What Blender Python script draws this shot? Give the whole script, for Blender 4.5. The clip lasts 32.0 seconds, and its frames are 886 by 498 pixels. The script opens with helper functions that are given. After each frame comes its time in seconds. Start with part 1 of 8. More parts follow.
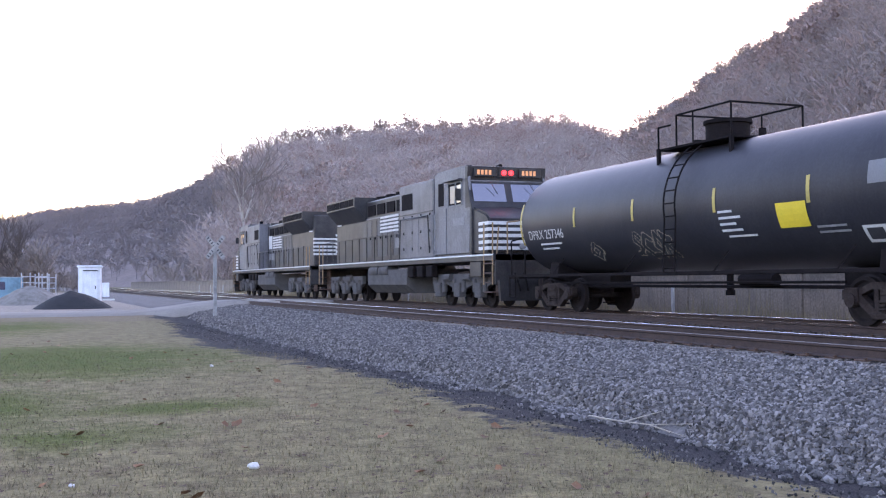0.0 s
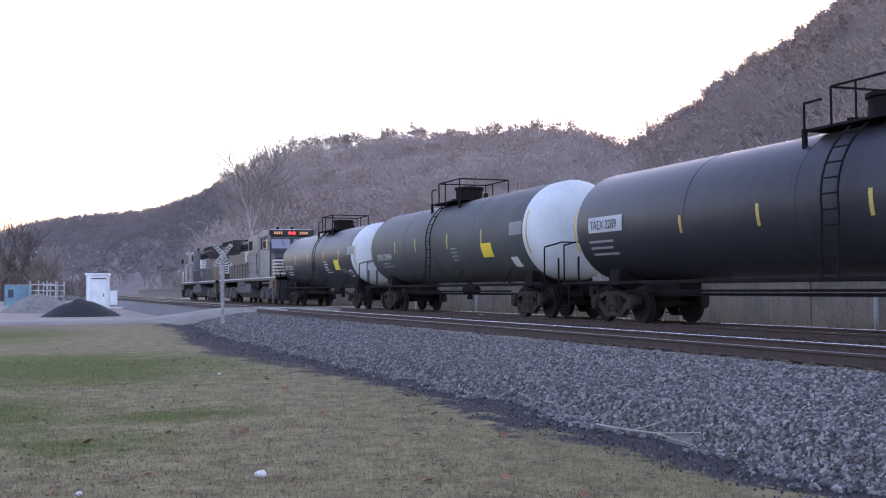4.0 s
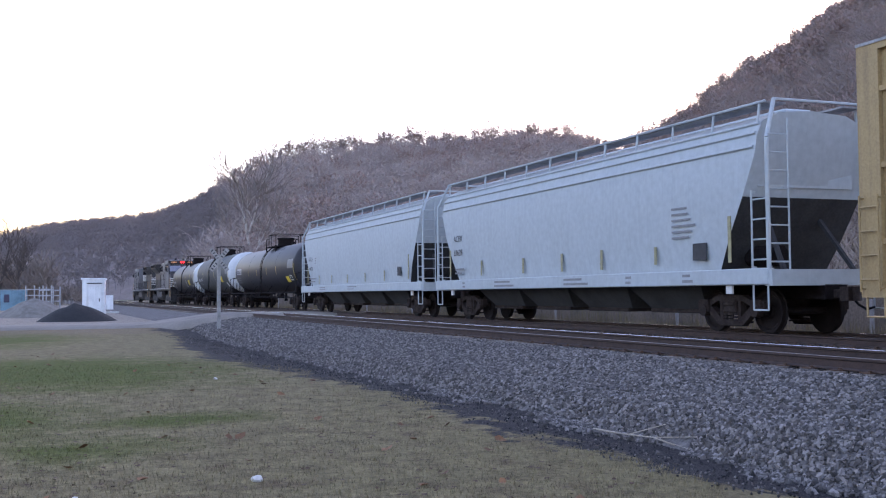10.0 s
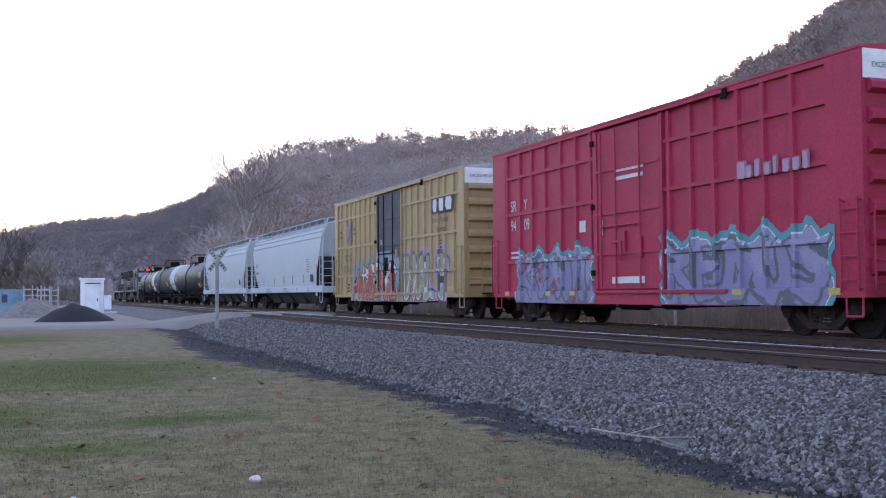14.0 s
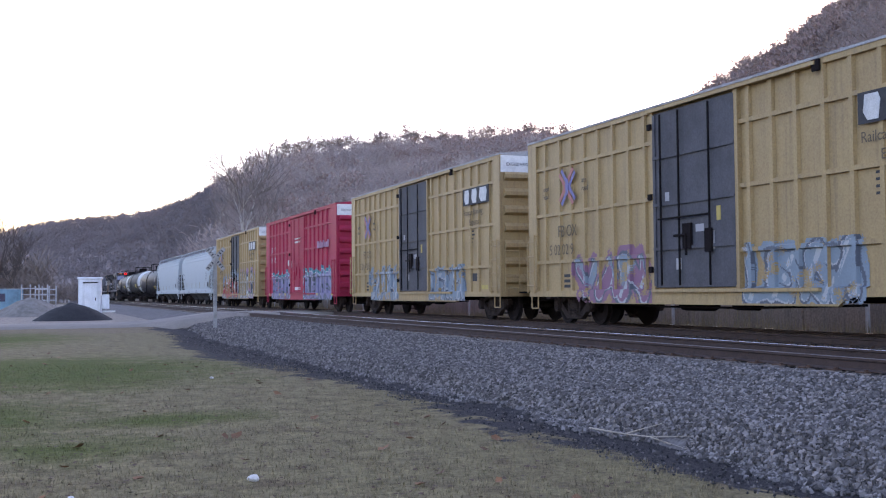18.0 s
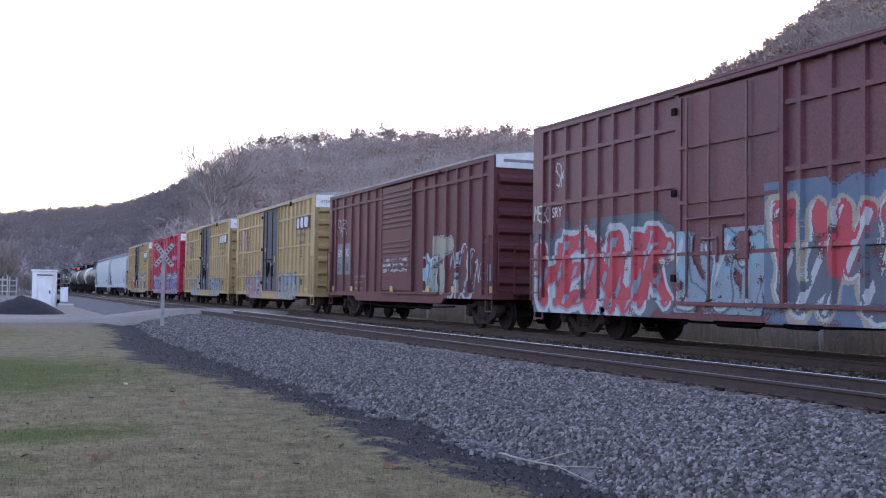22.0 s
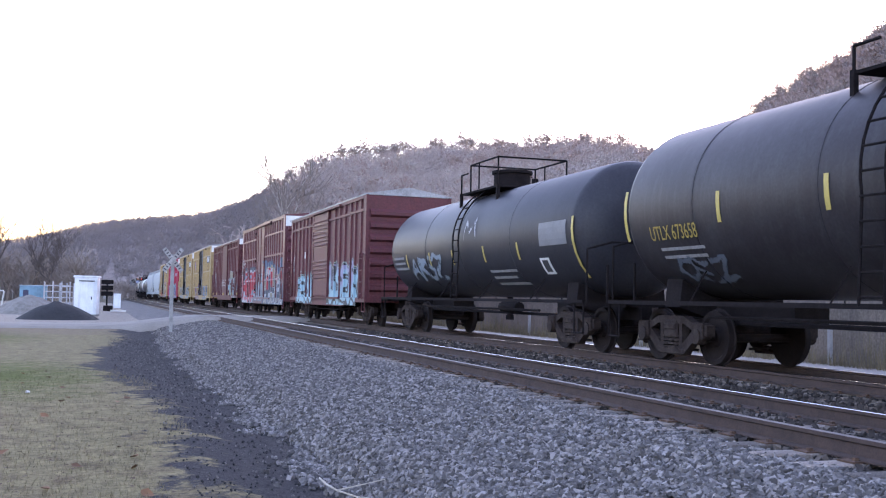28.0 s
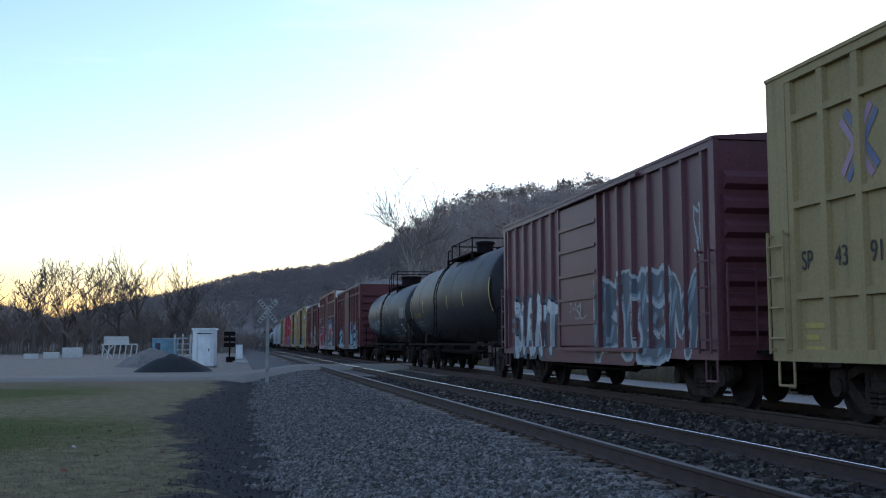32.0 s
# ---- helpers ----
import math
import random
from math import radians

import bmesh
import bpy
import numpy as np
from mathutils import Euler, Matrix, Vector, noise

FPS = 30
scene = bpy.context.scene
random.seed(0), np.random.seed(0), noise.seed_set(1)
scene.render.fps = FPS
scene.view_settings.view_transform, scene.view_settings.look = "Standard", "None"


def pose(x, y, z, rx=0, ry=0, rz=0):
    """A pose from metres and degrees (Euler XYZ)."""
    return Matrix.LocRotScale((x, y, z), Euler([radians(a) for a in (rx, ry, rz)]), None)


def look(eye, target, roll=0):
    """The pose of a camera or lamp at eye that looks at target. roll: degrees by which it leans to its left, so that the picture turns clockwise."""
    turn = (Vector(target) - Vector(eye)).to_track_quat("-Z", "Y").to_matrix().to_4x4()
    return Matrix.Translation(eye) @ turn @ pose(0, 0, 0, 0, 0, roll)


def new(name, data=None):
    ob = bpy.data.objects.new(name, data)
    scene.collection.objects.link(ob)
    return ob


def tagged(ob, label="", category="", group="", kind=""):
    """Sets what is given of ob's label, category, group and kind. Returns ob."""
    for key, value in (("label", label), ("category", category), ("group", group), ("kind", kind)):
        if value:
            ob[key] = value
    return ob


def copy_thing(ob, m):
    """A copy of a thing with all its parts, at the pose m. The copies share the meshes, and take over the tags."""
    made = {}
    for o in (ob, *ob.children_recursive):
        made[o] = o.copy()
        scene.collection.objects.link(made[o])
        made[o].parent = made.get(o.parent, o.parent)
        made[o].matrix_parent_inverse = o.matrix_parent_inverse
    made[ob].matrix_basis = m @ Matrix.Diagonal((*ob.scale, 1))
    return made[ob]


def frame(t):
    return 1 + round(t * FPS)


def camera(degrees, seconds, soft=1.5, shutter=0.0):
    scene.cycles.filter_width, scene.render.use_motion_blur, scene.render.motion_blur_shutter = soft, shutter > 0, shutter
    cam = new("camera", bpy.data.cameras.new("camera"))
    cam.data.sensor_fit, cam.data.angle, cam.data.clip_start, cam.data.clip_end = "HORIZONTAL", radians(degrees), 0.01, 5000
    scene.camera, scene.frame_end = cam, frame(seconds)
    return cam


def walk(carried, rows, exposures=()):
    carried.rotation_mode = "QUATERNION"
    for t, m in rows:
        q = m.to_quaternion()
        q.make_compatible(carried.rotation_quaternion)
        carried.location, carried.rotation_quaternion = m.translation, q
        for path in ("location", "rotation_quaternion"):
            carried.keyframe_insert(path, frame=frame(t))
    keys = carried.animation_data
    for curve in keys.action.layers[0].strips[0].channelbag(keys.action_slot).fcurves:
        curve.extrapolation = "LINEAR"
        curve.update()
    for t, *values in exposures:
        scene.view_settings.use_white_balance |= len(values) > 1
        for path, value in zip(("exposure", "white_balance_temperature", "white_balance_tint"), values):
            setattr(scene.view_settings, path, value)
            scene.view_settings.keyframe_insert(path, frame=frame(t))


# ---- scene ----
cam = camera(45.5, 32.0, soft=1.15, shutter=0.0)
PATH = (
    (0, -10.717, 0, 0.876, -21.39, 1.74, -0.45),
    (0.5, -10.717, 0, 0.876, -20.78, 1.83, -0.42),
    (1, -10.717, 0, 0.876, -20.89, 1.93, -0.4),
    (1.5, -10.717, 0, 0.876, -20.91, 1.97, -0.43),
    (2, -10.717, 0, 0.876, -20.93, 2.04, -0.4),
    (2.5, -10.717, 0, 0.876, -20.94, 2.08, -0.37),
    (3, -10.717, 0, 0.876, -20.97, 2.13, -0.4),
    (3.5, -10.717, 0, 0.876, -20.98, 2.16, -0.41),
    (5.5, -10.717, 0, 0.876, -21.05, 2.29, -0.46),
    (6, -10.717, 0, 0.876, -21.05, 2.34, -0.46),
    (6.5, -10.717, 0, 0.876, -21.06, 2.34, -0.45),
    (7, -10.717, 0, 0.876, -21.1, 2.38, -0.47),
    (7.5, -10.717, 0, 0.876, -21.1, 2.38, -0.47),
    (8, -10.717, 0, 0.876, -21.11, 2.38, -0.43),
    (8.5, -10.717, 0, 0.876, -21.14, 2.42, -0.48),
    (9, -10.717, 0, 0.876, -21.14, 2.43, -0.47),
    (9.5, -10.717, 0, 0.876, -21.15, 2.43, -0.45),
    (10, -10.717, 0, 0.876, -21.19, 2.42, -0.47),
    (10.5, -10.717, 0, 0.876, -21.19, 2.42, -0.47),
    (11, -10.717, 0, 0.876, -21.19, 2.42, -0.47),
    (11.5, -10.717, 0, 0.876, -21.23, 2.42, -0.47),
    (12, -10.717, 0, 0.876, -21.23, 2.42, -0.47),
    (12.5, -10.717, 0, 0.876, -21.23, 2.42, -0.47),
    (13, -10.717, 0, 0.876, -21.26, 2.43, -0.46),
    (13.5, -10.717, 0, 0.876, -21.28, 2.42, -0.47),
    (14, -10.717, 0, 0.876, -21.28, 2.42, -0.47),
    (14.5, -10.717, 0, 0.876, -21.29, 2.38, -0.43),
    (16.5, -10.717, 0, 0.876, -21.34, 2.38, -0.43),
    (17, -10.717, 0, 0.876, -21.37, 2.38, -0.48),
    (17.5, -10.717, 0, 0.876, -21.38, 2.38, -0.45),
    (18, -10.717, 0, 0.876, -21.38, 2.38, -0.45),
    (18.5, -10.717, 0, 0.876, -21.39, 2.38, -0.44),
    (19, -10.717, 0, 0.876, -21.39, 2.38, -0.44),
    (19.5, -10.73, -0.037, 0.882, -22.2, 2.26, 0.08),
    (20, -10.645, 0.031, 0.959, -21, 1.58, -1.6),
    (20.5, -10.486, 0.167, 1.017, -20.93, 2.75, -1.3),
    (21, -10.253, 0.297, 1.042, -23.28, 2.81, -1.51),
    (21.5, -9.888, 0.432, 1.037, -23.3, 2.35, -1.03),
    (22, -9.594, 0.556, 1.043, -22.7, 2.31, 0.81),
    (22.5, -9.281, 0.703, 1.082, -22.21, 2.45, 0.08),
    (23, -8.953, 0.776, 1.065, -21.84, 2.66, -0.43),
    (23.5, -8.632, 0.851, 1.055, -19.39, 2.17, -0.01),
    (24, -8.372, 0.963, 1.056, -18.74, 1.65, -0.14),
    (24.5, -8.13, 1.027, 1.051, -18.07, 1.65, -0.71),
    (25, -7.857, 1.059, 1.056, -16.6, 1.56, 0.22),
    (25.5, -7.615, 1.104, 1.061, -16.5, 1.33, 0.27),
    (27.5, -6.481, 1.209, 0.995, -16.86, 1, 0.15),
    (28, -6.382, 1.151, 0.996, -18.19, 2.75, 1.14),
    (28.5, -6.171, 1.096, 0.999, -18.09, 3.07, 0.29),
    (29, -5.952, 1.05, 1.042, -13.78, 3.31, 0.78),
    (29.5, -5.719, 0.976, 1.089, -13.22, 3.61, 0.73),
    (30, -5.498, 0.891, 1.094, -14.51, 3.92, 0.04),
    (30.5, -5.236, 0.862, 1.079, -13.39, 3.87, 1.21),
    (31, -4.968, 0.904, 1.098, -12.61, 4.64, 1.38),
    (31.5, -4.789, 0.973, 1.097, -12.39, 5.06, 1.35),
    (32, -4.604, 1.059, 1.062, -10.95, 5.08, -0.22),
)
# seconds, stops, kelvin, tint
EXPOSURES = ((0, 3.3, 7050, 42), (2, 3.0, 7050, 42), (4, 2.95, 7050, 42), (9, 2.8, 6950, 40), (14, 2.75, 7000, 40), (19, 2.8, 7000, 41), (21, 2.75, 7000, 41), (23, 2.95, 7000, 41), (26, 3.05, 7000, 40), (28, 3.4, 7050, 41), (29, 3.22, 6900, 36), (30, 2.45, 6700, 29), (31, 1.95, 6500, 25), (32, 1.6, 6300, 21))
walk(cam, [(t, pose(x, y, z, 90 + pitch, 0, yaw) @ pose(0, 0, 0, 0, 0, roll)) for t, x, y, z, yaw, pitch, roll in PATH], EXPOSURES)

# ---- light ----
SUN_AZ, SUN_EL = -48.0, 7.0      # degrees to the left of +y (minus: right), and above the horizon
world = bpy.data.worlds.new("dusk")
scene.world = world
world.use_nodes = True
wn = world.node_tree.nodes
sky = wn.new("ShaderNodeTexSky")
sky.sky_type, sky.sun_disc = "NISHITA", False
sky.sun_elevation, sky.sun_rotation = radians(SUN_EL), radians(-SUN_AZ)
sky.altitude, sky.air_density, sky.dust_density, sky.ozone_density = 200, 1.0, 1.0, 2.2
wn["Background"].inputs["Strength"].default_value = 0.15
wl = world.node_tree.links
way = wn.new("ShaderNodeTexCoord").outputs["Generated"]
cut = wn.new("ShaderNodeSeparateXYZ")
wl.new(way, cut.inputs[0])
# thin streaks of high cloud
drift = wn.new("ShaderNodeMapping")
drift.inputs["Location"].default_value, drift.inputs["Scale"].default_value = (0.4, 0.2, 1.3), (1.6, 1.6, 10.0)
wl.new(way, drift.inputs[0])
streaks = wn.new("ShaderNodeTexNoise")
streaks.inputs["Scale"].default_value, streaks.inputs["Detail"].default_value, streaks.inputs["Roughness"].default_value = 1.5, 5, 0.55
wl.new(drift.outputs[0], streaks.inputs["Vector"])
thin = wn.new("ShaderNodeMapRange")
thin.inputs[1].default_value, thin.inputs[2].default_value, thin.inputs[4].default_value = 0.52, 0.85, 0.45
wl.new(streaks.outputs[0], thin.inputs[0])
cirrus = wn.new("ShaderNodeMix")
cirrus.data_type = "RGBA"
cirrus.inputs[7].default_value = (3.0, 2.9, 2.9, 1)
wl.new(thin.outputs[0], cirrus.inputs[0])
wl.new(sky.outputs[0], cirrus.inputs[6])
# the warm band of dusk all round the horizon
low = wn.new("ShaderNodeMapRange")
low.inputs[1].default_value, low.inputs[2].default_value, low.inputs[3].default_value, low.inputs[4].default_value = 0.01, 0.13, 1.0, 0.0
low.interpolation_type = "SMOOTHSTEP"
wl.new(cut.outputs[2], low.inputs[0])
warm = wn.new("ShaderNodeMix")
warm.data_type, warm.blend_type = "RGBA", "MULTIPLY"
warm.inputs[7].default_value = (1.0, 0.74, 0.52, 1)
wl.new(low.outputs[0], warm.inputs[0])
wl.new(cirrus.outputs[2], warm.inputs[6])
wl.new(warm.outputs[2], wn["Background"].inputs[0])
sun = new("sun", bpy.data.lights.new("sun", "SUN"))
sun.data.energy, sun.data.angle, sun.data.color = 0.3, radians(25), (1.0, 0.86, 0.72)
sun.matrix_world = look((0, 0, 50), (50 * math.sin(radians(SUN_AZ)), -50 * math.cos(radians(SUN_AZ)), 50 - 50 * math.tan(radians(SUN_EL))))

# ---- materials ----


def mat(name, color, rough=0.7, metal=0.0, var=0.25, scale=3.0, fine=40.0, bump=0.0, tint=None, coat=0.0, spec=0.5, streak=0.0, random_tint=0.0):
    """A surface with broad patches and fine grain; tint: the colour of stains; streak: runs of dirt down the side."""
    m = bpy.data.materials.new(name)
    m.use_nodes = True
    n, l = m.node_tree.nodes, m.node_tree.links
    b = n["Principled BSDF"]
    co = n.new("ShaderNodeTexCoord")
    big, small = n.new("ShaderNodeTexNoise"), n.new("ShaderNodeTexNoise")
    big.inputs["Scale"].default_value, big.inputs["Detail"].default_value, big.inputs["Roughness"].default_value = scale, 6, 0.65
    small.inputs["Scale"].default_value, small.inputs["Detail"].default_value = fine, 4
    l.new(co.outputs["Object"], big.inputs["Vector"])
    l.new(co.outputs["Object"], small.inputs["Vector"])
    stain = tint if tint else tuple(c * 0.45 for c in color)
    ramp = n.new("ShaderNodeMapRange")
    ramp.inputs[1].default_value, ramp.inputs[2].default_value, ramp.inputs[4].default_value = 0.42, 0.75, min(1.0, var * 2.2)
    l.new(big.outputs[0], ramp.inputs[0])
    mix = n.new("ShaderNodeMix")
    mix.data_type = "RGBA"
    mix.inputs[6].default_value, mix.inputs[7].default_value = (*color, 1), (*stain, 1)
    l.new(ramp.outputs[0], mix.inputs[0])
    out = mix.outputs[2]
    if streak:
        mp = n.new("ShaderNodeMapping")
        mp.inputs["Scale"].default_value = (7, 7, 0.35)
        sn = n.new("ShaderNodeTexNoise")
        sn.inputs["Scale"].default_value, sn.inputs["Detail"].default_value = 1.2, 5
        l.new(co.outputs["Object"], mp.inputs[0])
        l.new(mp.outputs[0], sn.inputs["Vector"])
        r2 = n.new("ShaderNodeMapRange")
        r2.inputs[1].default_value, r2.inputs[2].default_value, r2.inputs[4].default_value = 0.5, 0.8, streak
        l.new(sn.outputs[0], r2.inputs[0])
        m3 = n.new("ShaderNodeMix")
        m3.data_type = "RGBA"
        m3.inputs[7].default_value = (*[c * 0.5 + 0.02 for c in stain], 1)
        l.new(r2.outputs[0], m3.inputs[0])
        l.new(out, m3.inputs[6])
        out = m3.outputs[2]
    grain = n.new("ShaderNodeMix")
    grain.data_type, grain.blend_type = "RGBA", "MULTIPLY"
    grain.inputs[0].default_value = min(1.0, var * 1.6)
    gr = n.new("ShaderNodeMapRange")
    gr.inputs[1].default_value, gr.inputs[2].default_value, gr.inputs[3].default_value, gr.inputs[4].default_value = 0.3, 0.7, 0.62, 1.25
    gr.clamp = False
    l.new(small.outputs[0], gr.inputs[0])
    l.new(out, grain.inputs[6])
    l.new(gr.outputs[0], grain.inputs[7])
    out = grain.outputs[2]
    if random_tint:
        oi = n.new("ShaderNodeObjectInfo")
        hs = n.new("ShaderNodeHueSaturation")
        r4 = n.new("ShaderNodeMapRange")
        r4.inputs[3].default_value, r4.inputs[4].default_value = 1 - random_tint, 1 + random_tint
        l.new(oi.outputs["Random"], r4.inputs[0])
        l.new(r4.outputs[0], hs.inputs["Value"])
        l.new(out, hs.inputs["Color"])
        out = hs.outputs[0]
    l.new(out, b.inputs["Base Color"])
    b.inputs["Roughness"].default_value, b.inputs["Metallic"].default_value = rough, metal
    b.inputs["Specular IOR Level"].default_value, b.inputs["Coat Weight"].default_value = spec, coat
    if bump:
        bp = n.new("ShaderNodeBump")
        bp.inputs["Strength"].default_value, bp.inputs["Distance"].default_value = bump, 0.02
        l.new(small.outputs[0], bp.inputs["Height"])
        l.new(bp.outputs[0], b.inputs["Normal"])
    return m


def glow(name, color, strength):
    m = bpy.data.materials.new(name)
    m.use_nodes = True
    b = m.node_tree.nodes["Principled BSDF"]
    b.inputs["Base Color"].default_value = (*[c * 0.5 for c in color], 1)
    b.inputs["Emission Color"].default_value, b.inputs["Emission Strength"].default_value = (*color, 1), strength
    return m


# ---- mesh tools ----


def obj(name, bm, material, parent=None, label="", smooth=False):
    me = bpy.data.meshes.new(name)
    bmesh.ops.recalc_face_normals(bm, faces=bm.faces[:])
    if smooth:
        for f in bm.faces:
            f.smooth = True
    bm.to_mesh(me)
    bm.free()
    me.materials.append(material)
    if smooth:
        me.set_sharp_from_angle(angle=radians(40))
    o = new(name, me)
    o.parent = parent
    if label:
        o["label"] = label
    return o


def part(name, bm, material, parent, label="", smooth=False):
    return obj(name, bm, material, parent, label, smooth)


def twin(o, m, parent=None):
    """Another object on the same mesh."""
    c = new(o.name.split(".")[0], o.data)
    c.parent = parent if parent else o.parent
    c.matrix_basis = m
    if "label" in o:
        c["label"] = o["label"]
    return c


def box(bm, x0, x1, y0, y1, z0, z1, bevel=0.0):
    v = [bm.verts.new((x, y, z)) for x in (x0, x1) for y in (y0, y1) for z in (z0, z1)]
    fs = [bm.faces.new([v[i] for i in q]) for q in ((0, 1, 3, 2), (4, 6, 7, 5), (0, 4, 5, 1), (2, 3, 7, 6), (0, 2, 6, 4), (1, 5, 7, 3))]
    if bevel:
        es = list({e for f in fs for e in f.edges})
        bmesh.ops.bevel(bm, geom=es, offset=bevel, segments=1, affect="EDGES")
    return bm


def new_box(x0, x1, y0, y1, z0, z1, bevel=0.0):
    return box(bmesh.new(), x0, x1, y0, y1, z0, z1, bevel)


def rod(bm, a, b, r, n=6, r2=None):
    """A bar from a to b."""
    a, b = Vector(a), Vector(b)
    r2 = r if r2 is None else r2
    d = (b - a).normalized()
    u = d.orthogonal().normalized()
    w = d.cross(u)
    ring = []
    for c, q in ((a, r), (b, r2)):
        ring.append([bm.verts.new(c + q * (math.cos(k * 2 * math.pi / n + math.pi / n) * u + math.sin(k * 2 * math.pi / n + math.pi / n) * w)) for k in range(n)])
    for k in range(n):
        bm.faces.new((ring[0][k], ring[0][(k + 1) % n], ring[1][(k + 1) % n], ring[1][k]))
    bm.faces.new(ring[0][::-1])
    bm.faces.new(ring[1])
    return bm


def pipe(bm, pts, r, n=6):
    for a, b in zip(pts[:-1], pts[1:]):
        rod(bm, a, b, r, n)
    return bm


def prism(bm, outline, axis, a, b):
    """An outline of 2D points swept along an axis (0 x, 1 y, 2 z) from a to b."""
    def at(p, q):
        return (q, p[0], p[1]) if axis == 0 else (p[0], q, p[1]) if axis == 1 else (p[0], p[1], q)
    A = [bm.verts.new(at(p, a)) for p in outline]
    B = [bm.verts.new(at(p, b)) for p in outline]
    n = len(outline)
    for k in range(n):
        bm.faces.new((A[k], A[(k + 1) % n], B[(k + 1) % n], B[k]))
    bm.faces.new(A[::-1])
    bm.faces.new(B)
    return bm


def lathe(bm, profile, n=32, axis=1, center=(0, 0, 0), a0=0.0, a1=2 * math.pi):
    """Rings of (along, radius) about an axis."""
    rings = []
    closed = abs(a1 - a0 - 2 * math.pi) < 1e-6
    m = n if closed else n + 1
    for s, r in profile:
        ring = []
        for k in range(m):
            t = a0 + (a1 - a0) * k / n
            p = (r * math.sin(t), s, r * math.cos(t)) if axis == 1 else (s, r * math.sin(t), r * math.cos(t)) if axis == 0 else (r * math.sin(t), r * math.cos(t), s)
            ring.append(bm.verts.new(Vector(center) + Vector(p)))
        rings.append(ring)
    for A, B in zip(rings[:-1], rings[1:]):
        for k in range(n):
            bm.faces.new((A[k], A[(k + 1) % m], B[(k + 1) % m], B[k]))
    if closed:
        for ring, r in ((rings[0], profile[0][1]), (rings[-1], profile[-1][1])):
            if r > 1e-4:
                bm.faces.new(ring)
    return bm


def raw(name, verts, faces, material, kind="", label="", category="", smooth=False):
    me = bpy.data.meshes.new(name)
    me.from_pydata(verts, [], faces)
    me.materials.append(material)
    if smooth:
        me.polygons.foreach_set("use_smooth", [True] * len(me.polygons))
    me.update()
    return tagged(new(name, me), label, category, "", kind)


# ---- ground ----
TRACK_X = 4.2      # centre of the far track; the near one lies at 0; the rails' tops are at z = 0
GAUGE = 0.7525


def node_mask(n, l, value, lo, hi):
    r = n.new("ShaderNodeMapRange")
    r.inputs[1].default_value, r.inputs[2].default_value = lo, hi
    l.new(value, r.inputs[0])
    return r.outputs[0]


def node_blend(n, l, fac, a, b):
    m = n.new("ShaderNodeMix")
    m.data_type = "RGBA"
    l.new(fac, m.inputs[0])
    for k, c in ((6, a), (7, b)):
        if isinstance(c, tuple):
            m.inputs[k].default_value = (*c, 1)
        else:
            l.new(c, m.inputs[k])
    return m.outputs[2]


def node_noise(n, l, co, scale, detail=5, rough=0.6):
    t = n.new("ShaderNodeTexNoise")
    t.inputs["Scale"].default_value, t.inputs["Detail"].default_value, t.inputs["Roughness"].default_value = scale, detail, rough
    l.new(co, t.inputs["Vector"])
    return t.outputs[0]


def node_math(n, l, op, a, b):
    m = n.new("ShaderNodeMath")
    m.operation = op
    for k, v in ((0, a), (1, b)):
        if isinstance(v, (int, float)):
            m.inputs[k].default_value = v
        else:
            l.new(v, m.inputs[k])
    return m.outputs[0]


GREEN = ((-12.6, 44.0, 3.4, 8.0, 1.0), (-10.2, 24.5, 3.4, 5.6, 1.0), (-9.2, 14.3, 1.3, 0.8, 0.9), (-11.6, 15.5, 1.7, 2.6, 0.75), (-10.4, 12.0, 1.0, 0.9, 0.5), (-18.0, 20.0, 5.0, 16.0, 0.9))   # x, y, reach in x and y, strength


def lawn_colour(n, l, co, sep):
    patch, blade, mid = node_noise(n, l, co, 0.55, 4), node_noise(n, l, co, 60, 3), node_noise(n, l, co, 2.6, 7, 0.7)
    straw = node_blend(n, l, node_mask(n, l, mid, 0.36, 0.66), (0.205, 0.165, 0.085), (0.115, 0.092, 0.05))
    rusty = node_noise(n, l, co, 1.3, 6, 0.75)
    straw = node_blend(n, l, node_math(n, l, "MULTIPLY", node_mask(n, l, rusty, 0.5, 0.68), 0.4), straw, (0.125, 0.082, 0.052))
    green = node_blend(n, l, node_mask(n, l, mid, 0.34, 0.66), (0.045, 0.073, 0.01), (0.085, 0.088, 0.024))
    # green patches where the lawn still grows
    best = None
    for cx, cy, rx, ry, k in GREEN:
        u = node_math(n, l, "DIVIDE", node_math(n, l, "SUBTRACT", sep.outputs[0], cx), rx)
        v = node_math(n, l, "DIVIDE", node_math(n, l, "SUBTRACT", sep.outputs[1], cy), ry)
        d = node_math(n, l, "SQRT", node_math(n, l, "ADD", node_math(n, l, "MULTIPLY", u, u), node_math(n, l, "MULTIPLY", v, v)), 0.0)
        w = node_math(n, l, "MULTIPLY", node_math(n, l, "SUBTRACT", 1.0, d), k)
        best = w if best is None else node_math(n, l, "MAXIMUM", best, w)
    lean = node_math(n, l, "ADD", best, node_math(n, l, "MULTIPLY", node_math(n, l, "SUBTRACT", patch, 0.5), 1.3))
    lean = node_math(n, l, "ADD", lean, node_math(n, l, "MULTIPLY", node_math(n, l, "SUBTRACT", mid, 0.5), 1.6))
    return patch, blade, mid, node_blend(n, l, node_math(n, l, "MULTIPLY", node_mask(n, l, lean, -0.3, 0.45), 0.95), straw, green)


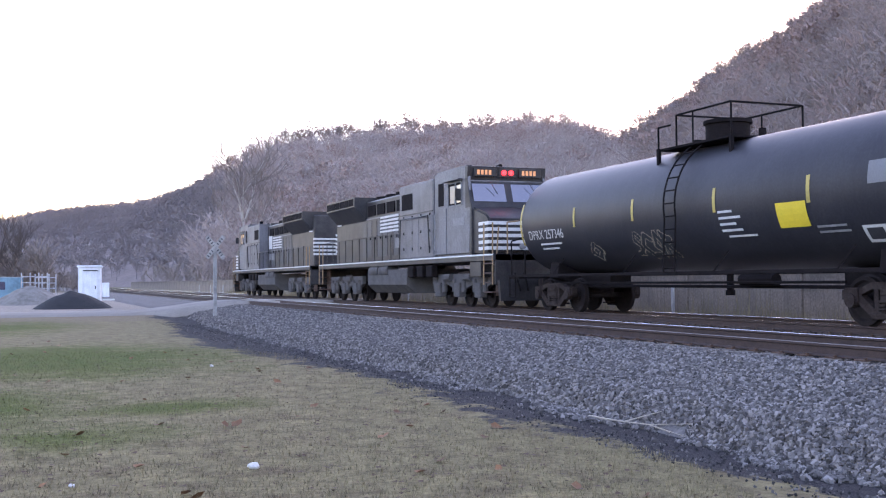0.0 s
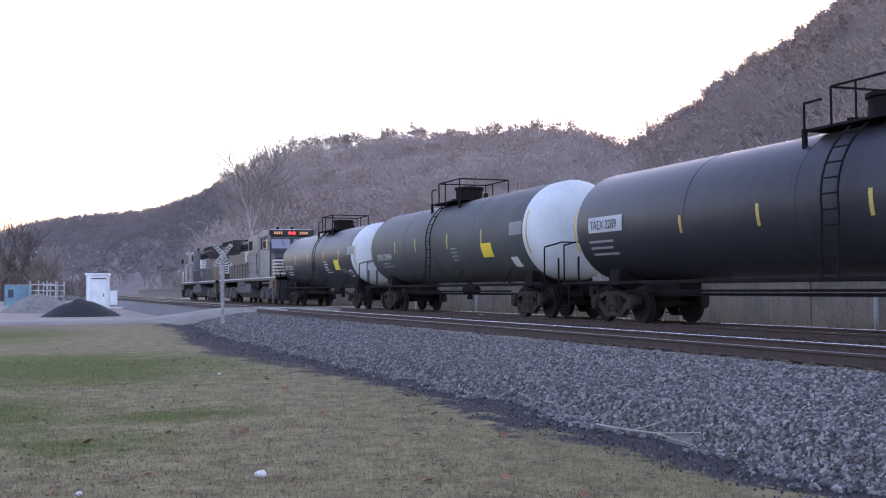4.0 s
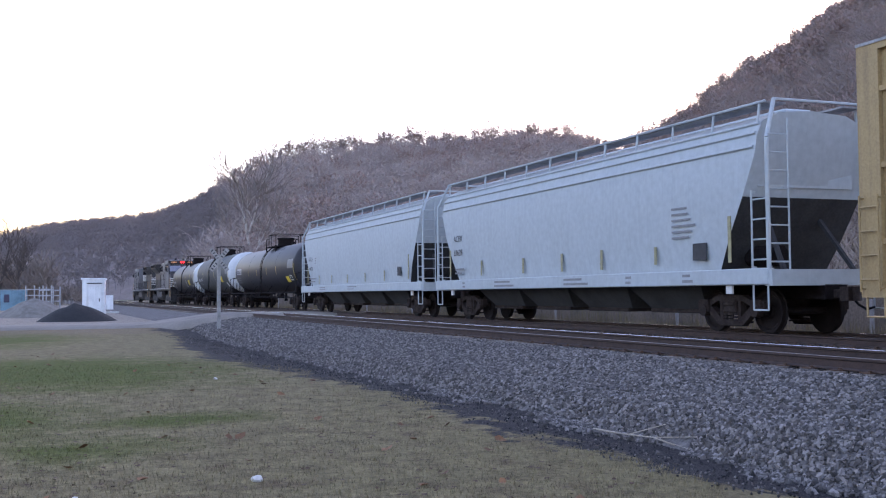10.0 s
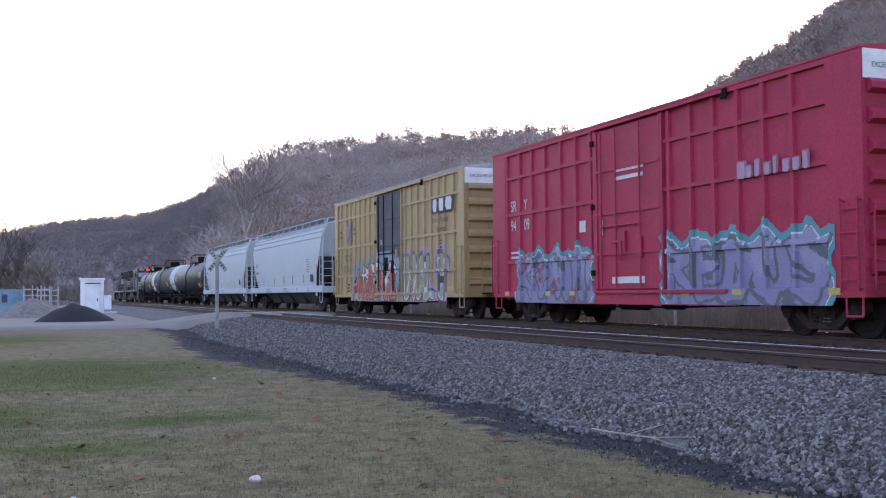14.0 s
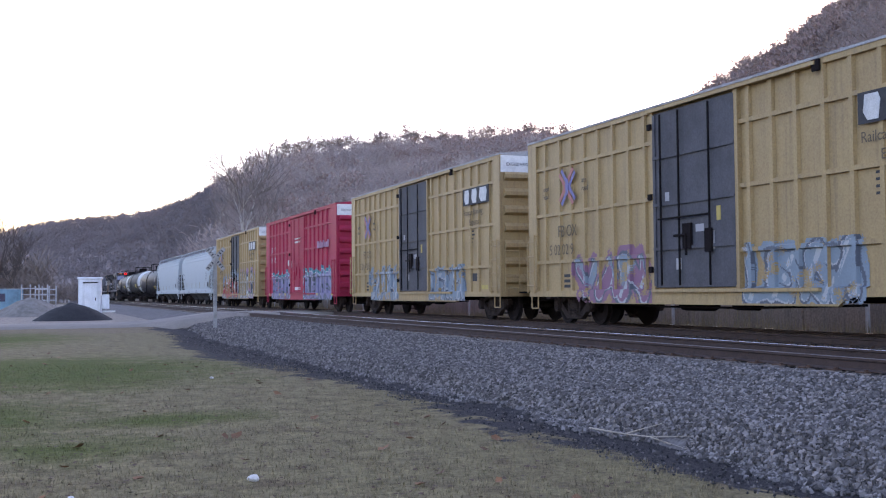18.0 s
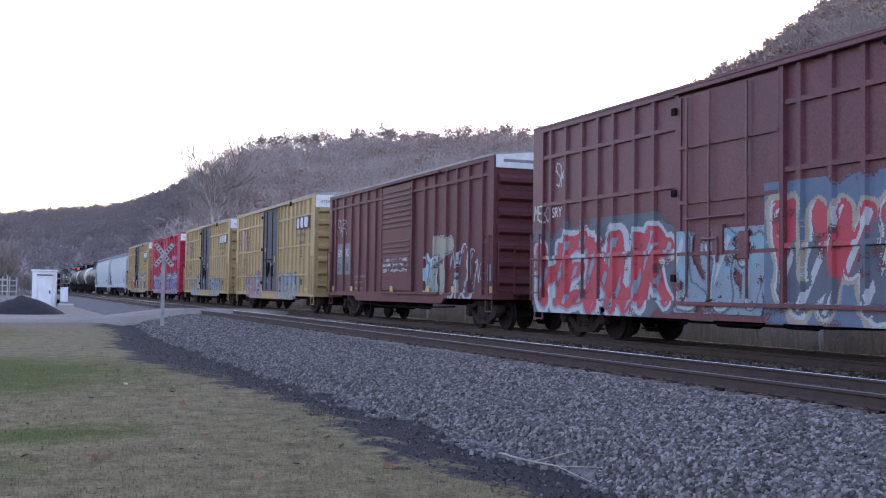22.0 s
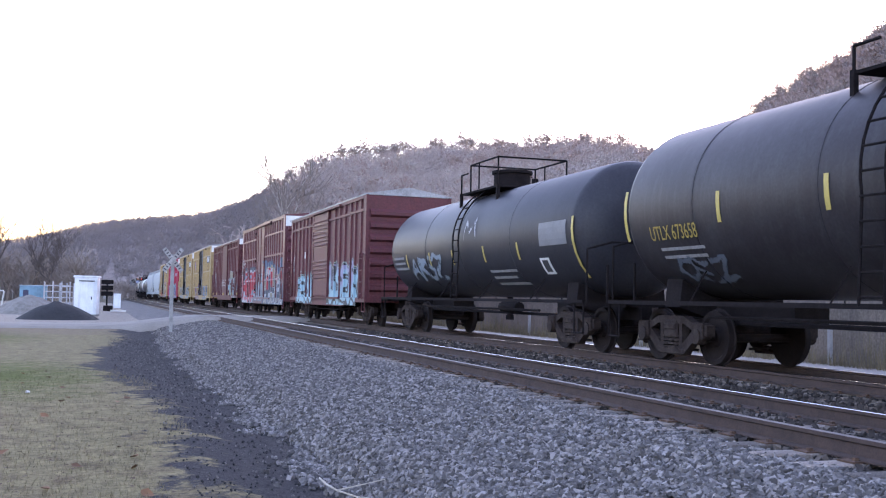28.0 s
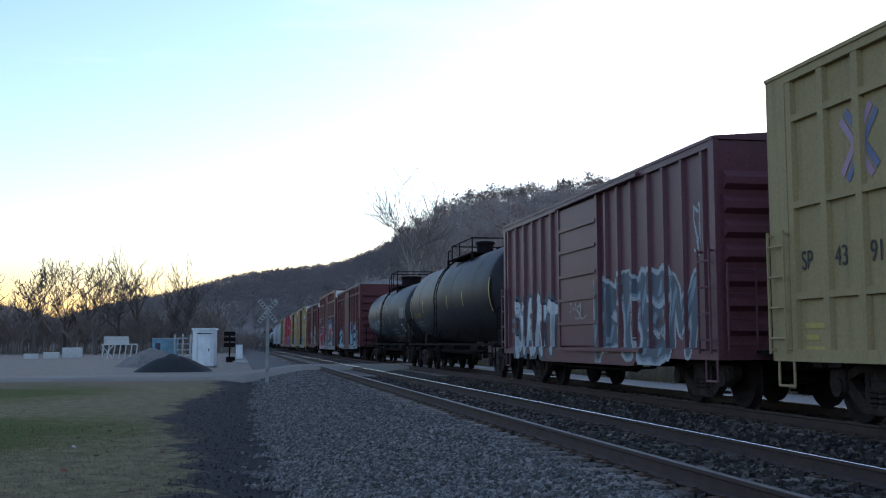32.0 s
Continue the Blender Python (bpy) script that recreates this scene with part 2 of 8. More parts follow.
def ground_material():
    m = bpy.data.materials.new("dead_lawn_and_dirt")
    m.use_nodes = True
    n, l = m.node_tree.nodes, m.node_tree.links
    b = n["Principled BSDF"]
    co = n.new("ShaderNodeTexCoord").outputs["Object"]
    sep = n.new("ShaderNodeSeparateXYZ")
    l.new(co, sep.inputs[0])
    patch, blade, mid, grass = lawn_colour(n, l, co, sep)
    # bare soil before the road
    edge = node_math(n, l, "ADD", sep.outputs[1], node_math(n, l, "MULTIPLY", patch, 14.0))
    soil = node_blend(n, l, node_mask(n, l, mid, 0.3, 0.7), (0.13, 0.095, 0.065), (0.2, 0.15, 0.1))
    grass = node_blend(n, l, node_math(n, l, "MULTIPLY", node_mask(n, l, edge, 52, 57), 0.85), grass, soil)
    # black cinders along the foot of the ballast
    wave = node_math(n, l, "MULTIPLY", node_math(n, l, "SUBTRACT", node_noise(n, l, co, 0.32, 3), 0.5), 2.8)
    ragged = node_math(n, l, "MULTIPLY", node_math(n, l, "SUBTRACT", node_noise(n, l, co, 1.8, 7, 0.72), 0.5), 3.0)
    spread = None      # the cinders reach further out halfway to the road
    for lo, hi, k in ((10.5, 14.0, 0.45), (21.0, 27.0, 0.8), (34.0, 42.0, -0.9)):
        step = node_math(n, l, "MULTIPLY", node_mask(n, l, sep.outputs[1], lo, hi), k)
        spread = node_math(n, l, "SUBTRACT", step, 0.5) if spread is None else node_math(n, l, "ADD", spread, step)
    e2 = node_math(n, l, "ADD", node_math(n, l, "ADD", sep.outputs[0], spread), node_math(n, l, "ADD", wave, ragged))
    dark = node_blend(n, l, node_mask(n, l, blade, 0.35, 0.7), (0.021, 0.019, 0.02), (0.058, 0.053, 0.053))
    out = node_blend(n, l, node_mask(n, l, e2, -5.72, -5.42), grass, dark)
    # grey gravel lot behind the road
    gravel = node_blend(n, l, node_mask(n, l, blade, 0.3, 0.7), (0.19, 0.16, 0.13), (0.29, 0.245, 0.2))
    out = node_blend(n, l, node_mask(n, l, node_math(n, l, "ADD", sep.outputs[1], node_math(n, l, "MULTIPLY", mid, 2.0)), 58.5, 59.5), out, gravel)
    out = node_blend(n, l, node_mask(n, l, node_math(n, l, "ADD", sep.outputs[1], node_math(n, l, "MULTIPLY", patch, 60.0)), 210, 230), out, (0.11, 0.095, 0.065))
    mul = n.new("ShaderNodeMix")
    mul.data_type, mul.blend_type = "RGBA", "MULTIPLY"
    mul.inputs[0].default_value = 1.0
    l.new(out, mul.inputs[6])
    tuft = node_mask(n, l, node_noise(n, l, co, 13, 6, 0.75), 0.3, 0.68)
    l.new(node_math(n, l, "ADD", node_math(n, l, "MULTIPLY", blade, 0.9), node_math(n, l, "ADD", node_math(n, l, "MULTIPLY", tuft, 0.95), 0.12)), mul.inputs[7])
    l.new(mul.outputs[2], b.inputs["Base Color"])
    b.inputs["Roughness"].default_value, b.inputs["Specular IOR Level"].default_value = 0.95, 0.1
    bp = n.new("ShaderNodeBump")
    bp.inputs["Strength"].default_value, bp.inputs["Distance"].default_value = 0.6, 0.03
    l.new(blade, bp.inputs["Height"])
    l.new(bp.outputs[0], b.inputs["Normal"])
    return m


def ground_z(x, y):
    z = -0.75 + 0.05 * noise.noise((x * 0.15, y * 0.15, 3)) + 0.015 * noise.noise((x * 1.1, y * 1.1, 7))
    f = min(1, max(0, (y - 44) / 10))
    z = z * (1 - f) - 0.56 * f
    if x > -5.2:
        z -= 0.12 * min(1, (x + 5.2) / 0.8)
    if x > 6.5:
        z = -0.55
    return z


def build_ground():
    xs = [-3000, -1200, -500, -200, -90, -55, -40, -32, -27] + [-24 + 0.4 * k for k in range(54)] + [-2.0, 0, 4, 6.4, 7.5, 12, 30, 80, 300, 1200, 3000]
    ys = [-3000, -800, -200, -60, -30, -15, -6, -2] + [0.4 * k for k in range(75)] + [30 + 1.5 * k for k in range(24)] + [68 + 6 * k for k in range(12)] + [150, 200, 300, 600, 1200, 3000]
    verts = [(x, y, ground_z(x, y)) for y in ys for x in xs]
    w = len(xs)
    faces = [(j * w + i, j * w + i + 1, (j + 1) * w + i + 1, (j + 1) * w + i) for j in range(len(ys) - 1) for i in range(w - 1)]
    raw("ground", verts, faces, ground_material(), "structure", "dormant straw-coloured lawn with green patches and black cinders", "ground", True)


def ballast_z(x, y=0.0):
    """The stones' height across both tracks."""
    pts = ((-5.4, -1.1), (-4.55, -1.06), (-4.25, -1.02), (-4.0, -0.92), (-3.7, -0.7), (-3.45, -0.57), (-1.75, -0.26), (-1.35, -0.222), (-0.62, -0.222), (-0.5, -0.2), (1.3, -0.2), (2.1, -0.3), (2.9, -0.2), (5.5, -0.2), (6.0, -0.24), (7.2, -0.6))
    for (a, za), (b, zb) in zip(pts[:-1], pts[1:]):
        if a <= x <= b:
            return za + (zb - za) * (x - a) / (b - a)
    return -1.0


def build_ballast():
    stone = mat("ballast_bed", (0.165, 0.15, 0.142), 0.95, var=0.55, scale=2.0, fine=22, bump=1.0, tint=(0.085, 0.078, 0.074), spec=0.1)
    xs = [-5.4 + 0.15 * k for k in range(85)]
    ys = [-60, -30, -10] + [-4 + 0.3 * k for k in range(150)] + [42 + 3 * k for k in range(40)] + [170 + 12 * k for k in range(40)]
    sooty = mat("sooty_track_bed", (0.06, 0.05, 0.046), 0.95, var=0.55, scale=2.0, fine=22, bump=1.0, tint=(0.034, 0.028, 0.026), spec=0.1)
    for name, row, material, label in (("ballast", xs[:30], stone, "shoulder of grey crushed stone beside two railway tracks"), ("track_bed", xs[29:], sooty, "sooty brown crushed stone under two railway tracks")):
        verts = [(x + 0.25 * noise.noise((y * 0.4, x, 0)) * (1 if x < -4.4 else 0), y, ballast_z(x) + 0.035 * noise.noise((x * 2.5, y * 2.5, 1)) * (1 if y < 45 else 0.5)) for y in ys for x in row]
        w = len(row)
        faces = [(j * w + i, j * w + i + 1, (j + 1) * w + i + 1, (j + 1) * w + i) for j in range(len(ys) - 1) for i in range(w - 1)]
        raw(name, verts, faces, material, "structure", label, "ballast", True)
    # single stones near the walk
    rng = np.random.default_rng(5)
    base = np.array([(sx, sy, sz) for sx in (-1, 1) for sy in (-1, 1) for sz in (-1, 1)], float) * 0.72
    quad = np.array([(0, 1, 3, 2), (4, 6, 7, 5), (0, 4, 5, 1), (2, 3, 7, 6), (0, 2, 6, 4), (1, 5, 7, 3)])

    def scatter(name, count, x0, x1, y0, y1, near, size, material, label, keep=None):
        y = y0 + (y1 - y0) * rng.random(count) ** near
        x = x0 + (x1 - x0) * rng.random(count)
        if keep:
            ok = np.array([keep(a, c) for a, c in zip(x, y)])
            x, y = x[ok], y[ok]
        k = len(x)
        z = np.array([max(ballast_z(a), ground_z(a, c) if a < -3.8 else -9) for a, c in zip(x, y)]) + 0.012
        s = size * (0.55 + 0.75 * rng.random(k))
        ang = rng.random((k, 3)) * 6.283
        ca, sa = np.cos(ang), np.sin(ang)
        pts = base[None] * (0.6 + 0.7 * rng.random((k, 8, 3))) * np.stack([1.25 + 0 * s, 0.9 + 0 * s, 0.65 + 0 * s], 1)[:, None]
        for i, j, c in ((0, 1, 0), (1, 2, 1), (0, 2, 2)):
            p, q = pts[..., i].copy(), pts[..., j].copy()
            pts[..., i], pts[..., j] = p * ca[:, None, c] - q * sa[:, None, c], p * sa[:, None, c] + q * ca[:, None, c]
        pts = pts * s[:, None, None] + np.stack([x, y, z], 1)[:, None]
        f = (quad[None] + (np.arange(k) * 8)[:, None, None]).reshape(-1, 4)
        raw(name, pts.reshape(-1, 3).tolist(), f.tolist(), material, "stuff", label, "gravel")

    def island(name, a, b, c):
        m = bpy.data.materials.new(name)
        m.use_nodes = True
        n, l = m.node_tree.nodes, m.node_tree.links
        r = n.new("ShaderNodeValToRGB")
        r.color_ramp.elements[0].color, r.color_ramp.elements[1].color = (*a, 1), (*c, 1)
        e = r.color_ramp.elements.new(0.6)
        e.color = (*b, 1)
        l.new(n.new("ShaderNodeNewGeometry").outputs["Random Per Island"], r.inputs[0])
        l.new(r.outputs[0], n["Principled BSDF"].inputs["Base Color"])
        n["Principled BSDF"].inputs["Roughness"].default_value, n["Principled BSDF"].inputs["Specular IOR Level"].default_value = 0.9, 0.2
        return m
    grey = island("ballast_stone", (0.05, 0.045, 0.043), (0.135, 0.122, 0.117), (0.27, 0.243, 0.232))
    brown = island("dusty_ballast_stone", (0.024, 0.019, 0.017), (0.052, 0.041, 0.036), (0.14, 0.115, 0.1))
    black = island("cinder_stone", (0.022, 0.02, 0.021), (0.05, 0.046, 0.045), (0.2, 0.183, 0.175))

    def foot(c):
        """The ragged foot of the stones along the line."""
        return -4.12 + 0.4 * noise.noise((c * 0.45, 0, 4)) + 0.45 * noise.noise((c * 1.5, 3, 4)) + 0.12 * noise.noise((c * 6.0, 5, 4))
    scatter("crushed_stone", 112000, -4.9, -1.05, 2.0, 36.0, 1.5, 0.03, grey, "loose grey crushed ballast stones on the shoulder",
            lambda a, c: a > foot(c) or (a > foot(c) - 0.5 and noise.noise((a * 7, c * 7, 2)) > 0.3 + 0.9 * (foot(c) - a)))
    scatter("crushed_stone", 26000, -4.9, -1.05, 33.0, 51.0, 1.0, 0.045, grey, "loose grey crushed ballast stones towards the crossing",
            lambda a, c: a > foot(c) + 0.02 * (c - 33))
    scatter("crushed_stone", 18000, -0.9, 3.2, 2.0, 40.0, 1.3, 0.038, brown, "rusty grey crushed stone between the rails of both tracks")
    scatter("cinders", 4500, -5.9, -3.9, 2.5, 45.0, 1.5, 0.012, black, "black cinders and small stones along the lawn's edge",
            lambda a, c: a > -5.35 - (0.75 if c > 24 else 0.1) + 0.4 * noise.noise((c * 0.5, 1, 8)))


def build_tracks():
    steel = mat("worn_rail_side", (0.054, 0.031, 0.026), 0.9, 0.0, var=0.4, scale=6, fine=60, bump=0.2)
    shine = mat("polished_railhead", (0.72, 0.72, 0.74), 0.16, 1.0, var=0.1, scale=8, fine=90)
    # near left railhead: its missing sky glint is put into a darker colour
    glintless = mat("dull_railhead", (0.16, 0.13, 0.12), 0.55, 0.3, var=0.3, scale=8, fine=90)
    wood = mat("creosoted_tie", (0.21, 0.172, 0.148), 0.9, var=0.5, scale=4, fine=50, bump=0.6, tint=(0.1, 0.075, 0.06), random_tint=0.5)
    plate = mat("rusty_tie_plate", (0.11, 0.06, 0.04), 0.85, 0.3, var=0.4, scale=20, fine=90)
    side = [(-0.07, -0.17), (0.07, -0.17), (0.07, -0.158), (0.012, -0.14), (0.009, -0.05), (0.034, -0.036), (0.034, -0.004), (-0.034, -0.004), (-0.034, -0.036), (-0.009, -0.05), (-0.012, -0.14), (-0.07, -0.158)]
    for n, cx in ((1, 0.0), (2, TRACK_X)):
        track = tagged(new("track_%d" % n), "standard gauge railway track of steel rails on timber ties", "track", "", "structure")
        track.location = (cx, 0, 0)
        for sx in (-GAUGE, GAUGE):
            r = part("rail", prism(bmesh.new(), [(sx + p, q) for p, q in side], 1, -60, 900), steel, track)
            part("railhead", prism(bmesh.new(), [(sx + p, q) for p, q in ((-0.034, -0.004), (0.034, -0.004), (0.028, 0.0), (-0.028, 0.0))], 1, -60, 900), glintless if n == 1 and sx < 0 else shine, r, "railhead coloured brown where it mirrors no bright sky" if n == 1 and sx < 0 else "polished steel running surface")
        tie = None
        rng = random.Random(n)
        pl = bmesh.new()
        y = -4.0
        k = 0
        while y < 120 and k < 230:
            if tie is None:
                tie = part("tie", new_box(-1.3, 1.3, -0.115, 0.115, -0.36, -0.178, 0.012), wood, track)
                tie.matrix_basis = pose(0, y, 0)
            else:
                twin(tie, pose(rng.uniform(-0.05, 0.05), y + rng.uniform(-0.02, 0.02), rng.uniform(-0.012, 0.004), 0, 0, rng.uniform(-0.8, 0.8)))
            for sx in (-GAUGE, GAUGE):
                box(pl, sx - 0.17, sx + 0.17, y - 0.09, y + 0.09, -0.178, -0.163)
                for dx in (-0.1, 0.1):
                    box(pl, sx + dx - 0.02, sx + dx + 0.02, y - 0.05, y - 0.015, -0.165, -0.14)
            y += 0.54
            k += 1
        part("tie_plates", pl, plate, track, "rusty tie plates and spikes")["kind"] = "stuff"


def build_lawn():
    """Short dry blades and fallen leaves in front of the walk."""
    rng = np.random.default_rng(8)
    count = 120000
    y = 2.5 + 24 * rng.random(count) ** 1.9
    x = -5.3 - (2.0 + 0.75 * y) * rng.random(count)
    x += 0.35 * np.sin(y * 0.9) - 0.2
    z = np.array([ground_z(a, c) for a, c in zip(x, y)]) - 0.004
    h = 0.02 + 0.04 * rng.random(count)
    a = rng.random(count) * 6.283
    lean = 0.05 * (rng.random((count, 2)) - 0.5)
    w = 0.0042
    p = np.empty((count, 3, 3))
    p[:, 0] = np.stack([x - w * np.cos(a), y - w * np.sin(a), z], 1)
    p[:, 1] = np.stack([x + w * np.cos(a), y + w * np.sin(a), z], 1)
    p[:, 2] = np.stack([x + lean[:, 0], y + lean[:, 1], z + h], 1)
    straw = bpy.data.materials.new("dry_grass_blade")
    straw.use_nodes = True
    n, l = straw.node_tree.nodes, straw.node_tree.links
    co = n.new("ShaderNodeTexCoord").outputs["Object"]
    sep = n.new("ShaderNodeSeparateXYZ")
    l.new(co, sep.inputs[0])
    colour = lawn_colour(n, l, co, sep)[3]
    hs = n.new("ShaderNodeHueSaturation")
    vr = n.new("ShaderNodeMapRange")
    vr.inputs[3].default_value, vr.inputs[4].default_value = 0.6, 1.7
    l.new(n.new("ShaderNodeNewGeometry").outputs["Random Per Island"], vr.inputs[0])
    l.new(vr.outputs[0], hs.inputs["Value"])
    l.new(colour, hs.inputs["Color"])
    l.new(hs.outputs[0], n["Principled BSDF"].inputs["Base Color"])
    n["Principled BSDF"].inputs["Roughness"].default_value = 0.9
    raw("grass", p.reshape(-1, 3).tolist(), np.arange(count * 3).reshape(-1, 3).tolist(), straw, "stuff", "short dormant straw-coloured grass blades", "grass")


# ---- hills and woods ----
RIDGE = ((-75, 17.35), (-60, 17.35), (-50, 16.55), (-44, 14.95), (-41.5, 13.65), (-39.9, 12.35), (-37, 10.95), (-35.6, 10.05), (-33.8, 8.55), (-32.3, 7.65), (-30.5, 7.05), (-28, 8.07), (-25.6, 8.27), (-20.7, 7.97), (-17.6, 7.82), 
         (-14.4, 7.57), (-11.9, 7.02), (-10.5, 6.47), (-9.3, 5.42), (-7.7, 4.47), (-6, 3.97), (-4.9, 3.82), (-2.6, 3.62), (-0.2, 3.32), (1.4, 2.92), (2.7, 2.52), (6, 1.92), (9, 0.9), (12, 1.8), (16, 2.3), (30, 2.4), (60, 3), (100, 2.5), (180, 2.5))


def ramp_at(table, x):
    for (a, u), (b, v) in zip(table[:-1], table[1:]):
        if a <= x <= b:
            return u + (v - u) * (x - a) / (b - a)
    return table[0][1] if x < table[0][0] else table[-1][1]


RIDGE_FAR = ((-75, 480), (-32, 480), (-29, 640), (-12, 640), (-7, 900), (-5, 1300), (0, 1500), (12, 1900), (180, 1900))
FOOT = ((-75, 75), (-45, 75), (-31, 110), (-20, 150), (-12, 230), (-5, 420), (3, 700), (12, 900), (180, 900))


def hill_at(az, f):
    """A point of the hillside: f runs from 0 at its foot to 1 at the ridge, and on down behind it."""
    el, far, foot = ramp_at(RIDGE, az), ramp_at(RIDGE_FAR, az), ramp_at(FOOT, az)
    d = foot + (far - foot) * f
    top = far * math.tan(radians(el)) + 0.9 - 3.5 * max(0.0, min(1.0, (az + 33) / 2, (-9 - az) / 2))
    g = min(f, 1.0)
    z = -0.6 + (top + 0.6) * (0.75 * g ** 0.9 + 0.25 * g * g) if f <= 1 else top - (d - far) * 0.25
    if 0 < f < 0.98:
        z += top * 0.06 * noise.noise((az * 0.2, f * 4, 2)) * math.sin(math.pi * f)
    a = radians(az)
    return (-8 - d * math.sin(a), d * math.cos(a), z)


def build_hills():
    litter = mat("leaf_litter_hillside", (0.24, 0.19, 0.172), 0.95, var=0.45, scale=0.03, fine=0.6, tint=(0.15, 0.12, 0.11), spec=0.1)
    azs = [-75 + 1.0 * k for k in range(100)] + [25 + 5 * k for k in range(32)]
    fs = [0, 0.05, 0.12, 0.2, 0.3, 0.4, 0.5, 0.6, 0.7, 0.8, 0.88, 0.95, 1.0, 1.08, 1.2]
    verts = [hill_at(a, f) for a in azs for f in fs]
    w = len(fs)
    faces = [(j * w + i, j * w + i + 1, (j + 1) * w + i + 1, (j + 1) * w + i) for j in range(len(azs) - 1) for i in range(w - 1)]
    raw("hillside", verts, faces, litter, "structure", "steep wooded valley side under leaf litter", "hill", True)


def tree_bars(rng, height, spread, levels, split=3, trunk=0.02, low=0.25):
    """A bare tree's limbs as rows of (a, b, ra, rb)."""
    bars = []

    def grow(p, d, length, r, level):
        steps = 4 if level == 0 else 3 if level == 1 else 2
        for k in range(steps):
            d = (d + Vector((rng.uniform(-1, 1), rng.uniform(-1, 1), rng.uniform(-0.2, 0.6))) * 0.16 * (1 + level * 0.4)).normalized()
            q = p + d * length / steps
            r2 = r * (0.86 if level == 0 else 0.75)
            bars.append((p, q, r, r2))
            if level < levels and (level > 0 or k >= 1):
                for _ in range(split if level else split):
                    side = Vector((rng.uniform(-1, 1), rng.uniform(-1, 1), rng.uniform(0.1, 0.9))).normalized()
                    grow(q, (d * 0.45 + side * spread).normalized(), length * rng.uniform(0.45, 0.7), r2 * rng.uniform(0.45, 0.65), level + 1)
            p, r = q, r2
    grow(Vector((0, 0, 0)), Vector((0, 0, 1)), height * 0.62, height * trunk, 0)
    return bars


def bars_mesh(bars, sides=3, thin=0.0):
    verts, faces = [], []
    for a, b, ra, rb in bars:
        d = (b - a).normalized()
        u = d.orthogonal().normalized()
        w = d.cross(u)
        ra, rb = max(ra, thin), max(rb, thin)
        i = len(verts)
        if sides == 2:
            verts += [a - u * ra, a + u * ra, b + u * rb, b - u * rb]
            faces.append((i, i + 1, i + 2, i + 3))
        else:
            for c, r in ((a, ra), (b, rb)):
                verts += [c + r * (math.cos(6.2832 * k / sides) * u + math.sin(6.2832 * k / sides) * w) for k in range(sides)]
            faces += [(i + k, i + (k + 1) % sides, i + sides + (k + 1) % sides, i + sides + k) for k in range(sides)]
    return np.array([tuple(v) for v in verts]), faces


def bark(name, a, b, scale=0.3):
    return mat(name, a, 0.95, var=0.4, scale=scale, fine=8, tint=b, spec=0.1)


def scatter_wood(name, places, templates, material, label, seed):
    rng = np.random.default_rng(seed)
    V, Fc, base = [], [], 0
    for (x, y, z, h) in places:
        v, f = templates[int(rng.integers(len(templates)))]
        a = rng.random() * 6.283
        c, s = math.cos(a), math.sin(a)
        wide = h * (0.85 + 0.4 * rng.random())
        V.append(np.stack([x + wide * (v[:, 0] * c - v[:, 1] * s), y + wide * (v[:, 0] * s + v[:, 1] * c), z + h * v[:, 2]], 1))
        Fc.append(f + base)
        base += len(v)
    V, Fc = np.concatenate(V), np.concatenate(Fc)
    me = bpy.data.meshes.new(name)
    me.vertices.add(len(V))
    me.vertices.foreach_set("co", V.ravel())
    k = Fc.shape[1]
    me.loops.add(len(Fc) * k)
    me.loops.foreach_set("vertex_index", Fc.ravel().astype(np.int32))
    me.polygons.add(len(Fc))
    me.polygons.foreach_set("loop_start", np.arange(0, len(Fc) * k, k, dtype=np.int32))
    me.update(calc_edges=True)
    me.materials.append(material)
    return tagged(new(name, me), label, "woods", "", "stuff")


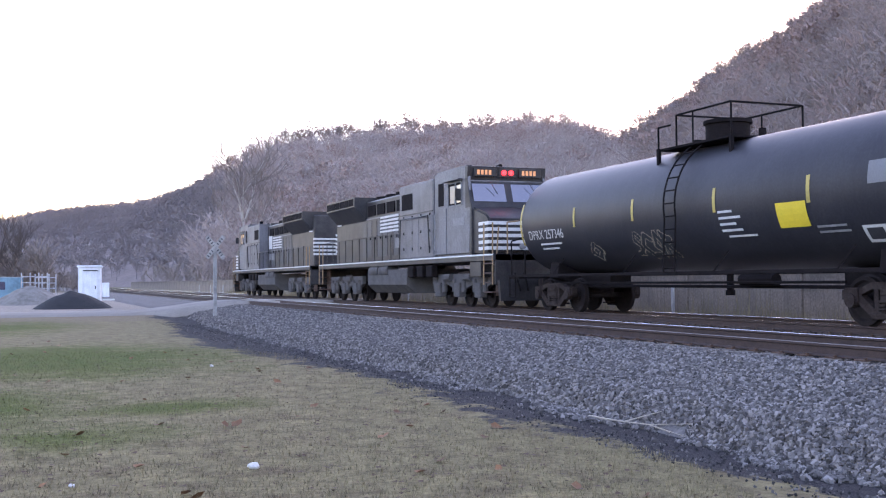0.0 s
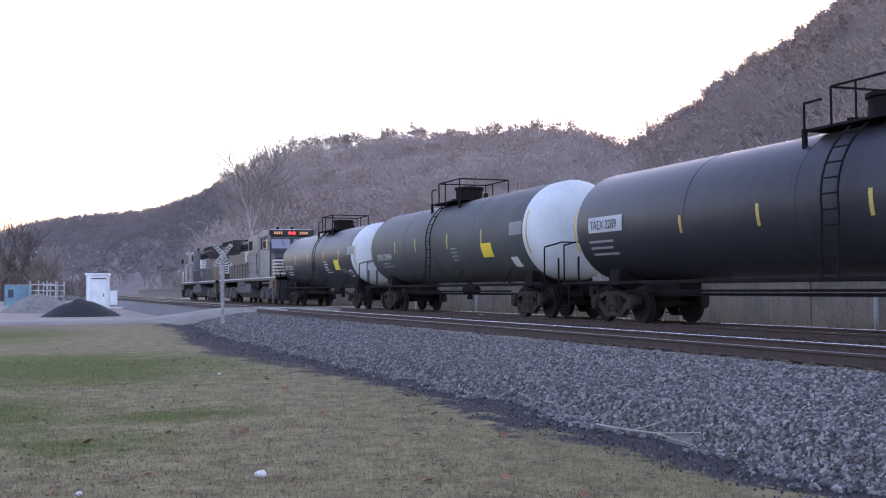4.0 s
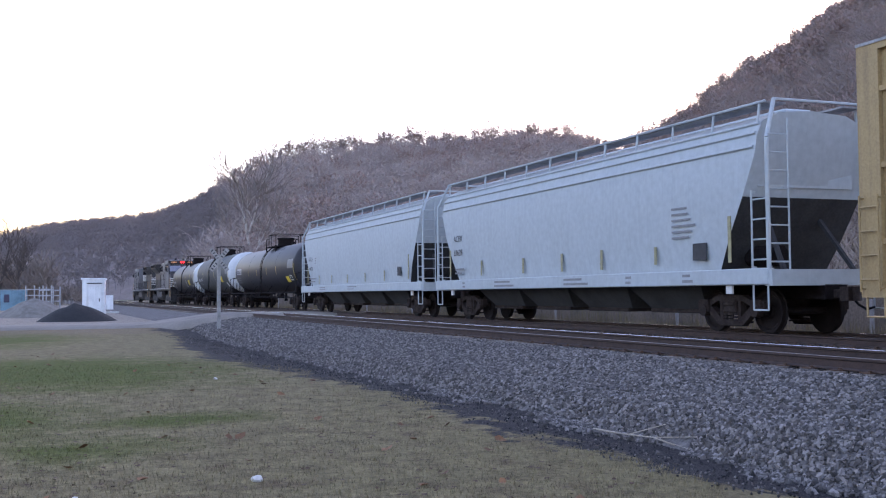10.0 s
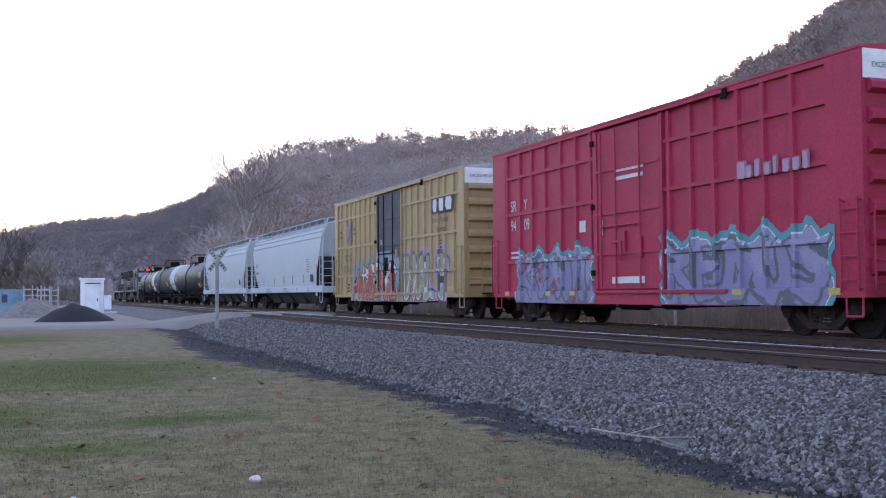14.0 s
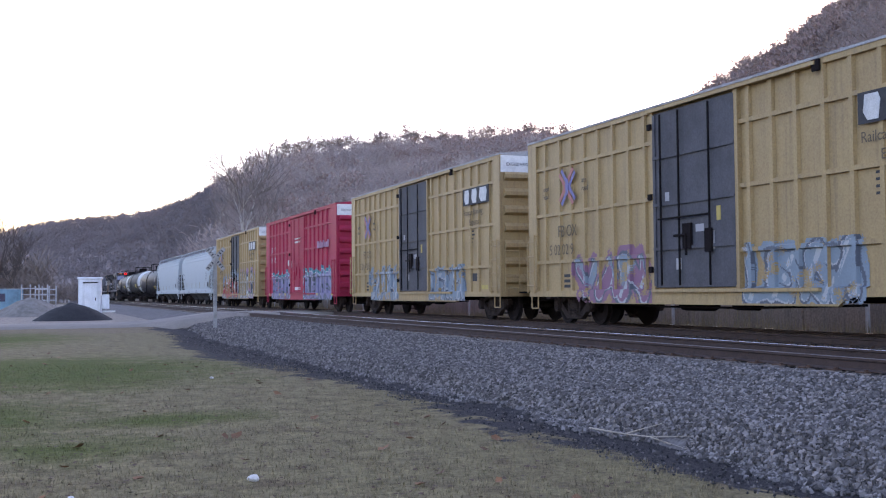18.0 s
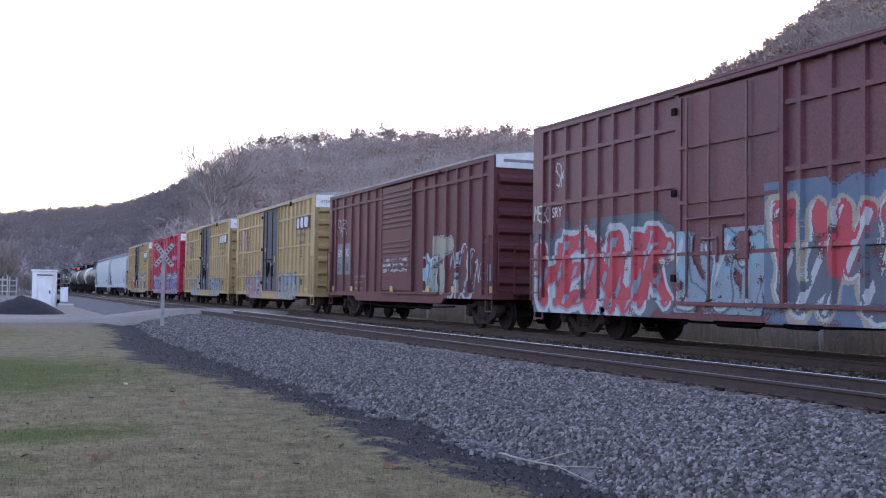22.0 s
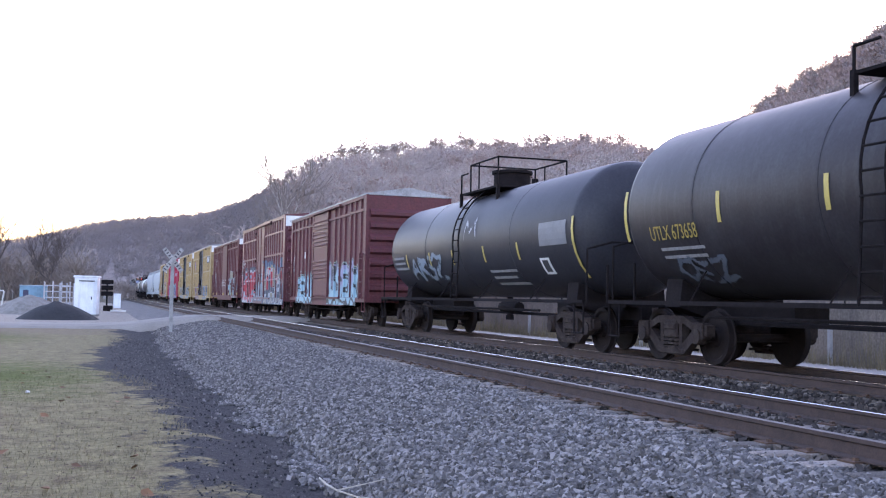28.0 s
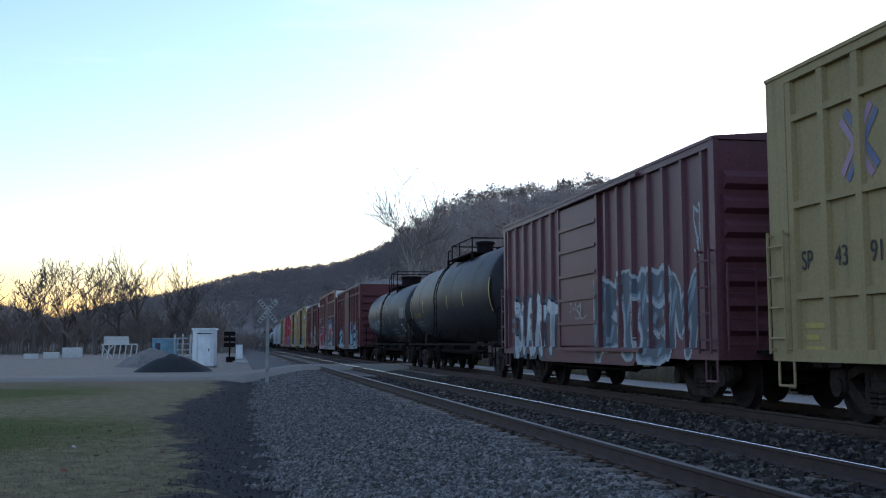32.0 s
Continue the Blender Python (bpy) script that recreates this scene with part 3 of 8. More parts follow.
def twiggy_tree(rng, sprays, clear, length, width, wide=0.34, leafy=0.0, bole=0.011):
    """A tree of height 1 as flat slivers: a trunk, a few limbs and a crown of fine sprays that fan up and out; clear: the bare trunk's share."""
    verts, faces = [], []

    def sliver(a, b, ra, rb):
        d = b - a
        u = Vector((rng.uniform(-1, 1), rng.uniform(-1, 1), 0.2)).cross(d)
        u = u.normalized() if u.length > 1e-6 else Vector((1, 0, 0))
        i = len(verts)
        verts.extend([a - u * ra, a + u * ra, b + u * rb, b - u * rb])
        faces.append((i, i + 1, i + 2, i + 3))
    lean = Vector((rng.uniform(-0.05, 0.05), rng.uniform(-0.05, 0.05), 0))
    fork = Vector((0, 0, clear)) + lean
    for turn in (Vector((1, 0, 0)), Vector((0, 1, 0))):      # crossed trunk slivers show from every side
        i = len(verts)
        verts.extend([-turn * bole, turn * bole, fork + turn * bole * 0.75, fork - turn * bole * 0.75])
        faces.append((i, i + 1, i + 2, i + 3))
    tips = []
    mids = []
    for k in range(6):
        a = rng.uniform(0, 6.283)
        r = wide * rng.uniform(0.35, 0.85)
        tip = Vector((r * math.cos(a), r * math.sin(a), rng.uniform(clear + 0.2 * (1 - clear), 0.9)))
        sliver(fork * rng.uniform(0.75, 1.0), tip, 0.007, 0.003)
        mids.append((fork, tip))
    for k in range(sprays):
        f, tip = mids[int(rng.random() * 6)]
        at = f.lerp(tip, rng.uniform(0.35, 1.0)) + Vector((rng.gauss(0, 0.07), rng.gauss(0, 0.07), rng.gauss(0.02, 0.06)))
        out = Vector((at.x * 1.6 + rng.gauss(0, 0.5), at.y * 1.6 + rng.gauss(0, 0.5), rng.uniform(0.0, 1.1))).normalized()
        n = length * rng.uniform(0.6, 1.4)
        sliver(at, at + out * n, width * (0.4 + leafy), width * rng.uniform(0.2, 1.2))
    top = max(v.z for v in verts)
    return np.array([(v.x, v.y, v.z / top) for v in verts]), np.array(faces)


def build_woods():
    rng = random.Random(11)
    near = [twiggy_tree(rng, 210, rng.uniform(0.25, 0.45), 0.085, 0.0065) for k in range(8)]
    mid = [twiggy_tree(rng, 95, rng.uniform(0.3, 0.55), 0.09, 0.011, 0.28, 0.0, 0.015) for k in range(10)]
    oak = [twiggy_tree(rng, 120, rng.uniform(0.3, 0.4), 0.06, 0.02, 0.3, 0.4) for k in range(6)]
    crown = [twiggy_tree(rng, 230, rng.uniform(0.3, 0.45), 0.06, 0.012, 0.33, 0.3, 0.02) for k in range(9)]
    kinds = ((bark("grey_brown_bare_wood", (0.35, 0.285, 0.262), (0.235, 0.192, 0.178), 0.02), "bare grey-brown deciduous woods on the valley side"),
             (bark("rust_brown_oak_wood", (0.3, 0.215, 0.19), (0.21, 0.155, 0.14), 0.02), "woods holding rusty brown leaves on the slope"),
             (bark("pale_bare_wood", (0.42, 0.365, 0.335), (0.29, 0.25, 0.235), 0.02), "pale bare tree trunks and limbs on the slope"),
             (bark("dark_far_wood", (0.22, 0.19, 0.188), (0.155, 0.134, 0.133), 0.01), "dark bare woods on the far ridge"),
             (bark("brown_near_wood", (0.25, 0.2, 0.182), (0.165, 0.132, 0.12), 0.03), "brown bare woods on the near slope"))
    sets = {}
    for k in range(9800):
        az = rng.uniform(-50, 20) if k % 4 else rng.uniform(-45, -6)
        middle = -33 < az < -9.5
        f = (0.9 if middle else 0.96) * rng.random() ** 0.75
        x, y, z = hill_at(az, f)
        far = math.hypot(x + 8, y)
        if far > 190 and k % 6 == 5 and az > -9:
            continue
        h = rng.uniform(8, 14) * (1.0 if far < 700 else 1.15)
        u = rng.random() + 0.45 * (noise.noise((x * 0.012, y * 0.012, 5)) > 0.2) + (0.35 if az > -6 else 0.1 if az < -33 else 0)
        c = 3 if az > -9 else 4 if az < -31 and u < 0.93 else 1 if u > 0.93 else 2 if u < 0.05 else 0
        sets.setdefault((c, "near" if far < 260 else "oak" if c in (1, 3) else "mid"), []).append((x, y, z - 0.5, h))
    for k in range(2200):      # the far ridge is closed
        az = rng.uniform(-9.5, 13)
        x, y, z = hill_at(az, rng.uniform(0.55, 1.0))
        sets.setdefault((3, "oak"), []).append((x, y, z - 0.5, rng.uniform(9, 15)))
    for k in range(70):      # the wood's edge beside the line
        az, far = rng.uniform(-17, -7.5), rng.uniform(150, 226)
        sets.setdefault((0, "near"), []).append((-8 - far * math.sin(radians(az)), far * math.cos(radians(az)), -0.9, rng.uniform(7, 14)))
    # separate crowns along the skyline
    crest = []
    az = -48.0
    while az < 20:
        az += rng.uniform(0.06, 0.24) * 640 / ramp_at(RIDGE_FAR, az)
        x, y, z = hill_at(az, rng.uniform(0.985, 1.035))
        crest.append((x, y, z - 0.5, rng.uniform(12, 20) if -33 < az < -9 else rng.uniform(8.5, 15)))
    for k in range(420):      # a thinner row just below them
        az = rng.uniform(-34, -9)
        x, y, z = hill_at(az, rng.uniform(0.9, 0.99))
        sets.setdefault((0, "mid"), []).append((x, y, z - 0.5, rng.uniform(7, 12)))
    scatter_wood("woods", crest, crown, bark("dark_ridge_wood", (0.29, 0.232, 0.214), (0.19, 0.153, 0.143), 0.02), "trees with clear trunks standing apart along the ridge", 77)
    forms = dict(near=near, mid=mid, oak=oak)
    for (c, form), places in sorted(sets.items()):
        scatter_wood("woods", places, forms[form], kinds[c][0], kinds[c][1], len(places))


# ---- train ----


def train_at(t):
    """Metres that the train has gone since the start."""
    u = t / 16 - 1
    return 133.998 * u - 5.2003 * u ** 2 - 5.1394 * u ** 3 - 0.7805 * u ** 4 + 134.839


# paints
STEEL = mat("grimy_truck_steel", (0.028, 0.019, 0.0175), 0.85, 0.0, spec=0.12, var=0.5, scale=5, fine=50, bump=0.3, tint=(0.06, 0.046, 0.04))
WHEEL = mat("dark_wheel_steel", (0.017, 0.0115, 0.011), 0.75, 0.0, spec=0.15, var=0.4, scale=6, fine=50)
UNDER = mat("black_underframe", (0.014, 0.0105, 0.011), 0.9, spec=0.1, var=0.4, scale=3, fine=30)
WHITE = mat("white_stencil", (0.55, 0.55, 0.54), 0.7, var=0.25, scale=6, fine=40)
GREYLET = mat("faded_grey_stencil", (0.22, 0.22, 0.225), 0.8, var=0.3, scale=6, fine=40)
BLACKLET = mat("black_stencil", (0.03, 0.03, 0.035), 0.7, var=0.3, scale=6, fine=40)
FADEDLET = mat("faded_brown_stencil", (0.12, 0.085, 0.05), 0.7, var=0.4, scale=5, fine=40)
YELLOWLET = mat("yellow_stencil", (0.34, 0.24, 0.05), 0.6, var=0.2, scale=6, fine=40)
REFLECT = mat("yellow_reflective_strip", (0.42, 0.31, 0.075), 0.5, var=0.2, scale=8, fine=50)
FADEDSTRIP = mat("faded_yellow_strip", (0.3, 0.27, 0.15), 0.6, var=0.35, scale=8, fine=50)
ROOF = mat("galvanised_roof", (0.3, 0.3, 0.31), 0.55, 0.4, var=0.4, scale=2, fine=20)
GLASS = mat("tinted_cab_glass", (0.1, 0.12, 0.16), 0.12, 0.0, var=0.05, spec=0.35)


def writing(text, size, material, parent, x, y, z, name="lettering", squeeze=1.0, label=""):
    """Letters on the side that faces the lawn; y, z: the left end of the baseline."""
    cu = bpy.data.curves.new(name, "FONT")
    cu.body, cu.size, cu.extrude = text, size, 0.001
    o = bpy.data.objects.new(name, cu)
    scene.collection.objects.link(o)
    me = bpy.data.meshes.new_from_object(o.evaluated_get(bpy.context.evaluated_depsgraph_get()))
    bpy.data.objects.remove(o)
    me.materials.clear()
    me.materials.append(material)
    t = new(name, me)
    t.parent = parent
    t.matrix_basis = Matrix(((0, 0, -1, x), (-squeeze, 0, 0, y), (0, 1, 0, z), (0, 0, 0, 1)))
    if label:
        t["label"] = label
    return t


def writing_end(text, size, material, parent, x, y, z, s):
    """Letters on an end wall; x: their left end, s: the way the wall looks."""
    t = writing(text, size, material, parent, 0, 0, 0)
    t.matrix_basis = Matrix(((-s * 0.9, 0, 0, s * -x), (0, 0, s, y), (0, 1, 0, z), (0, 0, 0, 1)))
    return t


def bars(parent, x, y, z, width, rows, step, height, material, name="small_print", label=""):
    """Small print as plain lines."""
    bm = bmesh.new()
    rng = random.Random(int(abs(y * 100) + z * 10))
    for k in range(rows):
        w = width * rng.uniform(0.6, 1.0)
        box(bm, x - 0.003, x, y - w, y, z - k * step - height, z - k * step)
    return part(name, bm, material, parent, label)


def wheelset(parent, y):
    bm = bmesh.new()
    rod(bm, (-1.05, 0, 0), (1.05, 0, 0), 0.08, 8)
    for s in (-1, 1):
        lathe(bm, [(s * 0.66, 0.06), (s * 0.66, 0.48), (s * 0.69, 0.49), (s * 0.70, 0.455), (s * 0.79, 0.452), (s * 0.79, 0.38), (s * 0.75, 0.34), (s * 0.74, 0.16), (s * 0.80, 0.14), (s * 0.80, 0.06)], 28, 0)
        lathe(bm, [(s * 0.94, 0.02), (s * 0.94, 0.11), (s * 1.08, 0.11), (s * 1.10, 0.02)], 10, 0)
        for a in range(3):
            rod(bm, (s * 1.1, 0.06 * math.cos(a * 2.1), 0.06 * math.sin(a * 2.1)), (s * 1.115, 0.06 * math.cos(a * 2.1), 0.06 * math.sin(a * 2.1)), 0.02, 5)
    o = part("wheelset", bm, WHEEL, parent, "", True)
    o.location = (0, y, 0.455)
    return o


WHEELS = []      # wheelsets and their places along their trucks
PROTO = {}


def truck(parent, y, paint=None):
    """A freight truck: bolster, two cast side frames with springs, two wheelsets."""
    if "truck" not in PROTO:
        bm = new_box(-1.1, 1.1, -0.22, 0.22, 0.42, 0.74, 0.03)
        lathe(bm, [(0.74, 0.2), (0.82, 0.2)], 12, 2)
        t = part("truck", bm, STEEL, parent, "grimy cast steel two-axle freight truck")
        top = [(-1.14, 0.48), (-1.14, 0.66), (-0.66, 0.70), (-0.42, 0.80), (0.42, 0.80), (0.66, 0.70), (1.14, 0.66), (1.14, 0.48), (0.76, 0.54), (0.42, 0.67), (-0.42, 0.67), (-0.76, 0.54)]
        slant = [(-0.82, 0.46), (-0.70, 0.58), (-0.28, 0.27), (-0.40, 0.15)]
        for s in (-1, 1):
            f = bmesh.new()
            prism(f, top, 0, s * 0.92, s * 1.08)
            box(f, *sorted((s * 0.9, s * 1.09)), -0.42, 0.42, 0.14, 0.25, 0.02)
            for k in (-1, 1):
                prism(f, [(k * p, q) for p, q in slant][::k], 0, s * 0.93, s * 1.07)
                box(f, *sorted((s * 0.93, s * 1.07)), *sorted((k * 0.26, k * 0.36)), 0.2, 0.7)
                box(f, *sorted((s * 0.93, s * 1.12)), *sorted((k * 0.89 - 0.17, k * 0.89 + 0.17)), 0.42, 0.7, 0.02)
                lathe(f, [(s * 1.0, 0.14), (s * 1.15, 0.13), (s * 1.16, 0.04), (s * 1.16, 0.0)], 12, 0, (0, k * 0.89, 0.47))
            box(f, *sorted((s * 1.0, s * 1.12)), -0.2, 0.2, 0.55, 0.68, 0.03)
            sf = part("side_frame", f, STEEL, t, "cast steel side frame")
            for k in (-0.2, 0.0, 0.2):
                c = bmesh.new()
                for q in range(4):
                    rod(c, (s * 1.03, k, 0.24 + 0.065 * q), (s * 1.03, k, 0.285 + 0.065 * q), 0.085, 8)
                part("spring", c, STEEL, t, "coil spring")
            part("spring_seat", new_box(s * 0.9 - 0.2, s * 0.9 + 0.2, -0.3, 0.3, 0.2, 0.24), STEEL, t)
        wheelset(t, -0.89)
        wheelset(t, 0.89)
        PROTO["truck"] = t
        t.location = (0, y, 0)
    else:
        p = PROTO["truck"]
        t = copy_thing(p, pose(0, y, 0))
        t.parent = parent
    for o in t.children:
        if o.name.startswith("wheelset"):
            WHEELS.append(o)
    return t


def coupler(parent, y, s):
    bm = new_box(-0.07, 0.07, min(y - 0.6 * s, y + 0.35 * s), max(y - 0.6 * s, y + 0.35 * s), 0.72, 0.9, 0.02)
    prism(bm, [(-0.17, y + 0.28 * s), (0.1, y + 0.28 * s), (0.16, y + 0.52 * s), (0.02, y + 0.62 * s), (-0.05, y + 0.5 * s), (-0.17, y + 0.52 * s)], 2, 0.67, 0.95)
    part("coupler", bm, STEEL, parent, "rusty knuckle coupler")
    h = bmesh.new()
    pipe(h, [(0.35, y, 0.8), (0.36, y + 0.2 * s, 0.6), (0.3, y + 0.5 * s, 0.5), (0.2, y + 0.8 * s, 0.55)], 0.025)
    part("air_hose", h, UNDER, parent, "black air brake hose")


def ladder(parent, x, y0, y1, z0, z1, material, rungs, side=-1, name="ladder"):
    """A ladder on a side wall, between y0 and y1."""
    bm = bmesh.new()
    for y in (y0, y1):
        rod(bm, (x, y, z0), (x, y, z1), 0.022, 5)
        for z in (z0 + 0.05, z1 - 0.05):
            rod(bm, (x, y, z), (x - side * 0.09, y, z), 0.02, 5)
    for k in range(rungs):
        z = z0 + (z1 - z0) * (k + 0.5) / rungs
        rod(bm, (x, y0, z), (x, y1, z), 0.018, 5)
    return part(name, bm, material, parent)


# letters as strokes in a unit box, x along the reading direction
STROKES = dict(A=((0, 0, .5, 1), (.5, 1, 1, 0), (.22, .35, .78, .35)), B=((0, 0, 0, 1), (0, 1, .8, .8), (.8, .8, .1, .52), (.1, .52, .9, .25), (.9, .25, 0, 0)), C=((1, .85, .4, 1), (.4, 1, 0, .5), (0, .5, .4, 0), (.4, 0, 1, .15)),
               D=((0, 0, 0, 1), (0, 1, .9, .6), (.9, .6, .7, .1), (.7, .1, 0, 0)), E=((1, 1, 0, 1), (0, 1, 0, 0), (0, 0, 1, 0), (0, .5, .8, .5)), F=((1, 1, 0, 1), (0, 1, 0, 0), (0, .55, .8, .55)), G=((1, .9, .3, 1), (.3, 1, 0, .4), (0, .4, .4, 0), (.4, 0, 1, .1), (1, .1, 1, .45), (1, .45, .55, .45)),
               H=((0, 0, 0, 1), (1, 0, 1, 1), (0, .5, 1, .5)), I=((.5, 0, .5, 1), (.2, 1, .8, 1)), J=((.3, 1, 1, 1), (.7, 1, .7, .2), (.7, .2, .3, 0), (.3, 0, 0, .25)), K=((0, 0, 0, 1), (0, .4, 1, 1), (.25, .5, 1, 0)),
               L=((0, 1, 0, 0), (0, 0, 1, 0)), M=((0, 0, .1, 1), (.1, 1, .5, .4), (.5, .4, .9, 1), (.9, 1, 1, 0)), N=((0, 0, 0, 1), (0, 1, 1, 0), (1, 0, 1, 1)), O=((.5, 1, 0, .5), (0, .5, .5, 0), (.5, 0, 1, .5), (1, .5, .5, 1)),
               P=((0, 0, 0, 1), (0, 1, .9, .8), (.9, .8, 0, .45)), R=((0, 0, 0, 1), (0, 1, .9, .8), (.9, .8, 0, .5), (.3, .5, 1, 0)), S=((1, .9, .3, 1), (.3, 1, .05, .7), (.05, .7, .95, .35), (.95, .35, .6, 0), (.6, 0, 0, .1)),
               T=((0, 1, 1, 1), (.5, 1, .5, 0)), U=((0, 1, .05, .2), (.05, .2, .5, 0), (.5, 0, .95, .2), (.95, .2, 1, 1)), V=((0, 1, .5, 0), (.5, 0, 1, 1)), W=((0, 1, .25, 0), (.25, 0, .5, .6), (.5, .6, .75, 0), (.75, 0, 1, 1)), Z=((0, 1, 1, 1), (1, 1, 0, 0), (0, 0, 1, 0)))


def graffiti(parent, y0, y1, z0, z1, word, colours, seed, relief, edge=0.09, stroke=0.13, halo=0.12, name="graffiti", label="", cell=0.02, worn=0.0, solid=False, slant=0.12):
    """Spray paint that lies over panels and posts: y0 > y1 run along the side, relief(y, z) gives the wall's place.
    colours: fill low, fill high, outline, cloud or border, highlight; solid: the whole block is painted and the letters only outlined."""
    rng = np.random.default_rng(seed)
    lift = 0.003 + 0.003 * (seed % 4)
    ny, nz = int((y0 - y1) / cell), int((z1 - z0) / cell)
    yy = y0 - (np.arange(ny) + 0.5) * cell
    zz = z0 + (np.arange(nz) + 0.5) * cell
    Y, Z = np.meshgrid(yy, zz, indexing="ij")
    H = z1 - z0
    Yw = Y + 0.035 * np.sin(Y * 5.1 + seed) + 0.03 * np.sin(Z * 7.3 + Y * 3.7) + slant * (Z - z0 - H / 2) * np.sin(Y * 1.7 + seed)
    Zw = Z + 0.04 * np.sin(Y * 6.1 + 2) + 0.02 * np.sin(Y * 13 + seed)
    d = np.full(Y.shape, 9.0)
    wide = (y0 - y1 - 2 * (edge + halo)) / len(word)
    for k, ch in enumerate(word):
        left = y0 - edge - halo - wide * k - stroke * 0.6
        lo, hi = z0 + H * rng.uniform(0.04, 0.1) + stroke * 0.7, z1 - H * rng.uniform(0.05, 0.22) - halo - edge
        w = wide - stroke * 1.5
        tilt = rng.uniform(-0.12, 0.12) * wide
        grow = 1 + rng.uniform(-0.25, 0.35)
        for a, b, c, e in STROKES[ch]:
            p, q, r, t2 = left - a * w - tilt * b, lo + b * (hi - lo), left - c * w - tilt * e, lo + e * (hi - lo)
            vy, vz = r - p, t2 - q
            t = np.clip(((Yw - p) * vy + (Zw - q) * vz) / (vy * vy + vz * vz + 1e-9), 0, 1)
            fat = grow * (1.15 - 0.35 * t)      # strokes swell and taper
            d = np.minimum(d, np.hypot(Yw - p - t * vy, Zw - q - t * vz) / fat)
    d = d + 0.022 * (rng.random(Y.shape) - 0.5)      # overspray
    puff = 0.5 + 0.5 * np.sin(Y * 2.3 + seed) * np.sin(Z * 3.1 + Y) + 0.3 * np.sin(Y * 8.7 + 2 * seed) * np.sin(Z * 6.1) + 0.3 * (rng.random(Y.shape) - 0.5)
    fade = (Z - z0) / H + 0.2 * np.sin(Y * 4 + seed) + 0.12 * (rng.random(Y.shape) - 0.5)
    col = np.full(Y.shape, -1)
    if solid:
        u = (y0 - Y) / max(wide, 0.1)
        jag = np.abs((u * 1.6 + 0.3 * np.sin(u * 2.1 + seed)) % 1.0 - 0.45)
        roof = z1 - 0.14 * H * np.abs(np.sin(u * 2.9 + seed)) - 0.15 * H * jag
        side = np.minimum(y0 - Y + 0.12 * np.sin(Z * 9), Y - y1 + 0.12 * np.sin(Z * 7 + 1))
        inside = np.minimum(roof - Z, side)
        col[inside > 0] = 3
        col[inside > halo] = 4
        col[inside > halo + 0.035] = 0
        col[(inside > halo + 0.035) & (fade > 0.55)] = 1
        col[(inside > halo) & (np.abs(d - stroke) < edge)] = 2
        col[(inside > halo + 0.05) & (d > stroke + edge) & (puff > 0.72)] = 2
    else:
        col[d < stroke + edge + halo * (0.3 + 1.3 * puff)] = 3
        col[d < stroke + edge] = 2
        col[d < stroke] = 0
        col[(d < stroke) & (fade > 0.5)] = 1
        lit = (d > stroke * 0.76) & (d < stroke) & (np.roll(d, (3, 3), (0, 1)) > d)
        col[lit] = 4
        col[(d < stroke * 0.5) & (np.sin(Y * 9 + Z * 5 + seed) > 0.78)] = 4
    if worn:      # paint lost in patches
        flake = np.sin(Y * 3.1 + seed) * np.sin(Z * 4.3 + Y * 1.7) + 0.6 * np.sin(Y * 11 + Z * 7) * np.sin(Z * 13 - Y * 5) + 0.9 * (rng.random(Y.shape) - 0.5)
        col[flake > 1.1 - 1.6 * worn] = -1
    I, J = np.nonzero(col >= 0)
    keys = np.stack([(I + di) * (nz + 1) + J + dj for di, dj in ((0, 0), (1, 0), (1, 1), (0, 1))], 1)
    used, faces = np.unique(keys, return_inverse=True)
    pys, pzs = y0 - (used // (nz + 1)) * cell, z0 + (used % (nz + 1)) * cell
    verts = [(relief(a, b) - lift, a, b) for a, b in zip(pys.tolist(), pzs.tolist())]
    me = bpy.data.meshes.new(name)
    me.from_pydata(verts, [], faces.reshape(-1, 4).tolist())
    mi = col[I, J].astype(np.int32)
    for c in colours:
        me.materials.append(c)
    me.polygons.foreach_set("material_index", mi)
    me.update()
    o = new(name, me)
    o.parent = parent
    o["label"] = label
    return o


def spray(name, c):
    return mat(name, c, 0.6, var=0.12, scale=3, fine=30)


SP = {k: spray("spray_" + k, c) for k, c in dict(white=(0.5, 0.52, 0.53), black=(0.02, 0.02, 0.025), red=(0.4, 0.04, 0.055), blue=(0.075, 0.115, 0.175), sky=(0.14, 0.27, 0.32), lilac=(0.23, 0.22, 0.33), teal=(0.04, 0.22, 0.25), silver=(0.3, 0.3, 0.32),
                                             pink=(0.36, 0.22, 0.3), slate=(0.075, 0.09, 0.115), yellow=(0.45, 0.37, 0.1), plum=(0.22, 0.1, 0.16), violet=(0.18, 0.165, 0.28), mist=(0.17, 0.225, 0.27), ghost=(0.34, 0.36, 0.38), cream=(0.27, 0.235, 0.18), aqua=(0.2, 0.36, 0.42), sage=(0.19, 0.25, 0.22), orange=(0.42, 0.2, 0.06)).items()}


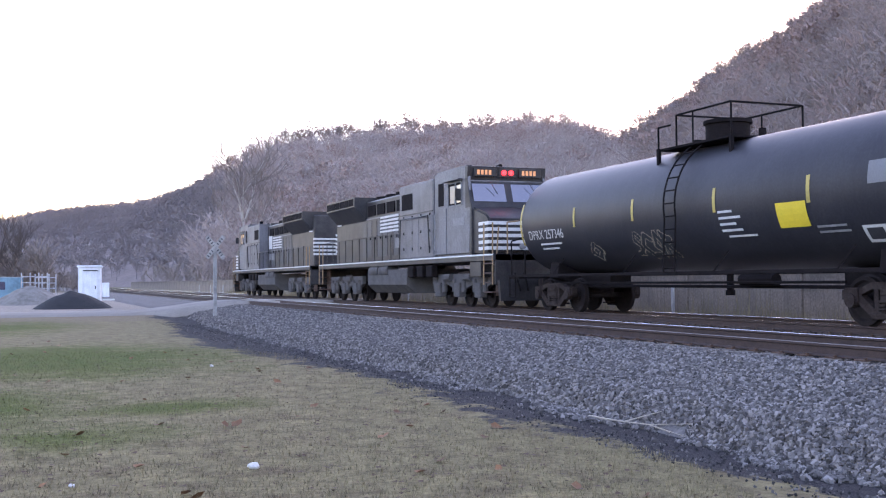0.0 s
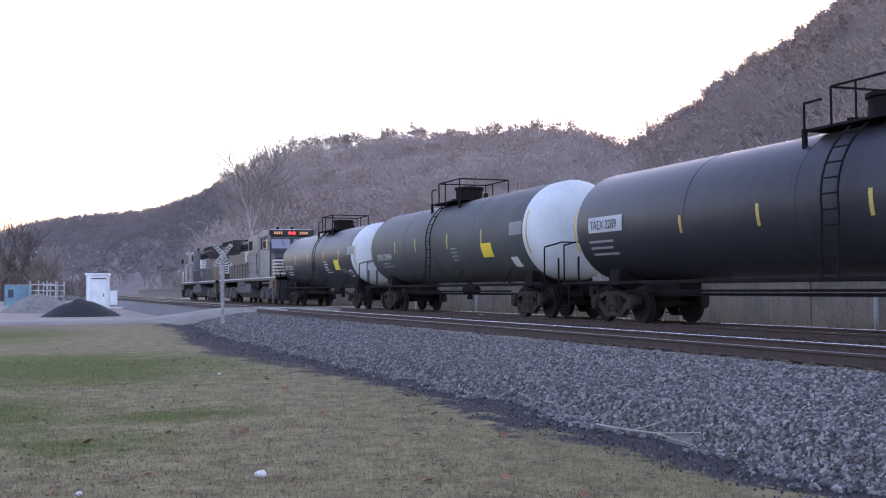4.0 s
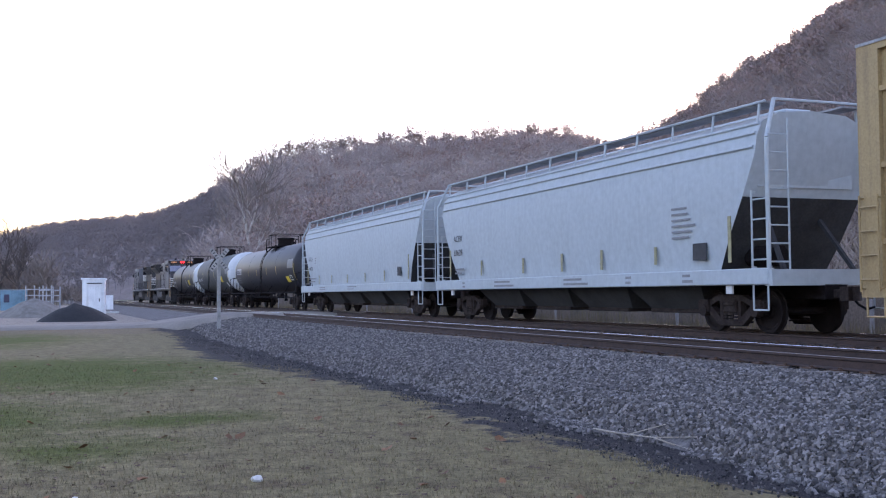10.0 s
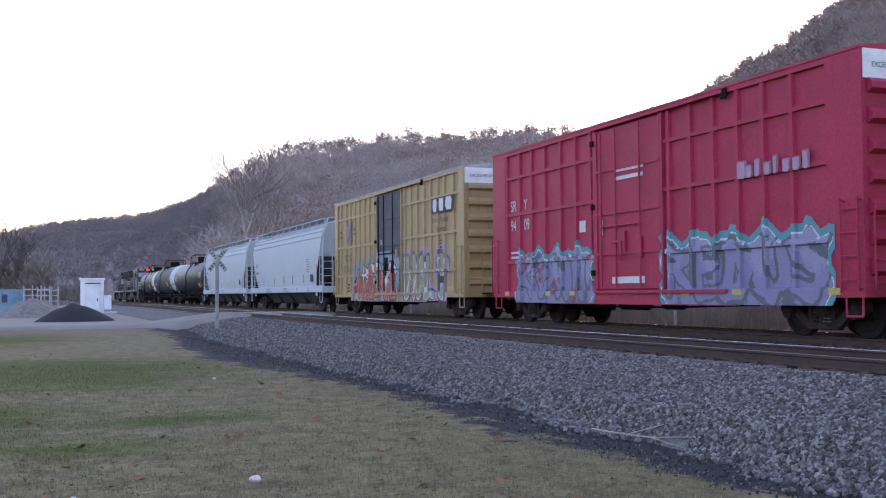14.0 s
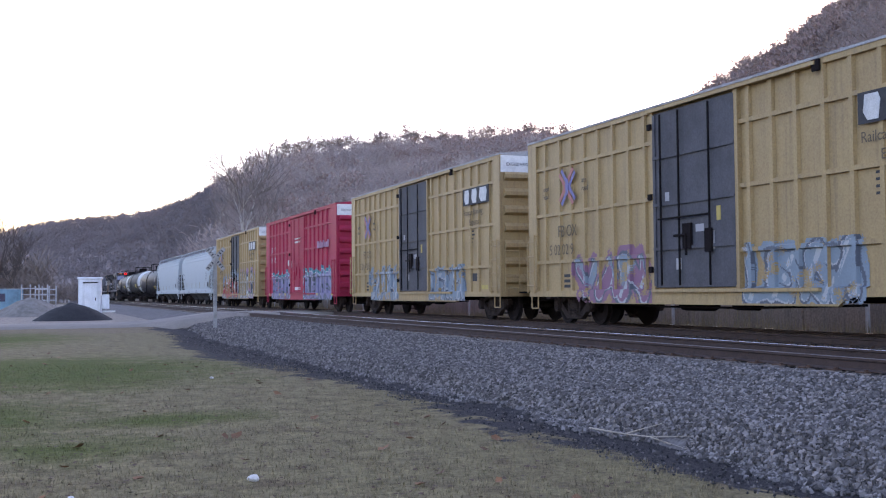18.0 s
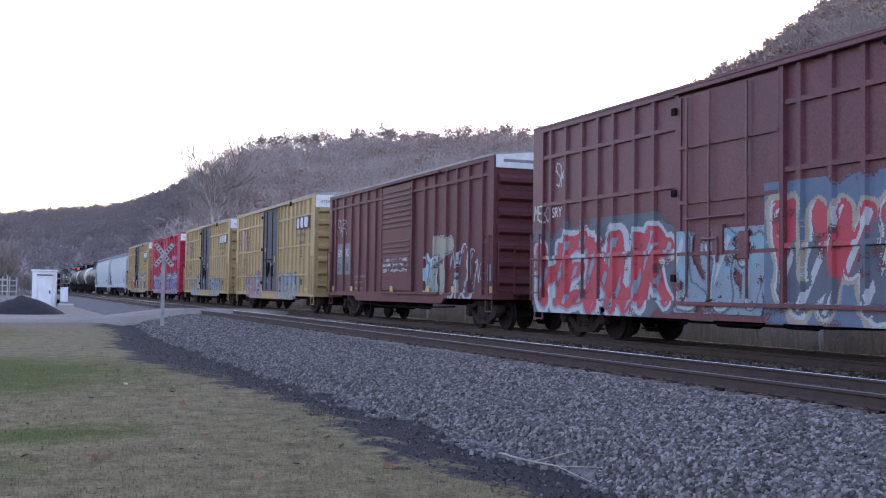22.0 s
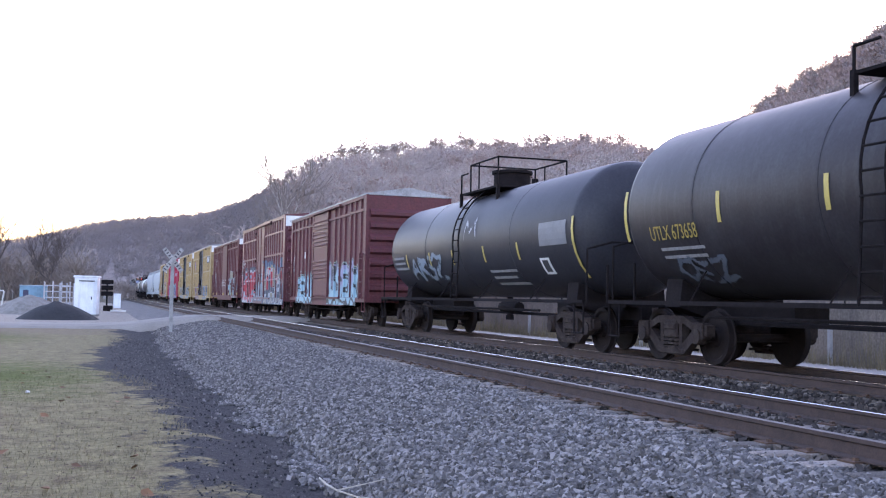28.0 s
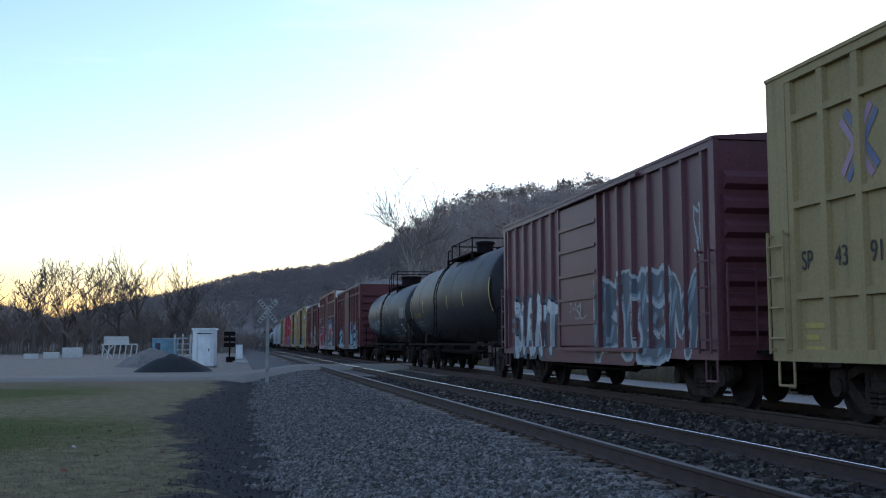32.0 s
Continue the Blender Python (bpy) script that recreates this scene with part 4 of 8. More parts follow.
def boxcar(front, rear, top, paint, posts_front, door, posts_rear, girts, label, door_paint=None, door_kind="plug", end_strip=0.5, low=0.75, mid=0.58, white_end=False, roof=None, gable=0.12, group="boxcars of the train", post_w=0.1):
    """posts and door: metres from the leading end."""
    L = front - rear
    h = L / 2
    car = tagged(new("boxcar"), label, "boxcar", group)
    W, P = 1.5, 1.58       # sheet and outer face of the posts
    bm = new_box(-W, W, -h + 0.06, h - 0.06, low, top - 0.12)
    part("body", bm, paint, car)
    s = bmesh.new()
    y = lambda d: h - d
    for sx in (-1, 1):
        a, b = sorted((sx * 1.49, sx * P))
        sill = [(h, low), (h, low + 0.16), (-h, low + 0.16), (-h, low), (-h + 3.35, low), (-h + 3.6, mid), (h - 3.6, mid), (h - 3.35, low)]
        prism(s, sill, 0, a, b)
    part("side_sill", s, paint, car)
    for sx in (-1, 1):
        a, b = sorted((sx * 1.49, sx * P))
        part("top_chord", new_box(a, b, -h, h, top - 0.2, top - 0.08), paint, car)
        part("corner_post", new_box(a, b, h - end_strip, h, low + 0.16, top - 0.2), paint, car)
        part("corner_post", new_box(a, b, -h, -h + end_strip, low + 0.16, top - 0.2), paint, car)
    # posts
    proto = None
    for d in list(posts_front) + list(posts_rear):
        for sx in (-1, 1):
            if proto is None:
                q = bmesh.new()
                prism(q, [(-1.49, -post_w / 2 - 0.02), (-1.49, post_w / 2 + 0.02), (-P + 0.01, post_w / 2), (-P + 0.01, -post_w / 2)], 2, low + 0.16, top - 0.2)
                proto = part("side_post", q, paint, car)
                proto.matrix_basis = pose(0, y(d), 0)
            else:
                twin(proto, pose(0, y(d), 0, 0, 0, 0 if sx < 0 else 180))
    spans = ((end_strip, door[0]), (door[1], L - end_strip))
    for z in girts:
        for d0, d1 in spans:
            for sx in (-1, 1):
                a, b = sorted((sx * 1.49, sx * 1.565))
                part("girt", new_box(a, b, y(d1), y(d0), z - 0.045, z + 0.045), paint, car)

    def relief(yy, zz):
        d = h - yy
        if door[0] < d < door[1]:
            return -1.6
        if zz < low + 0.17 or d < end_strip or d > L - end_strip:
            return -P
        for p in list(posts_front) + list(posts_rear):
            if abs(p - d) < post_w / 2 + 0.01:
                return -P + 0.01
        for z in girts:
            if abs(z - zz) < 0.05:
                return -1.565
        return -W
    # doors
    dp = door_paint if door_paint else paint
    for sx in (-1, 1):
        a, b = sorted((sx * 1.5, sx * 1.575))
        dr = part("door", new_box(a, b, y(door[1]) + 0.03, y(door[0]) - 0.03, low + 0.2, top - 0.24, 0.015), dp, car, "wide sliding door")
        if door_kind == "ribbed":
            k = 0
            z = low + 0.95
            while z < top - 0.45:
                if abs(z - (low + top) / 2) > 0.2:
                    a, b = sorted((sx * 1.57, sx * 1.615))
                    part("door_rib", new_box(a, b, y(door[1]) + 0.1, y(door[0]) - 0.1, z, z + 0.07, 0.01), dp, dr)
                z += 0.17
        else:
            for f in ((0.22, 0.47, 0.74) if door_kind == "plug" else (0.16, 0.33, 0.5, 0.68, 0.84)):
                z = low + 0.2 + (top - low - 0.44) * f
                a, b = sorted((sx * 1.57, sx * 1.62))
                part("door_rib", new_box(a, b, y(door[1]) + 0.05, y(door[0]) - 0.05, z - 0.03, z + 0.04), dp, dr)
            if door_kind == "plug":
                for f in (0.13, 0.36, 0.72):
                    yy = y(door[0]) + (y(door[1]) - y(door[0])) * f
                    part("lock_rod", rod(bmesh.new(), (sx * 1.64, yy, low + 0.25), (sx * 1.64, yy, top - 0.3), 0.025, 6), UNDER if door_paint else dp, dr)
                g = bmesh.new()
                yy = y(door[0]) + (y(door[1]) - y(door[0])) * 0.45
                pipe(g, [(sx * 1.63, yy + 0.5, low + 1.35), (sx * 1.66, yy, low + 1.35), (sx * 1.66, yy, low + 0.9)], 0.03)
                box(g, sx * 1.62 - 0.03, sx * 1.62 + 0.03, yy - 0.15, yy + 0.15, low + 1.05, low + 1.6)
                part("door_handle", g, UNDER if door_paint else dp, dr)
        if door_kind == "plug":      # frame of the plug door, hinge blocks and the operating bar
            a, b = sorted((sx * 1.57, sx * 1.605))
            for yy in (y(door[0]) - 0.09, y(door[1]) + 0.09):
                part("door_stile", new_box(a, b, yy - 0.05, yy + 0.05, low + 0.24, top - 0.28), dp, dr)
            for zz in (low + 0.55, (low + top) / 2, top - 0.6):
                part("hinge_block", new_box(*sorted((sx * 1.58, sx * 1.66)), y(door[0]) - 0.02, y(door[0]) + 0.12, zz, zz + 0.14, 0.01), UNDER, dr)
            part("lock_bar", rod(bmesh.new(), (sx * 1.65, y(door[0]) - 0.3, low + 1.75), (sx * 1.65, y(door[1]) + 0.9, low + 1.75), 0.022, 5), UNDER if door_paint else dp, dr)
            part("lock_box", new_box(*sorted((sx * 1.6, sx * 1.66)), y(door[1]) + 0.8, y(door[1]) + 1.05, low + 0.95, low + 1.45, 0.015), UNDER if door_paint else dp, dr)
            part("gusset", new_box(*sorted((sx * P, sx * 1.64)), y(door[1]) - 2.5, y(door[1]) - 2.3, top - 0.32, top - 0.1, 0.015), UNDER, car, "black door stop")
        for yy in (y(door[0]), y(door[1])):
            a, b = sorted((sx * 1.49, sx * 1.6))
            part("door_post", new_box(a, b, yy - 0.06, yy + 0.06, low + 0.16, top - 0.2), paint, car)
        a, b = sorted((sx * P, sx * 1.66))
        part("door_track", new_box(a, b, y(door[1]) - 2.4, y(door[0]), low + 0.1, low + 0.17), paint, car)
        part("door_guide", new_box(a, b, y(door[1]) - 2.4, y(door[0]) + 0.1, top - 0.2, top - 0.13), paint, car)
    # roof with a shallow ridge and seam ribs
    r = bmesh.new()
    prism(r, [(-1.6, top - 0.09), (-1.6, top - 0.04), (0, top + gable), (1.6, top - 0.04), (1.6, top - 0.09)], 1, -h, h)
    rf = part("roof", r, roof if roof else ROOF, car)
    for k in range(1, 14):
        yy = -h + L * k / 14
        rr = bmesh.new()
        for sx in (-1, 1):
            rod(rr, (sx * 1.55, yy, top - 0.03), (0, yy, top + gable + 0.015), 0.025, 4)
        part("roof_seam", rr, roof if roof else ROOF, rf)
    # ribbed ends
    for sy in (-1, 1):
        e = part("end_wall", new_box(-1.52, 1.52, *sorted((sy * (h - 0.1), sy * (h - 0.03))), low, top - 0.1), paint, car)
        z = low + 0.5
        step = (top - 0.75 - z) / 6
        ribp = None
        for k in range(7):
            if ribp is None:
                q = bmesh.new()
                prism(q, [(sy * (h - 0.05), -0.14), (sy * (h + 0.1), -0.05), (sy * (h + 0.1), 0.06), (sy * (h - 0.05), 0.19)], 0, -1.42, 1.42)
                ribp = part("end_rib", q, paint, e)
                ribp.matrix_basis = pose(0, 0, z)
            else:
                twin(ribp, pose(0, 0, z + k * step))
        if white_end == "plain":
            q = bmesh.new()
            prism(q, [(-1.52, top - 0.42), (-1.52, top - 0.08), (0, top + gable - 0.03), (1.52, top - 0.08), (1.52, top - 0.42)], 1, *sorted((sy * (h - 0.02), sy * (h + 0.014))))
            part("gable_panel", q, BRIGHT, e, "white painted gable panel")
            part("gable_line", new_box(-1.3, 0.6, *sorted((sy * (h + 0.014), sy * (h + 0.017))), top - 0.26, top - 0.18), GREYLET, e, "grey line of print")
        elif white_end:
            w = part("height_panel", new_box(-1.54, 1.54, *sorted((sy * (h - 0.02), sy * (h + 0.012))), top - 0.62, top - 0.1), BRIGHT, e, "white warning panel")
            writing_end("EXCESS HEIGHT CAR", 0.14, BLACKLET, e, -1.35, sy * (h + 0.016), top - 0.42, sy)
        for x0, x1 in ((-1.45, -0.98), (0.98, 1.45)):
            g = bmesh.new()
            for k in range(4):
                rod(g, (x0, sy * (h + 0.11), low + 0.25 + 0.38 * k), (x1, sy * (h + 0.11), low + 0.25 + 0.38 * k), 0.018, 5)
            for x in (x0, x1):
                rod(g, (x, sy * (h + 0.11), low + 0.15), (x, sy * (h + 0.11), low + 1.5), 0.02, 5)
            part("end_ladder", g, paint, e)
        part("crossover_platform", new_box(-0.95, 0.95, *sorted((sy * h, sy * (h + 0.32))), low + 0.1, low + 0.15), UNDER, e)
    part("brake_wheel", lathe(bmesh.new(), [(-h - 0.2, 0.27), (-h - 0.17, 0.29), (-h - 0.14, 0.27), (-h - 0.17, 0.24)], 16, 1, (0.55, 0, low + 1.5)), UNDER, car)
    for sx in (-1, 1):
        for sy in (-1, 1):
            ladder(car, sx * 1.66, sy * (h - 0.08), sy * (h - 0.5), low + 0.1, low + 1.75, paint, 4, sx)
            st = bmesh.new()
            pipe(st, [(sx * 1.55, sy * (h - 0.1), low), (sx * 1.55, sy * (h - 0.1), low - 0.33), (sx * 1.55, sy * (h - 0.5), low - 0.33), (sx * 1.55, sy * (h - 0.5), low)], 0.02)
            part("sill_step", st, paint, car)
    under(car, h, low)
    car["half"] = h
    return car, relief


def under(car, h, low, trucks=None):
    bm = new_box(-0.3, 0.3, -h, h, 0.62, 0.98)
    part("centre_sill", bm, UNDER, car)
    for k in range(-3, 4):
        part("cross_bearer", new_box(-1.45, 1.45, k * 1.2 - 0.05, k * 1.2 + 0.05, max(low - 0.2, 0.62), low + 0.05), UNDER, car)
    part("brake_reservoir", rod(bmesh.new(), (-0.75, 0.4, 0.62), (-0.75, 1.5, 0.62), 0.2, 10), UNDER, car)
    part("brake_cylinder", rod(bmesh.new(), (-0.8, -1.2, 0.6), (-0.8, -0.5, 0.6), 0.15, 10), UNDER, car)
    p = bmesh.new()
    pipe(p, [(-1.3, h - 3.2, 0.6), (-1.3, 1.5, 0.52), (-1.3, -1.5, 0.52), (-1.3, -h + 3.2, 0.6)], 0.025)
    part("brake_rod", p, UNDER, car)
    d = trucks if trucks else 1.7
    truck(car, h - d)
    truck(car, -h + d)
    coupler(car, h, 1)
    coupler(car, -h, -1)


def tank_car(front, rear, radius, zc, paint, label, head_paint=None, dome_at=0.0, strips=(), belly_band=False, seams=(), rail_w=2.8, rail_h=0.7, group="tank cars of the train", rail_z=1.02, truck_in=2.1, ladder_at=None, dome_r=0.5):
    L = front - rear
    h = L / 2
    ladder_at = dome_at if ladder_at is None else ladder_at
    car = tagged(new("tank_car"), label, "tank car", group)
    e = h - 0.35

    def outline(a, b):
        """Rings of the tank between two places along it, rounded at the heads."""
        ys = sorted({a, b, *[q for k in range(9) for q in (e - 0.62 + 0.62 * math.sin(k * math.pi / 16), -(e - 0.62 + 0.62 * math.sin(k * math.pi / 16))) if a < q < b]})
        rows = []
        for s in ys:
            t = max(0.0, (abs(s) - (e - 0.62)) / 0.62)
            rows.append((s, radius * math.sqrt(max(0.0, 1 - t * t)) if t < 1 else 0.0))
        return rows
    if head_paint:
        cut = e - 1.15
        part("tank", lathe(bmesh.new(), outline(-cut, e), 48, 1, (0, 0, zc)), paint, car, "", True)
        part("tank_head", lathe(bmesh.new(), outline(-e, -cut), 48, 1, (0, 0, zc)), head_paint, car, "white painted tank end", True)

    else:
        part("tank", lathe(bmesh.new(), outline(-e, e), 48, 1, (0, 0, zc)), paint, car, "", True)
    for s in seams:
        part("jacket_seam", lathe(bmesh.new(), [(s - 0.025, radius), (s - 0.02, radius + 0.006), (s + 0.02, radius + 0.006), (s + 0.025, radius)], 48, 1, (0, 0, zc)), paint, car)
    # manway, platform and rails on top
    zt = zc + radius
    pf = part("platform", bmesh.new(), UNDER, car, "black steel top platform")
    bm = bmesh.new()
    half = rail_w / 2
    box(bm, -0.95, 0.95, dome_at - half, dome_at + half, zt - 0.06, zt - 0.01)
    for sx in (-0.95, 0.95):
        for yy in (dome_at - half, dome_at + half):
            box(bm, sx - 0.04, sx + 0.04, yy - 0.04, yy + 0.04, zt - 0.45, zt)
    bm.to_mesh(pf.data)
    bm.free()
    part("manway", lathe(bmesh.new(), [(zt - 0.1, dome_r), (zt + 0.42, dome_r), (zt + 0.44, dome_r + 0.05), (zt + 0.52, dome_r + 0.05), (zt + 0.56, dome_r * 0.6), (zt + 0.56, 0.0)], 20, 2, (0, dome_at, 0)), UNDER, car, "black valve housing", True)
    part("relief_valve", rod(bmesh.new(), (0.3, dome_at - 0.85, zt - 0.05), (0.3, dome_at - 0.85, zt + 0.25), 0.09, 8), UNDER, car)
    part("fill_pipe", rod(bmesh.new(), (-0.2, dome_at + 0.9, zt - 0.05), (-0.2, dome_at + 0.9, zt + 0.18), 0.12, 8), UNDER, car)
    for sx in (-1, 1):
        r = bmesh.new()
        pts = [(sx * 0.95, dome_at + half, zt - 0.05), (sx * 0.95, dome_at + half, zt + rail_h * 0.72), (sx * 0.95, dome_at + half - 0.5, zt + rail_h * 0.72)]
        pipe(r, pts, 0.025, 5)
        part("handrail", r, UNDER, car, "black pipe handrail")
        r = bmesh.new()
        pipe(r, [(sx * 0.95, dome_at + half - 0.75, zt - 0.05), (sx * 0.95, dome_at + half - 0.75, zt + rail_h), (sx * 0.95, dome_at - half, zt + rail_h), (sx * 0.95, dome_at - half, zt - 0.05)], 0.025, 5)
        rod(r, (sx * 0.95, dome_at, zt), (sx * 0.95, dome_at, zt + rail_h), 0.022, 5)
        part("handrail", r, UNDER, car, "black pipe handrail")
    for yy in (dome_at - half, dome_at + half - 0.75):
        part("handrail", rod(bmesh.new(), (-0.95, yy, zt + rail_h), (0.95, yy, zt + rail_h), 0.025, 5), UNDER, car, "black pipe handrail")
    # ladders bent round the tank
    for sx in (-1, 1):
        lb = bmesh.new()
        rr = radius + 0.16
        for yy in (ladder_at - 0.22, ladder_at + 0.22):
            arc = [(sx * rr * math.sin(a), yy, zc + rr * math.cos(a)) for a in [radians(28 + 8 * k) for k in range(10)]]
            pipe(lb, arc + [(sx * (rr + 0.02), yy, rail_z)], 0.022, 5)
        for k in range(10):
            z = rail_z + 0.1 + k * (zc + rr * math.cos(radians(30)) - rail_z) / 10
            x = rr if z < zc else math.sqrt(max(0.01, rr * rr - (z - zc) ** 2))
            rod(lb, (sx * x, ladder_at - 0.22, z), (sx * x, ladder_at + 0.22, z), 0.018, 5)
        part("ladder", lb, UNDER, car, "black steel ladder")
        # running rail along the foot of the tank
        rl = bmesh.new()
        box(rl, *sorted((sx * 1.46, sx * 1.55)), -h + 0.15, h - 0.15, rail_z - 0.04, rail_z + 0.03)
        part("side_rail", rl, UNDER, car, "steel running rail")
        for k in range(4):
            yy = -h + 2.9 + (2 * h - 5.8) * k / 3
            part("rail_bracket", rod(bmesh.new(), (sx * 1.5, yy, rail_z), (sx * radius * 0.86, yy - 0.22, zc - radius * 0.72), 0.016, 4), UNDER, car)
    # saddles, stub sills and end platforms
    for s in (-1, 1):
        sd = bmesh.new()
        prism(sd, [(-1.0, zc - radius * 0.78), (-1.05, 0.95), (-0.5, 0.78), (0.5, 0.78), (1.05, 0.95), (1.0, zc - radius * 0.78), (0.7, zc - radius * 0.85), (-0.7, zc - radius * 0.85)], 1, *sorted((s * (h - truck_in - 0.25), s * (h - truck_in + 0.25))))
        part("saddle", sd, UNDER, car, "black steel tank saddle")
        part("stub_sill", new_box(-0.32, 0.32, *sorted((s * (h - 4.0), s * h)), 0.66, 1.0), UNDER, car)
        part("end_platform", new_box(-1.5, 1.5, *sorted((s * (h - 0.75), s * (h - 0.1))), 0.93, 1.0), UNDER, car)
        er = bmesh.new()
        pipe(er, [(-1.45, s * (h - 0.15), 0.95), (-1.45, s * (h - 0.15), 2.05), (-0.9, s * (h - 0.15), 2.2), (0.9, s * (h - 0.15), 2.2), (1.45, s * (h - 0.15), 2.05), (1.45, s * (h - 0.15), 0.95)], 0.022, 6)
        for x in (-1.0, 1.0):
            pipe(er, [(x, s * (h - 0.15), 0.95), (x, s * (h - 0.15), 1.75)], 0.03, 5)
        part("end_rail", er, UNDER, car, "black pipe end rail")
        for sx in (-1, 1):
            lad = bmesh.new()
            pipe(lad, [(sx * 1.52, s * (h - 0.15), 1.0), (sx * 1.52, s * (h - 0.15), 0.4), (sx * 1.52, s * (h - 0.55), 0.4), (sx * 1.52, s * (h - 0.55), 1.0)], 0.02, 5)
            part("sill_step", lad, UNDER, car)
    bo = bmesh.new()
    rod(bo, (0, dome_at, zc - radius + 0.05), (0, dome_at, 0.55), 0.08, 10)
    rod(bo, (0, dome_at, 0.62), (0, dome_at, 0.5), 0.11, 10)
    part("bottom_outlet", bo, UNDER, car)
    rb = bmesh.new()
    rod(rb, (-0.8, dome_at - 2.6, 0.85), (-0.8, dome_at - 1.5, 0.85), 0.13, 10)
    pipe(rb, [(-1.2, -h + 3, 0.8), (-1.2, h - 3, 0.8)], 0.03, 5)
    pipe(rb, [(-0.6, -h + 3, 0.7), (-0.6, h - 3, 0.72)], 0.04, 5)
    part("brake_gear", rb, UNDER, car)
    for d, z0, z1 in strips:
        bm = bmesh.new()
        rr = radius + 0.008
        n = 5
        zs = [z0 + (z1 - z0) * k / n for k in range(n + 1)]
        prev = None
        for z in zs:
            x = -math.sqrt(max(0.0, rr * rr - (z - zc) ** 2))
            row = [bm.verts.new((x, h - d + 0.05, z)), bm.verts.new((x, h - d - 0.05, z))]
            if prev:
                bm.faces.new((prev[0], prev[1], row[1], row[0]))
            prev = row
        part("reflector", bm, REFLECT, car, "yellow reflective strip")
    truck(car, h - truck_in)
    truck(car, -h + truck_in)
    coupler(car, h - 0.15, 1)
    coupler(car, -h + 0.15, -1)
    return car


def on_tank(radius, zc, z):
    return -math.sqrt(max(0.01, (radius + 0.012) ** 2 - (z - zc) ** 2))


def decal(car, radius, zc, y0, y1, z0, z1, material, name="placard", label=""):
    """A sheet bent to the tank's side."""
    bm = bmesh.new()
    prev = None
    for k in range(5):
        z = z0 + (z1 - z0) * k / 4
        x = on_tank(radius, zc, z)
        row = [bm.verts.new((x, y0, z)), bm.verts.new((x, y1, z))]
        if prev:
            bm.faces.new((prev[0], prev[1], row[1], row[0]))
        prev = row
    return part(name, bm, material, car, label)


def tank_text(car, radius, zc, text, size, material, y, z, squeeze=0.85):
    t = writing(text, size, material, car, -radius, y, z, "lettering", squeeze)
    me = t.data
    for v in me.vertices:      # lay the letters on the curve
        zz = z + v.co.y
        v.co.z = v.co.z + (-on_tank(radius, zc, zz)) - radius + 0.004
    return t


def tank_bars(car, radius, zc, y, z, width, rows, step, height, material):
    rng = random.Random(int(abs(y) * 77) + rows)
    bm = bmesh.new()
    for k in range(rows):
        w = width * rng.uniform(0.55, 1)
        zz = z - k * step
        v = [bm.verts.new((on_tank(radius, zc, q), p, q)) for p, q in ((y, zz), (y - w, zz), (y - w, zz - height), (y, zz - height))]
        bm.faces.new(v)
    return part("small_print", bm, material, car)


